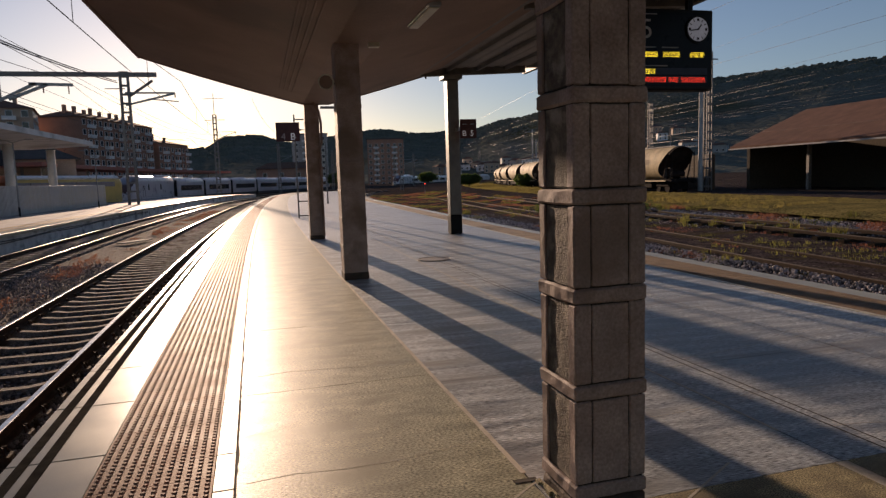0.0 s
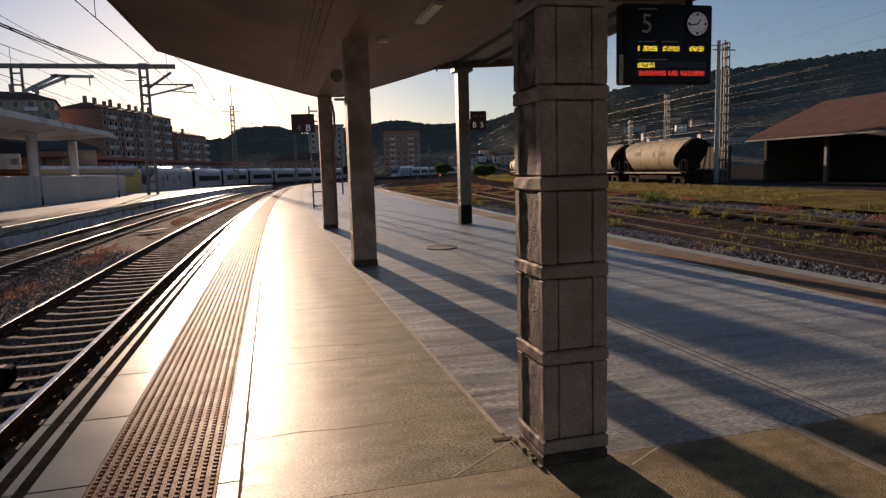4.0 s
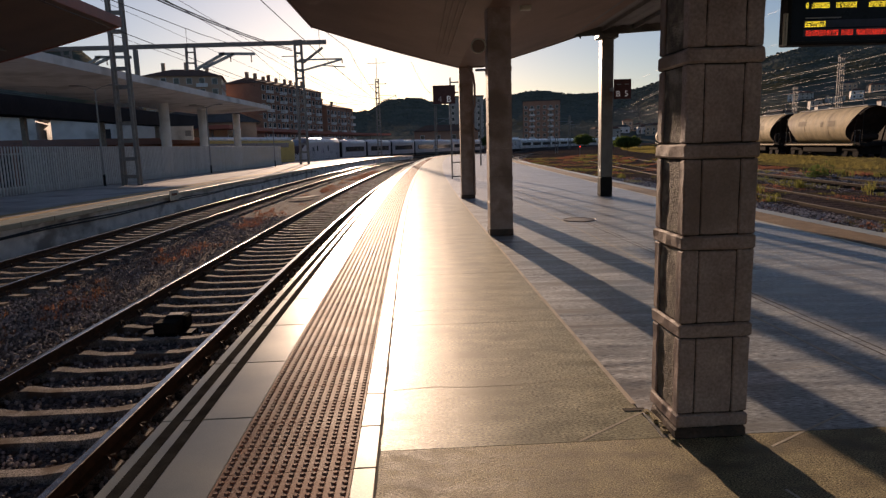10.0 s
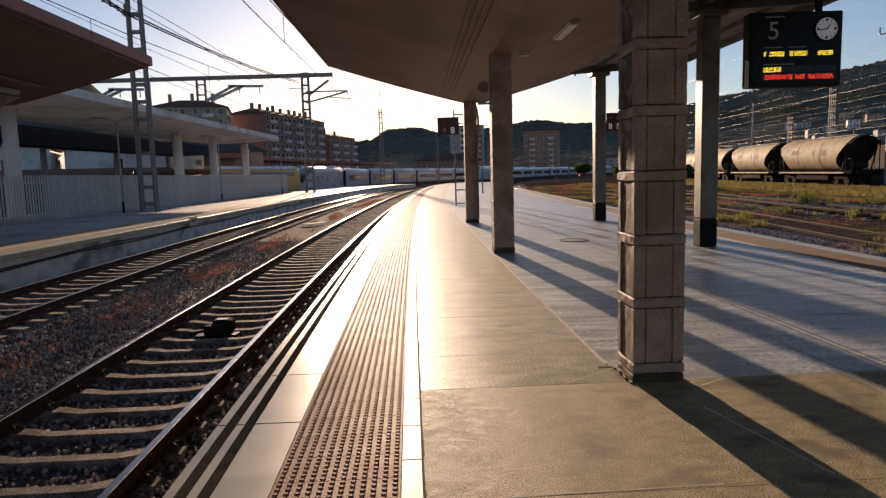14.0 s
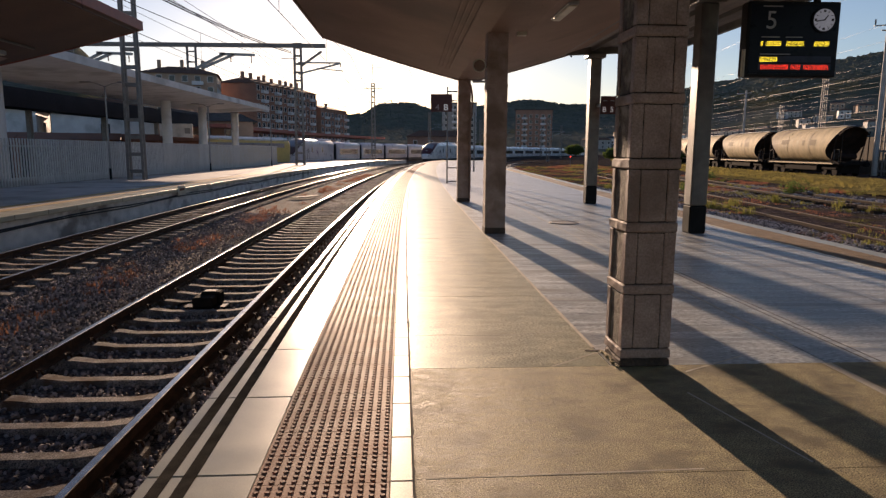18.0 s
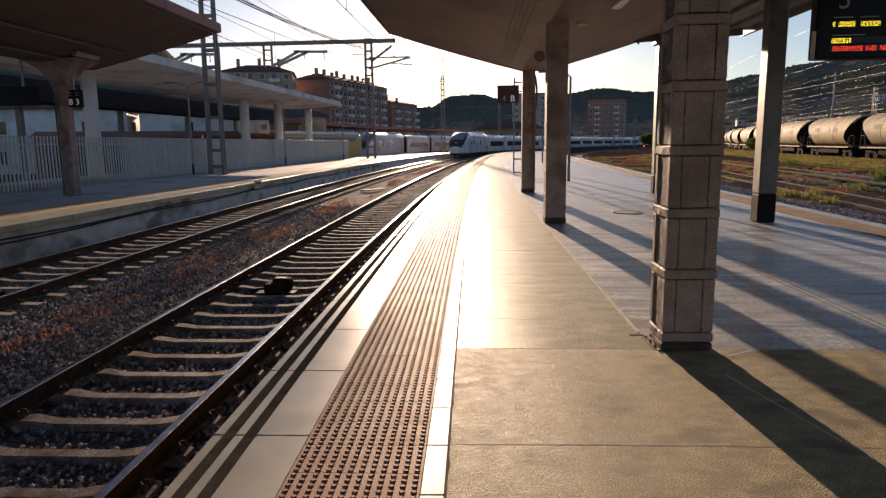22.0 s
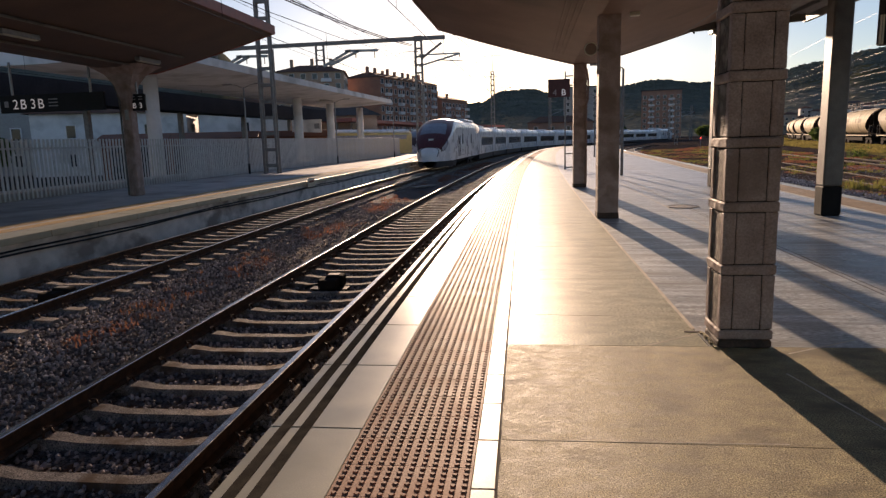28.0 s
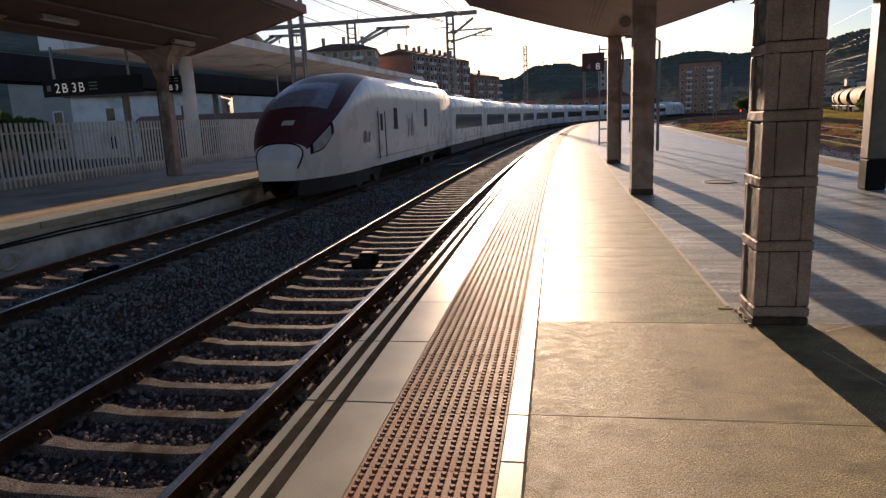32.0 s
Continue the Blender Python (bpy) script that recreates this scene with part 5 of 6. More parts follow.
    tufts("dock_weeds", WEED_RED, "reddish dried weeds over the cinders", 8000, 2, clustered2, 0.04, 0.15)
    tufts("tall_grass", GRASS_BLADE, "dry yellow grass before the wagons", 7000, 3, strip, 0.07, 0.24)
    def stands(rnd):
        k = rnd.randrange(26)
        q = random.Random(k * 7 + 1)
        y = q.uniform(14, 46)
        x = q.uniform(10.4, 23.5) + rnd.gauss(0, 0.16)
        y += rnd.gauss(0, 0.2)
        f = min(1, max(0, (x - 14) / 18))
        return x, y, -0.98 + 0.62 * f * f * (3 - 2 * f)
    tufts("tall_weeds", WEED, "stands of tall yellow-green weeds by the siding", 210, 8, stands, 0.15, 0.55)
    def between(rnd):
        s = rnd.uniform(6, 70)
        p = at(s, rnd.choice((rnd.gauss(-5.55, 0.35), rnd.gauss(-5.55, 0.35), rnd.gauss(-1.62, 0.1))), -0.88)
        return p.x, p.y, p.z
    def between_c(rnd):
        while True:
            q = between(rnd)
            if noise.noise(Vector((q[0] * 0.7, q[1] * 0.3, 5.0))) > (0.1 if q[1] < 25 else -0.15):
                return q
    tufts("track_weeds", WEED_RED, "dry reddish weeds between the tracks", 900, 4, between_c, 0.03, 0.1)


def build_stones():
    """Loose ballast stones near the camera as one mass."""
    rnd = random.Random(7)
    base = []
    for k in range(5):
        b = lump(1.0, k, 1, 0.75)
        b.verts.index_update()
        base.append(([v.co.copy() for v in b.verts], [[v.index for v in f.verts] for f in b.faces]))
        b.free()
    verts, faces = [], []
    for _ in range(92000):
        s = rnd.uniform(-2.0, 13) if rnd.random() < 0.72 else rnd.uniform(13, 26)
        o = rnd.uniform(-9.5, -1.5)
        r = rnd.uniform(0.013, 0.031)
        d = min(abs(o + 3.15), abs(o + 7.9))
        z = -0.885 if d < 0.75 else (-0.865 if d < 1.5 else -0.885)
        p = at(s, o, z + rnd.uniform(0, 0.03))
        if _ % 2:
            s = 6 + 40 * rnd.random() ** 1.3
            p = at(s, right_edge(s) + 0.2 + 15 * rnd.random() ** 1.2, -0.885)
            k = min(1, max(0, (p.x - 14) / 18))
            p.z += 0.62 * k * k * (3 - 2 * k) - 0.08 * min(1, max(0, p.x - 12))
            r *= 1.2 + 0.03 * s
        vs, fs = rnd.choice(base)
        q = Euler((rnd.uniform(0, 6), rnd.uniform(0, 6), rnd.uniform(0, 6))).to_matrix() * r
        n = len(verts)
        verts += [tuple(p + q @ v) for v in vs]
        faces += [tuple(i + n for i in f) for f in fs]
    me = bpy.data.meshes.new("ballast_stones")
    me.from_pydata(verts, [], faces)
    tagged(part("ballast_stones", me, STONE), "loose grey and brown ballast stones", "ballast", kind="stuff")


def stone_material():
    m = mat("ballast stone, lightened for glare", (0.2, 0.175, 0.155), (0.1, 0.085, 0.075), rough=0.85, spec=0.2, scale=40, grain=150, bump=0.3)
    n, l = m.node_tree.nodes, m.node_tree.links
    g = n.new("ShaderNodeNewGeometry")
    r = n.new("ShaderNodeValToRGB")
    # stone tones lifted in place of veiling glare
    r.color_ramp.elements[0].color, r.color_ramp.elements[1].color = (0.06, 0.054, 0.056, 1), (0.5, 0.45, 0.44, 1)
    l.new(g.outputs["Random Per Island"], r.inputs[0])
    l.new(r.outputs[0], n["Principled BSDF"].inputs["Base Color"])
    return m


STONE = stone_material()


def build_track_boxes():
    cp = thing("drain_hose", "pale coiled drain hose on the platform wall", "hose", m=along(9.6, LEFT_EDGE - 0.02, 0))
    part("coil", tube([(0.05, 0.28 * math.cos(a) * (1 - a / 30), -0.58 + 0.16 * math.sin(a)) for a in [k * 0.5 for k in range(30)]], 0.03, 6), KERB, cp)
    part("feed", tube([(0.05, -0.25, -0.55), (0.05, -0.6, -0.4), (0.05, -1.2, -0.33)], 0.03, 6), BLACK, cp)
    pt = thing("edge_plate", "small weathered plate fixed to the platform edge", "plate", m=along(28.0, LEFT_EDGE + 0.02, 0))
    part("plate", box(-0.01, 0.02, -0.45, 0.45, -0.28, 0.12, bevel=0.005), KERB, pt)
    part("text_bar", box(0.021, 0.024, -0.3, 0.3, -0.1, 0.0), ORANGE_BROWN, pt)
    for o, s in ((-3.17, 10.3), (-7.55, 9.3)):
        th = thing("track_magnet", "dark metal signalling box bolted between the rails", "signal box", "track boxes", m=along(s, o, -0.84) @ Matrix.Diagonal((0.8, 0.8, 0.85, 1)))
        part("case", box(-0.2, 0.2, -0.3, 0.02, 0.02, 0.21, bevel=0.025), WAGON_DARK, th)
        part("rear_case", box(-0.12, 0.26, 0.025, 0.3, 0.02, 0.25, bevel=0.025), WAGON_DARK, th)
        part("lid", box(-0.08, 0.16, 0.06, 0.24, 0.25, 0.262, bevel=0.005), STEEL_DARK, th, "pale worn lid")
        part("cable", tube([(-0.2, -0.1, 0.1), (-0.45, -0.05, 0.06), (-0.6, 0.1, -0.02)], 0.02, 6), BLACK, th)
        part("foot", box(-0.4, 0.4, -0.2, 0.2, -0.06, 0.018), BLACK, th)
    p = thing("track_board", "pale wooden board lying between the tracks", "board", m=along(34.5, -5.6, -0.83) @ pose(0, 0, 0, 0, 0, 60))
    part("plank", box(-0.9, 0.9, -0.25, 0.25, 0, 0.05, bevel=0.01), SLEEPER, p)


# ---- lamp posts and poles on the island ----
def build_island_posts():
    for x, y, h in ((3.01, 27.1, 4.2), (3.5, 52, 4.6), (2.2, 40, 4.4)):
        lp = thing("lamp_post", "thin dark platform lamp post with a curved arm", "lamp post", "island lamp posts", m=pose(x, y, 0))
        part("pole", tube([(0, 0, 0), (0, 0, h)], [0.06, 0.045], 8), STEEL_DARK, lp)
        arm = part("arm", tube([(0, 0, h), (-0.3, 0, h + 0.18), (-0.8, 0, h + 0.22)], 0.025, 6), STEEL_DARK, lp)
        part("lamp_head", box(-1.3, -0.75, -0.1, 0.1, h + 0.17, h + 0.25, bevel=0.03), STEEL_DARK, arm)
    sg = thing("buffer_signal", "small red signal light beside the siding", "signal", m=pose(21.5, 100, -0.6))
    part("post", tube([(0, 0, 0), (0, 0, 1.4)], 0.05, 6), STEEL_DARK, sg)
    ln = bmesh.new()
    bmesh.ops.create_uvsphere(ln, u_segments=12, v_segments=8, radius=0.1)
    part("lens", moved(ln, pose(0, -0.1, 1.5)), SIGNAL_RED, sg, "glowing red lens")


# ---- buildings ----
def facade_block(name, label, x0, x1, y0, y1, base, height, storey, bay, wall, roof, rz=0, balconies=False, pitched=True, chimneys=0, seed=1, ridge=2.6, ww=0.65, wh=1.5):
    """A block with real window openings set as framed recessed panes on its front and sides."""
    th = thing(name, label, "building", m=pose((x0 + x1) / 2, y0, base, 0, 0, rz))
    w, d = x1 - x0, y1 - y0
    part("wall", box(-w / 2, w / 2, 0, d, 0, height), wall, th)
    if pitched:
        r = bmesh.new()
        e = 0.6
        v = [r.verts.new(p) for p in ((-w / 2 - e, -e, height), (w / 2 + e, -e, height), (w / 2 + e, d + e, height), (-w / 2 - e, d + e, height), (-w / 2 + d * 0.35, d / 2, height + ridge), (w / 2 - d * 0.35, d / 2, height + ridge))]
        for f in ((0, 1, 5, 4), (1, 2, 5), (2, 3, 4, 5), (3, 0, 4), (3, 2, 1, 0)):
            r.faces.new([v[i] for i in f])
        roof_ob = part("roof", r, roof, th)
    else:
        roof_ob = part("roof", box(-w / 2 - 0.4, w / 2 + 0.4, -0.4, d + 0.4, height, height + 0.5), roof, th)
    rnd = random.Random(seed)
    for i in range(chimneys):
        x = -w / 2 + w * (i + 0.7) / (chimneys + 0.5) + rnd.uniform(-1, 1)
        part("chimney", box(x - 0.5, x + 0.5, d * 0.4, d * 0.4 + 0.8, height + 0.5, height + ridge + rnd.uniform(0.8, 1.8)), wall, roof_ob)
    win = mesh_of(box(-ww, ww, -0.05, 0.02, 0, wh), "window_pane")
    win.materials.append(GLASS_DARK)
    frame_m = bmesh.new()
    for x in (-ww - 0.12, ww):
        box(x, x + 0.12, -0.1, 0.02, -0.12, wh + 0.12, frame_m)
    box(-ww, ww, -0.1, 0.02, wh, wh + 0.12, frame_m)
    box(-ww - 0.2, ww + 0.2, -0.22, 0.02, -0.13, 0.0, frame_m)
    frame_m = mesh_of(frame_m, "window_frame")
    frame_m.materials.append(WHITE_WALL)
    bal = mesh_of(box(-1.5, 1.5, -1.1, 0.0, -0.9, 0.1, bevel=0.05), "balcony")
    bal.materials.append(WHITE_WALL)
    nb = max(1, int(w / bay))
    for k in range(int(height / storey)):
        z = k * storey + 1.0
        for j in range(nb):
            x = -w / 2 + (j + 0.5) * w / nb
            m = pose(x, -0.03, z)
            wd = part("window", frame_m, None, th, m=m)
            part("pane", win, None, wd)
            if balconies and j % 3 == 1:
                part("balcony", bal, None, th, m=pose(x, -0.13, z))
        for j in range(max(1, int(d / bay))):
            y = (j + 0.5) * d / max(1, int(d / bay))
            wd = part("window", frame_m, None, th, m=pose(w / 2 + 0.03, y, z, 0, 0, 90))
            part("pane", win, None, wd)
    return th


def polar(az, dist):
    return math.sin(radians(az)) * dist, math.cos(radians(az)) * dist


def build_town():
    # an apartment block that turns a corner: an end wing and a long wing running away beside the line
    facade_block("apartment_block", "pale brick apartment block with deep balconies and a hipped roof", -79.4, -59.4, 186, 204, -1, 23.4, 2.9, 3.3, BRICK_PALE, ROOF_TILE, rz=14, balconies=True, chimneys=3, seed=5, ridge=2.8)
    facade_block("apartment_block", "long reddish brick apartment wing with rows of white-silled windows", -70.5, -26.5, 230, 244, -1, 23.4, 2.9, 2.9, BRICK, ROOF_TILE, rz=75, balconies=True, chimneys=9, seed=3, ridge=2.4)
    facade_block("apartment_block", "lower brick apartment block beside the tall one", -51.2, -25.2, 266, 279, -1, 18.6, 2.9, 3.2, BRICK, ROOF_TILE, rz=75, balconies=True, chimneys=2, seed=6, ridge=1.8)
    x, y = polar(8.95, 353)
    facade_block("tower_block", "brick residential tower with white balcony stacks", x - 9.6, x + 9.6, y, y + 16, -2, 25.2, 2.9, 3.1, BRICK, SLATE, rz=-8, balconies=True, pitched=False, seed=7)
    x, y = polar(2.8, 330)
    facade_block("tower_block", "grey residential block behind the station", x - 10, x + 7, y, y + 14, -2, 27, 2.9, 3.6, RENDER_GREY, SLATE, rz=-3, balconies=True, pitched=False, seed=8)
    x, y = polar(0.8, 250)
    facade_block("warehouse", "low dark warehouse with a pitched roof", x - 12, x + 12, y, y + 12, -1, 8, 4, 6, BRICK, ROOF_TILE, rz=-3, seed=9, ridge=2.5)
    # white houses beyond the fence
    for x, y, w, d, h, rz, r, wl in ((-45, 62, 15, 9, 6.4, 22, ROOF_TILE, WHITE_WALL), (-33, 68, 9.5, 8, 6.2, 22, ROOF_TILE, WHITE_WALL), (-28.5, 84, 12, 8, 6.2, 18, SLATE, BRICK_PALE), (-58, 64, 9, 9, 8.5, 30, ROOF_TILE, RENDER_GREY)):
        facade_block("house", "small rendered house with a tiled roof", x - w / 2, x + w / 2, y, y + d, -1, h, 2.9, 5.2, wl, r, rz=rz, seed=int(x), ridge=1.8, ww=0.42, wh=1.25)
    for x, y, w, rz in ((-36.8, 53.5, 5.5, 20), (-31.0, 56, 8.5, 22), (-24.5, 60.5, 6.5, 22)):
        sh = thing("shed", "low rust-brown shed behind the fence", "shed", "rust-brown sheds", m=pose(x, y, -1, 0, 0, rz))
        part("wall", box(-w / 2, w / 2, 0, 4, 0, 3.4), ORANGE_BROWN, sh)
        rf = bmesh.new()
        v = [rf.verts.new((a * (w / 2 + 0.3), b, c)) for a in (-1, 1) for b, c in ((-0.5, 3.4), (2.0, 4.0), (4.5, 3.4))]
        for f in ((0, 3, 4, 1), (1, 4, 5, 2), (2, 5, 3, 0), (0, 1, 2), (5, 4, 3)):
            rf.faces.new([v[q] for q in f])
        part("roof", rf, ORANGE_BROWN, sh, "rusty sheet roof")
        for k in range(2):
            part("door", box(-w * 0.35 + k * w * 0.4, -w * 0.35 + 2.6 + k * w * 0.4, -0.06, 0.02, 0, 3.0), WAGON_DARK, sh)
    bb = thing("poster_board", "white notice hoarding with grey lines of text", "billboard", m=pose(-23.6, 62, 0, 0, 0, 10))
    part("board", box(-1.45, 1.45, 0, 0.15, 0.6, 4.0), WHITE_WALL, bb)
    for z in (1.6, 1.9, 2.2):
        part("text_bar", box(-1.1, 0.6, -0.02, -0.003, z, z + 0.08), TXT_GREY, bb)
    part("emblem", box(0.75, 1.25, -0.02, -0.003, 3.1, 3.6), TXT_GREY, bb)
    for x in (-1.2, 1.2):
        part("post", box(x - 0.08, x + 0.08, 0.02, 0.14, 0, 0.6), STEEL, bb)
    th = thing("dark_canopy", "dark blue-grey canopy roof beyond the fence", "canopy", kind="structure")
    part("slab", sweep([(-25.4, 4.25), (-25.4, 5.5), (-27.2, 5.6), (-27.2, 4.25)], 12, 76, 2), DARK_ROOF, th)
    for s in (16, 26, 36, 46, 56, 66):
        part("post", beam(at(s, -26.4, -0.6), at(s, -26.4, 4.25), 0.3), STEEL_DARK, th)
    # far-side platform roof, low and dark
    th = thing("far_canopy", "low dark canopy of a distant platform", "canopy", kind="structure")
    part("slab", sweep([(-24.2, 4.3), (-24.2, 4.75), (-30, 4.75), (-30, 4.3)], 80, 150, 3), FASCIA, th)
    for s in range(82, 150, 9):
        part("post", beam(at(s, -27, -0.6), at(s, -27, 4.3), 0.25), STEEL_DARK, th)


def build_yard_side():
    for x, y, h, w in ((45.5, 95, 10.9, 0.3), (45.2, 115, 10.4, 0.3), (39.6, 57.6, 13.4, 0.42), (56, 140, 10, 0.3)):
        th = thing("catenary_pole", "pale concrete catenary pole behind the wagons", "catenary mast", "yard poles", m=pose(x, y, -0.4))
        part("pole", tube([(0, 0, 0), (0, 0, h)], [w * 0.55, w * 0.4], 10), PAVING, th)
        part("cross_arm", beam((-1.3, 0, h - 0.5), (0.8, 0, h - 0.35), 0.1), STEEL, th)
        for q in (-1.2, 0.7):
            insulator((q, 0, h - 0.4), (q, 0, h + 0.05), th)
    for x, y, h in ((50.96, 85, 11.5), (40.6, 57.9, 13.2), (60, 112, 10)):
        m = lattice_mast(pose(x, y, -0.4), h, 0.6, 0.5, "slim rusty lattice mast beside the yard", "yard lattice masts", leg=0.1)
        part("cross_arm", beam((-1.4, 0, h - 0.6), (1.0, 0, h - 0.6), 0.1), STEEL_DARK, m)
    fe = thing("railing", "thin metal railing along the retaining wall above the yard", "railing")
    y = 62
    while y < 190:
        part("post", tube([(yard_x(42.6, y), y, 3.2), (yard_x(42.6, y), y, 5.75)], 0.06, 6), STEEL_DARK, fe)
        y += 6.5
    for z in (4.2, 5.0, 5.7):
        part("wire", tube([(yard_x(42.6, q), q, z) for q in range(62, 191, 8)], 0.014, 5), STEEL_DARK, fe)
    rw = thing("retaining_wall", "dark stained retaining wall behind the wagons", "wall", kind="structure")
    b = bmesh.new()
    rr = [[b.verts.new((yard_x(42.3, q) + a, q, c)) for a, c in ((0, -0.6), (0, 3.2), (0.7, 3.2), (0.7, -0.6))] for q in range(60, 241, 6)]
    for p, q in zip(rr, rr[1:]):
        for j in range(4):
            b.faces.new((p[j], q[j], q[(j + 1) % 4], p[(j + 1) % 4]))
    b.faces.new(rr[0])
    b.faces.new(rr[-1][::-1])
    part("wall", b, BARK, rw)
    sh = thing("goods_shed", "long open goods shed with a reddish tiled roof", "shed")
    r = bmesh.new()
    v = [r.verts.new(p) for p in ((41.5, 8, 3.6), (43.2, 58, 3.6), (52, 58, 7.2), (50, 8, 7.2), (41.5, 8, 3.8), (43.2, 58, 3.8), (52, 58, 7.4), (50, 8, 7.4))]
    for f in ((3, 2, 1, 0), (4, 5, 6, 7), (0, 1, 5, 4), (1, 2, 6, 5), (2, 3, 7, 6), (3, 0, 4, 7)):
        r.faces.new([v[i] for i in f])
    part("roof", r, ROOF_TILE, sh, "sloping tiled roof")
    part("gutter", beam((41.4, 8, 3.55), (43.1, 58, 3.55), 0.16, 0.12), PAVING, sh, "pale eaves gutter")
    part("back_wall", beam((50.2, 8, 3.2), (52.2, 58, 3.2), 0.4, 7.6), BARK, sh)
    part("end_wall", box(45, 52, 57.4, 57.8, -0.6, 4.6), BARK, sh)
    for q in (10, 20, 30, 40, 50):
        part("post", box(43.4 + q * 0.033, 43.7 + q * 0.033, q, q + 0.3, -0.6, 4.2), STEEL_DARK, sh)
    # houses scattered over the lower slope
    rnd = random.Random(21)
    for i in range(34):
        az = 14 + 23 * ((i * 0.618) % 1)
        k = rnd.uniform(0.08, 0.2) + (0.25 * rnd.random() if az > 27 else 0.05)
        w, h = rnd.uniform(7, 14), rnd.uniform(4.5, 7.5)
        x, y = polar(az, 420 + 580 * k)
        facade_block("house", "small hillside house above the goods yard", x - w / 2, x + w / 2, y, y + 9, slope(az, k) - 3, h + 3, 2.9, 3.2, rnd.choice((WHITE_WALL, RENDER_GREY, RENDER_GREY, BRICK_PALE)), rnd.choice((ROOF_TILE, SLATE)), rz=-az + rnd.uniform(-25, 25), seed=i, ridge=1.7)


def slope(az, k):
    """Height of the hillside k of the way up."""
    x, y = polar(az, 420 + 580 * k)
    bump = noise.noise(Vector((x * 0.008, y * 0.008, 2))) * 0.9 + noise.noise(Vector((x * 0.03, y * 0.03, 2))) * 0.3
    return math.tan(radians(ridge(az) + 0.12 * bump * (1.0 if k > 0.6 else 0.5))) * 1000 * (k ** 1.25) * (0.97 + 0.03 * k) - 2 + bump * 12 * k * (1 - k)


def ridge(az):
    """Elevation of the skyline in degrees."""
    pts = ((-70, 6.0), (-50, 8.5), (-35, 8.6), (-28, 8.0), (-25.5, 6.4), (-20, 3.0), (-9, 3.0), (-6, 3.3), (-4, 4.2), (-2, 4.3), (1, 3.6), (4, 4.0), (8.5, 4.5), (12, 4.1), (16, 4.3), (20, 5.1), (24, 5.8), (29, 6.7), (35, 7.4), (45, 7.8), (60, 7), (80, 4.5))
    for (a, e), (b, f) in zip(pts, pts[1:]):
        if a <= az <= b:
            k = (az - a) / (b - a)
            k = k * k * (3 - 2 * k)
            return e + (f - e) * k
    return 3.0


def build_hills():
    for name, near, top, f, seed in (("hill", 420, 1000, 1.0, 2),):
        b = bmesh.new()
        rows = []
        n = 300
        for j in range(15):
            k = j / 14
            d = near + (top - near) * k
            r = []
            for i in range(n + 1):
                az = -75 + 160 * i / n
                x, y = polar(az, d)
                bump = noise.noise(Vector((x * 0.008, y * 0.008, seed))) * 0.9 + noise.noise(Vector((x * 0.03, y * 0.03, seed))) * 0.3
                fine = noise.noise(Vector((x * 0.12, y * 0.12, 4.0))) * 0.13
                h = math.tan(radians(ridge(az) + (fine + 0.12 * bump) * (1.0 if k > 0.6 else 0.5))) * top * (k ** 1.25) * (0.97 + 0.03 * k) - 2 + bump * 12 * k * (1 - k)
                r.append(b.verts.new((x, y, h)))
            rows.append(r)
        for p, q in zip(rows, rows[1:]):
            for i in range(n):
                b.faces.new((p[i], p[i + 1], q[i + 1], q[i]))
        back = [b.verts.new((v.co.x * 1.6, v.co.y * 1.6, -30)) for v in rows[-1]]
        for i in range(n):
            b.faces.new((rows[-1][i], rows[-1][i + 1], back[i + 1], back[i]))
        tagged(part(name, b, HILL, smooth=True), "wooded hills closing the valley, haze in their colour", "hill", kind="structure")
    # crowns along the slope as one mass of clumps
    rnd = random.Random(5)
    verts, faces = [], []
    t = bmesh.new()
    bmesh.ops.create_icosphere(t, subdivisions=1, radius=1)
    t.verts.index_update()
    vs, fs = [v.co.copy() for v in t.verts], [[v.index for v in f.verts] for f in t.faces]
    t.free()
    for _ in range(20000):
        az = rnd.uniform(-12, 50)
        k = rnd.random() ** 0.7
        d = 440 + 560 * k
        x, y = polar(az, d)
        bump = noise.noise(Vector((x * 0.008, y * 0.008, 2))) * 0.9 + noise.noise(Vector((x * 0.03, y * 0.03, 2))) * 0.3
        h = math.tan(radians(ridge(az) + 0.12 * bump * (1.0 if k > 0.6 else 0.5))) * 1000 * (k ** 1.25) * (0.97 + 0.03 * k) - 2 + bump * 12 * k * (1 - k)
        r = rnd.uniform(1.5, 2.8)
        n = len(verts)
        a = rnd.uniform(0, 6)
        for v in vs:
            q = 1 + 0.4 * noise.noise(v * 1.7 + Vector((n, 0, 0)))
            verts.append((x + r * q * v.x, y + r * q * v.y, h + r * (0.1 + 0.75 * q * v.z)))
        faces += [tuple(i + n for i in f) for f in fs]
    me = bpy.data.meshes.new("woodland")
    me.from_pydata(verts, [], faces)
    tagged(part("woodland", me, LEAF_FAR), "dense woodland over the hills, haze in its colour", "woodland", kind="stuff")


# distant crowns paled in the colour to stand for haze
LEAF_FAR = mat("hazed far foliage", (0.165, 0.17, 0.135), (0.11, 0.115, 0.092), rough=1.0, spec=0.0, scale=0.05, grain=0.6, bump=0.6, depth=1.0)


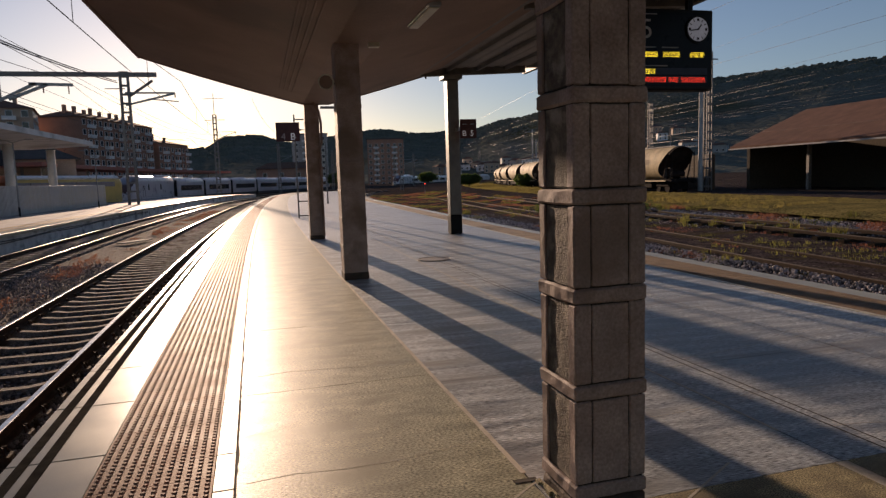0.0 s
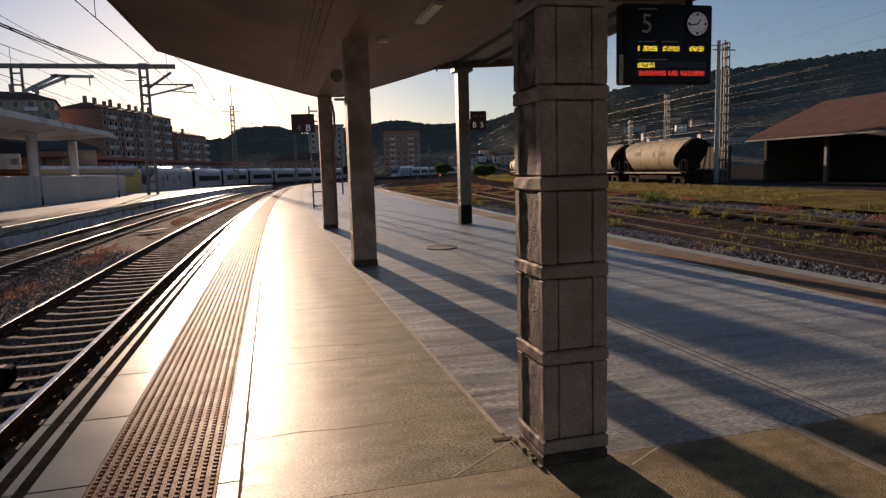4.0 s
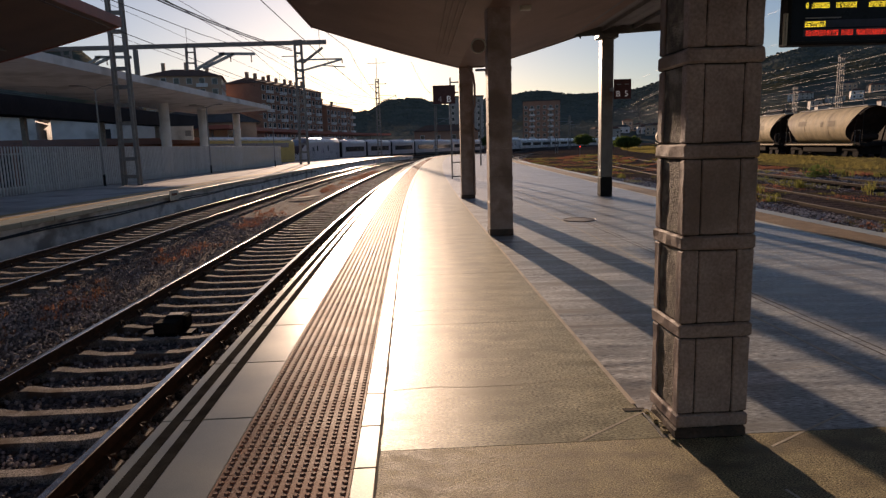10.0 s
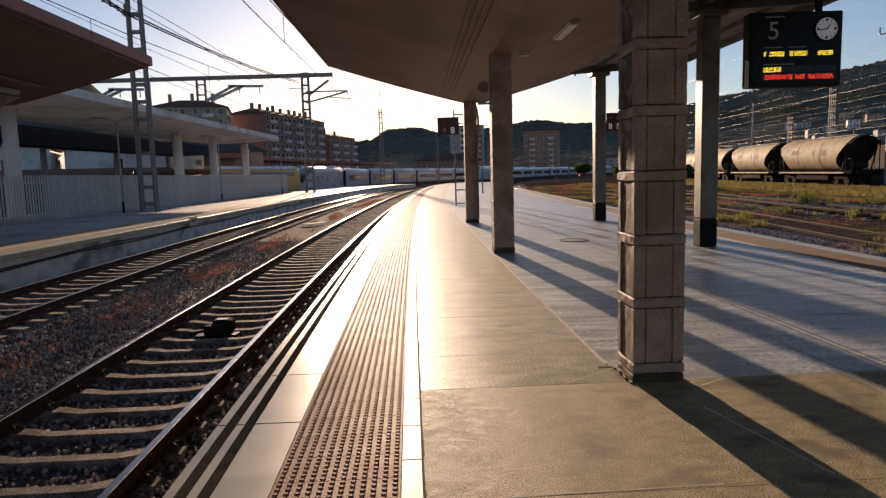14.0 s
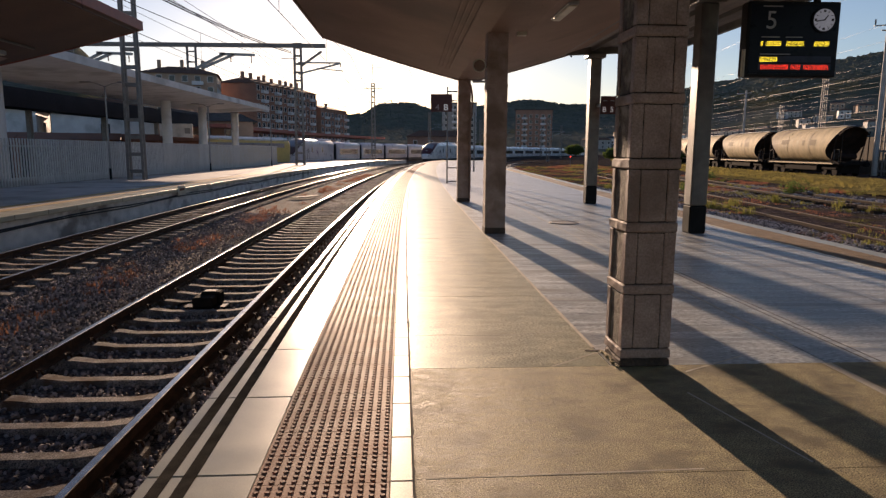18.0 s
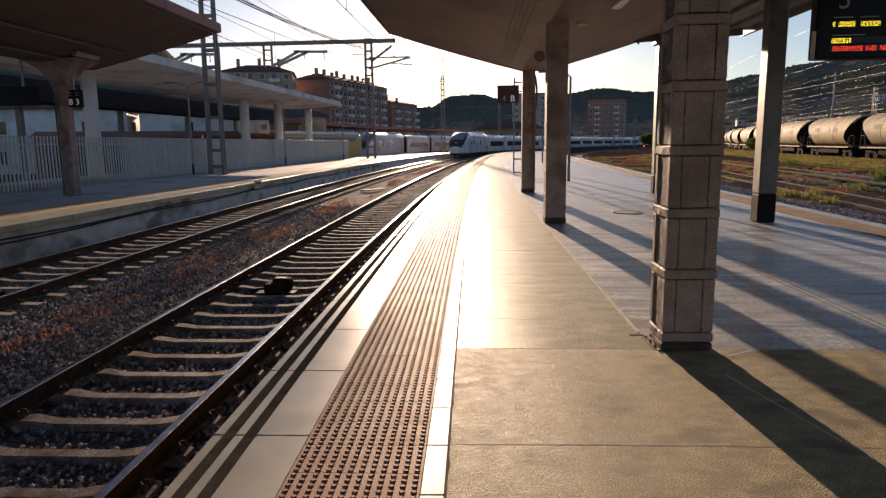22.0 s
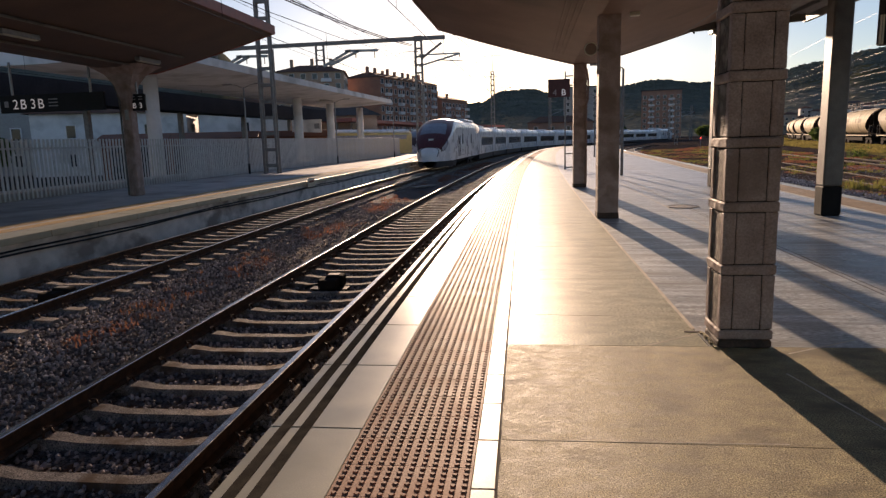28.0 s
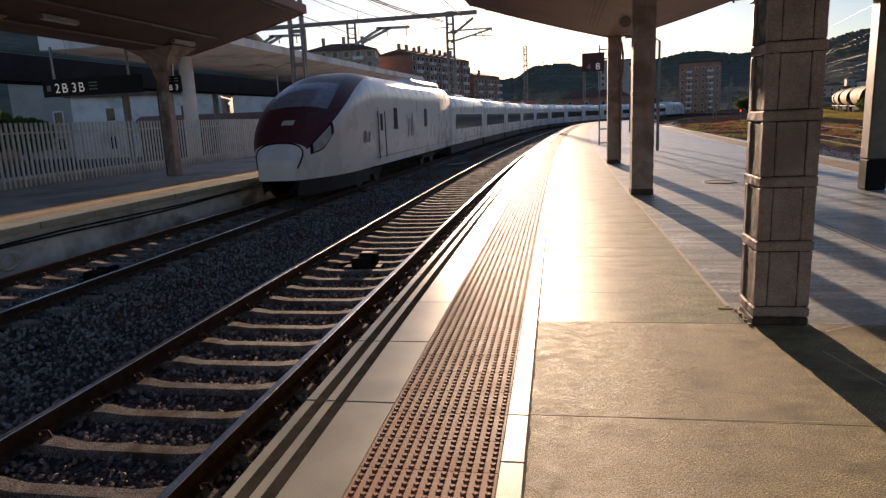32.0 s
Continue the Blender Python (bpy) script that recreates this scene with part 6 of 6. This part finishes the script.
def tree(x, y, z, h, r, seed, label):
    th = thing("tree", label, "tree", m=pose(x, y, z))
    rnd = random.Random(seed)
    tr = tube([(0, 0, 0), (0.1, 0, h * 0.35), (0.0, 0.1, h * 0.6)], [0.25, 0.17, 0.08], 8)
    for k in range(6):
        a = k * 1.05
        tube([(0, 0, h * 0.35), (r * 0.4 * math.cos(a), r * 0.4 * math.sin(a), h * 0.6), (r * 0.7 * math.cos(a), r * 0.7 * math.sin(a), h * 0.75)], [0.09, 0.05, 0.02], 5, tr)
    part("trunk", tr, BARK, th)
    verts, faces = [], []
    for _ in range(1500):
        while True:
            p = Vector((rnd.uniform(-1, 1), rnd.uniform(-1, 1), rnd.uniform(-1, 1)))
            if 0.35 < p.length < 1 + 0.25 * noise.noise(p * 2 + Vector((seed, 0, 0))):
                break
        c = Vector((p.x * r, p.y * r, h * 0.66 + p.z * h * 0.34))
        q = Euler((rnd.uniform(0, 6), rnd.uniform(0, 6), 0)).to_matrix() * rnd.uniform(0.2, 0.42)
        n = len(verts)
        verts += [tuple(c + q @ Vector(v)) for v in ((-1, 0, 0), (0, -0.5, 0.1), (1, 0, 0), (0, 0.5, 0.1))]
        faces.append((n, n + 1, n + 2, n + 3))
    me = bpy.data.meshes.new("crown")
    me.from_pydata(verts, [], faces)
    part("crown", me, LEAF, th)


def build_trees():
    for i, (az, d, h, r) in enumerate(((5.3, 270, 7, 4.5), (4.6, 260, 6, 4), (-0.8, 300, 9, 5), (-47, 62, 4.6, 2.6), (-44.5, 66, 4.2, 2.2), (12.5, 230, 5, 3.5), (16, 150, 3.5, 3), (21, 120, 3, 2.5))):
        x, y = polar(az, d)
        tree(x, y, -1.0, h, r, i + 3, "dark leafy tree by the railway")
    # bushes in the yard
    for i, (x, y, h) in enumerate(((21.5, 38.0, 0.75), (17.2, 43, 0.5), (24.0, 56, 0.8))):
        th = thing("bush", "low bright green bush among the weeds", "bush", "yard bushes", m=pose(x, y, -0.95))
        rnd = random.Random(i)
        verts, faces = [], []
        for _ in range(700):
            p = Vector((rnd.gauss(0, 0.45), rnd.gauss(0, 0.45), abs(rnd.gauss(0, 0.5)))) * h
            q = Euler((rnd.uniform(0, 6), rnd.uniform(0, 6), 0)).to_matrix() * rnd.uniform(0.05, 0.11)
            n = len(verts)
            verts += [tuple(p + q @ Vector(v)) for v in ((-1, 0, 0), (0, -0.45, 0.1), (1, 0, 0), (0, 0.45, 0.1))]
            faces.append((n, n + 1, n + 2, n + 3))
        me = bpy.data.meshes.new("foliage")
        me.from_pydata(verts, [], faces)
        part("foliage", me, LEAF, th)


# ---- trains ----
HALF_W, BODY_H, SKIRT_Z = 1.46, 3.45, 0.68       # over the rail


def section(v, hw, z0, z1):
    """A point of the body's cross section, v from -1 (left sill) over the roof to 1."""
    a = abs(v)
    sg = 1 if v >= 0 else -1
    if a > 0.5:
        k = (1 - a) / 0.5
        x = hw * (1.0 - 0.03 * (1 - k))
        z = z0 + (z1 - z0) * 0.72 * k
    else:
        t = (0.5 - a) / 0.5 * math.pi / 2
        n = 2.6
        x = hw * abs(math.cos(t)) ** (2 / n)
        z = z0 + (z1 - z0) * (0.72 + 0.28 * abs(math.sin(t)) ** (2 / n))
    return sg * x, z


NOSE = 6.0


def nose_shape(y):
    """Half width, sill and roof height at y metres behind the tip."""
    k = min(1, max(0, y / NOSE))
    hw = HALF_W * (1 - (1 - min(1, y / 3.4)) ** 2.6 * 0.62) if y < 3.4 else HALF_W
    top = 1.25 + (BODY_H + 0.55 - 1.25) * (1 - (1 - k) ** 2.15) ** 0.92
    sill = SKIRT_Z - 0.02 + 0.0 * k
    return hw, sill, top


def nose_point(y, v, out=0.0):
    hw, z0, z1 = nose_shape(y)
    x, z = section(v, hw + out, z0, z1 + out)
    return (x, y, z)


def shell(ys, vs, fn, bm=None):
    b = bm or bmesh.new()
    g = [[b.verts.new(fn(y, v)) for v in vs] for y in ys]
    for p, q in zip(g, g[1:]):
        for j in range(len(vs) - 1):
            b.faces.new((p[j], q[j], q[j + 1], p[j + 1]))
    return b


def wheel_set(th, y):
    bo = part("bogie", box(-1.05, 1.05, y - 1.5, y + 1.5, 0.3, 0.75, bevel=0.06), SKIRT, th)
    for dy in (-1.1, 1.1):
        for x in (-0.87, 0.87):
            w = bmesh.new()
            bmesh.ops.create_cone(w, cap_ends=True, segments=22, radius1=0.46, radius2=0.46, depth=0.13)
            part("wheel", moved(w, pose(x, y + dy, 0.46, 0, 90, 0)), SKIRT, bo)


CAR_L, POWER_L = 13.1, 20.5


def power_car(name, label, paint, mask_paint):
    """A streamlined power car whose tip lies at the origin, tail along +y."""
    th = thing(name, label, "train", "incoming train")
    L = POWER_L
    vs = [-1 + 2 * i / 40 for i in range(41)]
    ys = [0.0, 0.04, 0.12, 0.25, 0.45, 0.7, 1.0, 1.4, 1.9, 2.4, 3.0, 3.6, 4.3, 5.0, 5.6, 6.2, 8, 12, 16, L - 0.25]
    b = shell(ys, vs, nose_point)
    tip = [nose_point(0.0, v) for v in vs]
    b.faces.new([b.verts.new(p) for p in tip])
    back = [nose_point(L - 0.25, v) for v in vs]
    b.faces.new([b.verts.new(p) for p in back][::-1])
    bmesh.ops.remove_doubles(b, verts=b.verts[:], dist=0.0005)
    bmesh.ops.recalc_face_normals(b, faces=b.faces[:])
    body = part("body", b, paint, th, smooth=True)
    # windscreen mask: dark band from the nose brow to the roof
    def mask_v(y):
        k = min(1, max(0, (y - 0.4) / 5.0))
        return 0.43 * (1 - 0.42 * k ** 1.4)
    def mask(y, u):
        return nose_point(y, u * mask_v(y), 0.012)
    us = [-1 + 2 * i / 20 for i in range(21)]
    part("windscreen_mask", shell([0.42 + 5.4 * i / 24 for i in range(25)], us, mask), mask_paint, body, "dark glossy front mask", smooth=True)
    part("windscreen", shell([1.75 + 1.6 * i / 10 for i in range(11)], us, lambda y, u: nose_point(y, u * mask_v(y) * (0.6 - 0.06 * (y - 1.75)), 0.022)), WINDSCREEN, body, "raked windscreen with sky reflection in its colour", smooth=True)
    part("emblem", shell([0.98, 1.07, 1.16], [-0.5 + i / 6 for i in range(7)], lambda y, u: nose_point(y, u * 0.065, 0.024)), KERB, body, "pale emblem plate")
    for sg in (-1, 1):
        lamp = part("headlight", shell([0.5 + 1.0 * i / 6 for i in range(7)], [i / 6 for i in range(7)], lambda y, u: nose_point(y, sg * (0.41 + 0.24 * u * (1 - 0.7 * abs(y - 0.95)) - 0.02 * (y - 0.5)), 0.016)), BLACK, body, "black rimmed headlight", smooth=True)
        part("lamp_glass", shell([0.6 + 0.75 * i / 6 for i in range(7)], [i / 6 for i in range(7)], lambda y, u: nose_point(y, sg * (0.435 + 0.19 * u * (1 - 0.7 * abs(y - 0.95)) - 0.02 * (y - 0.5)), 0.026)), LAMP_LIT, lamp, "clear lamp glass", smooth=True)
    # coupler hatch seam
    seam = [nose_point(0.42 - 0.34 * abs(u) ** 2, u * 0.66, 0.006) for u in [-1 + i / 12 for i in range(25)]]
    part("hatch_seam", tube(seam, 0.026, 5), BLACK, body)
    part("skirt", shell([0.1, 0.3, 0.7, 1.4, 3, 8, 14, L - 0.3], [-1, -0.33, 0.33, 1], lambda y, v: ((nose_shape(y)[0] - 0.06) * v, y, SKIRT_Z if abs(v) > 0.9 else 0.2)), SKIRT, th, "dark under-nose skirt")
    ap = bmesh.new()
    for s in (-1, 1):
        shell([0.15, 0.6, 1.4, 3.0, 4.6], [0, 1], lambda y, v: (s * (nose_shape(y)[0] - 0.05 - 0.1 * (1 - v)), y, 0.2 + 0.5 * v), ap)
    part("apron", ap, SKIRT, th, "dark front apron")
    for sg in (-1, 1):
        for y, w, h, z in ((8.1, 0.5, 0.85, 1.9), (13.6, 0.5, 0.85, 1.9)):
            part("side_window", box(min(sg * 1.43, sg * 1.474), max(sg * 1.43, sg * 1.474), y - w / 2, y + w / 2, z, z + h, bevel=0.02), TRAIN_GLASS, body)
        door = part("cab_door", box(min(sg * 1.45, sg * 1.47), max(sg * 1.45, sg * 1.47), 5.65, 6.35, 0.85, 2.75, bevel=0.008), paint, th, "narrow cab door")
        part("door_window", box(min(sg * 1.465, sg * 1.482), max(sg * 1.465, sg * 1.482), 5.86, 6.14, 1.9, 2.5), TRAIN_GLASS, door)
        for y in (5.55, 6.45):
            part("door_rail", box(min(sg * 1.47, sg * 1.5), max(sg * 1.47, sg * 1.5), y - 0.02, y + 0.02, 0.9, 2.6), SKIRT, th)
        # slanted livery bars
        for k, (y, z, h, sl) in enumerate(((10.0, 1.55, 0.75, 0.3), (10.55, 1.55, 1.0, 0.4), (11.0, 1.55, 0.75, -0.28), (3.9, 1.55, 0.35, 0.13), (4.15, 1.55, 0.4, -0.13), (4.4, 1.55, 0.35, 0.13))):
            m = bmesh.new()
            box(-0.003, 0.003, -0.06, 0.06, 0, h, m)
            for v in m.verts:
                v.co.y += sl * v.co.z / h
            part("logo_bar", moved(m, pose(sg * 1.472, y, z)), LIVERY, th, "faint purple slanted mark")
        part("sill_line", box(min(sg * 1.455, sg * 1.475), max(sg * 1.455, sg * 1.475), 5.2, L - 0.6, 0.95, 0.97), LIVERY, th, "thin purple line")
    part("roof_pod", box(-0.9, 0.9, 13.5, L - 0.6, BODY_H + 0.4, BODY_H + 0.72, bevel=0.12), paint, th, "raised roof equipment")
    wheel_set(th, 5.6)
    wheel_set(th, 15.8)
    return th


def coach(name, label, paint, length, h_extra=0.2, group="incoming train", window_mat=None, band_z=(1.58, 2.5)):
    th = thing(name, label, "train", group)
    vs = [-1 + 2 * i / 32 for i in range(33)]
    def pt(y, v):
        k = 0.97 if y in (0.12, length - 0.12) else 1.0
        x, z = section(v, HALF_W * k, SKIRT_Z, (BODY_H + h_extra) * (0.99 if k < 1 else 1))
        return (x, y, z)
    b = shell([0.12, 0.3, length / 2, length - 0.3, length - 0.12], vs, pt)
    b.faces.new([b.verts.new(pt(0.12, v)) for v in vs])
    b.faces.new([b.verts.new(pt(length - 0.12, v)) for v in vs][::-1])
    bmesh.ops.remove_doubles(b, verts=b.verts[:], dist=0.0005)
    bmesh.ops.recalc_face_normals(b, faces=b.faces[:])
    body = part("body", b, paint, th, smooth=True)
    part("gangway", box(-1.25, 1.25, -0.12, 0.12, 0.6, BODY_H - 0.1), BLACK, th, "black gangway bellows")
    part("underframe", box(-1.3, 1.3, 0.3, length - 0.3, 0.15, SKIRT_Z), SKIRT, th)
    for sg in (-1, 1):
        band = part("window_band", box(min(sg * 1.43, sg * 1.473), max(sg * 1.43, sg * 1.473), 1.4, length - 1.4, *band_z, bevel=0.02), window_mat or TRAIN_GLASS, body, "long dark window band")
        for k in range(1, 5):
            y = 1.4 + (length - 2.8) * k / 5
            part("mullion", box(min(sg * 1.468, sg * 1.476), max(sg * 1.468, sg * 1.476), y - 0.05, y + 0.05, *band_z), SKIRT, band)
        part("sill_line", box(min(sg * 1.455, sg * 1.475), max(sg * 1.455, sg * 1.475), 0.5, length - 0.5, 0.95, 0.97), LIVERY, th)
    for y in (0.9, length - 0.9):
        part("wheel_pair", tube([(-0.95, y, 0.45), (0.95, y, 0.45)], 0.44, 18), SKIRT, th)
    part("roof_unit", box(-0.8, 0.8, length / 2 - 1.6, length / 2 + 1.6, BODY_H + h_extra - 0.06, BODY_H + h_extra + 0.1, bevel=0.08), paint, th)
    return th


# the tip of the moving train: seconds, metres along the line
NOSE_AT = ((0, 247), (6, 209), (13, 166), (16, 144), (20, 117), (24, 85.5), (28, 48), (30, 31.5), (31, 24), (32, 17.6))
NOSE_FIT = np.polynomial.Polynomial.fit([t for t, s in NOSE_AT], [s for t, s in NOSE_AT], 5)


def tip(t):
    return float(NOSE_FIT(t))


def car_pose(s_front, length, o, flip=False):
    a, b = at(s_front, o), at(s_front + length, o)
    d = b - a
    yaw = -math.degrees(math.atan2(d.x, d.y))
    if flip:
        return pose(b.x, b.y, RAIL_Z, 0, 0, yaw + 180)
    return pose(a.x, a.y, RAIL_Z, 0, 0, yaw)


TRAIN = []


def build_trains():
    lead = power_car("power_car", "white streamlined high-speed power car with a dark purple front", WHITE_PAINT, MASK)
    TRAIN.append((lead, 0.0, POWER_L, False))
    first = None
    for i in range(12):
        off = POWER_L + i * CAR_L
        if first is None:
            first = coach("coach", "white low-roofed high-speed coach with a dark window band", WHITE_PAINT, CAR_L)
            c = first
        else:
            c = copy_thing(first, pose(0, 0, 0))
        TRAIN.append((c, off, CAR_L, False))
    rear = copy_thing(lead, pose(0, 0, 0))
    TRAIN.append((rear, POWER_L + 12 * CAR_L, POWER_L, True))
    for ob, off, length, flip in TRAIN:
        ob.matrix_basis = car_pose(tip(0) + off, length, TRACKS["far"], flip)
    # a silver train standing on the next line
    pc = power_car("power_car", "mauve-silver train standing at a far platform", TRAIN2, MASK_BROWN)
    tagged(pc, group="standing train")
    pc.matrix_basis = car_pose(95, POWER_L, -21.5)
    first = None
    for i in range(7):
        m = car_pose(95 + POWER_L + i * CAR_L, CAR_L, -21.5)
        if first is None:
            first = coach("coach", "mauve-silver coach standing at a far platform", TRAIN2, CAR_L, 0.35, "standing train")
            first.matrix_basis = m
        else:
            copy_thing(first, m)
    rc = coach("railcar", "yellow and white railcar standing behind the fence", TRAIN_YEL, 19, 0.3, "", WINDSCREEN, (2.55, 3.1))
    part("roof_cap", box(-1.44, 1.44, 0.3, 18.7, 3.28, 3.84, bevel=0.26), WHITE_PAINT, rc, "white roof")
    rc.matrix_basis = pose(-27.5, 72, RAIL_Z, 0, 0, -23.2)


def motions():
    for ob, off, length, flip in TRAIN:
        walk(ob, [(t, car_pose(tip(t) + off, length, TRACKS["far"], flip)) for t in range(0, 33)])


build_ground()
build_island_pillars()
build_island_canopy()
build_loudspeaker()
build_side_canopy()
build_left_platform()
build_masts()
build_wires()
build_yard()
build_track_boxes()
build_island_posts()
build_hills()
build_town()
build_yard_side()
build_trees()
build_trains()
build_stones()
track(TRACKS["near"], -20, 240, "near running track with rusty rails on concrete sleepers", -6, 90, sleeper=SLEEPER_SHORT)
track(TRACKS["far"], -20, 420, "second running track used by the arriving train", 5, 95)
track(-21.5, 40, 230, "third track behind the far platform", 60, 60)
build_platform()
motions()
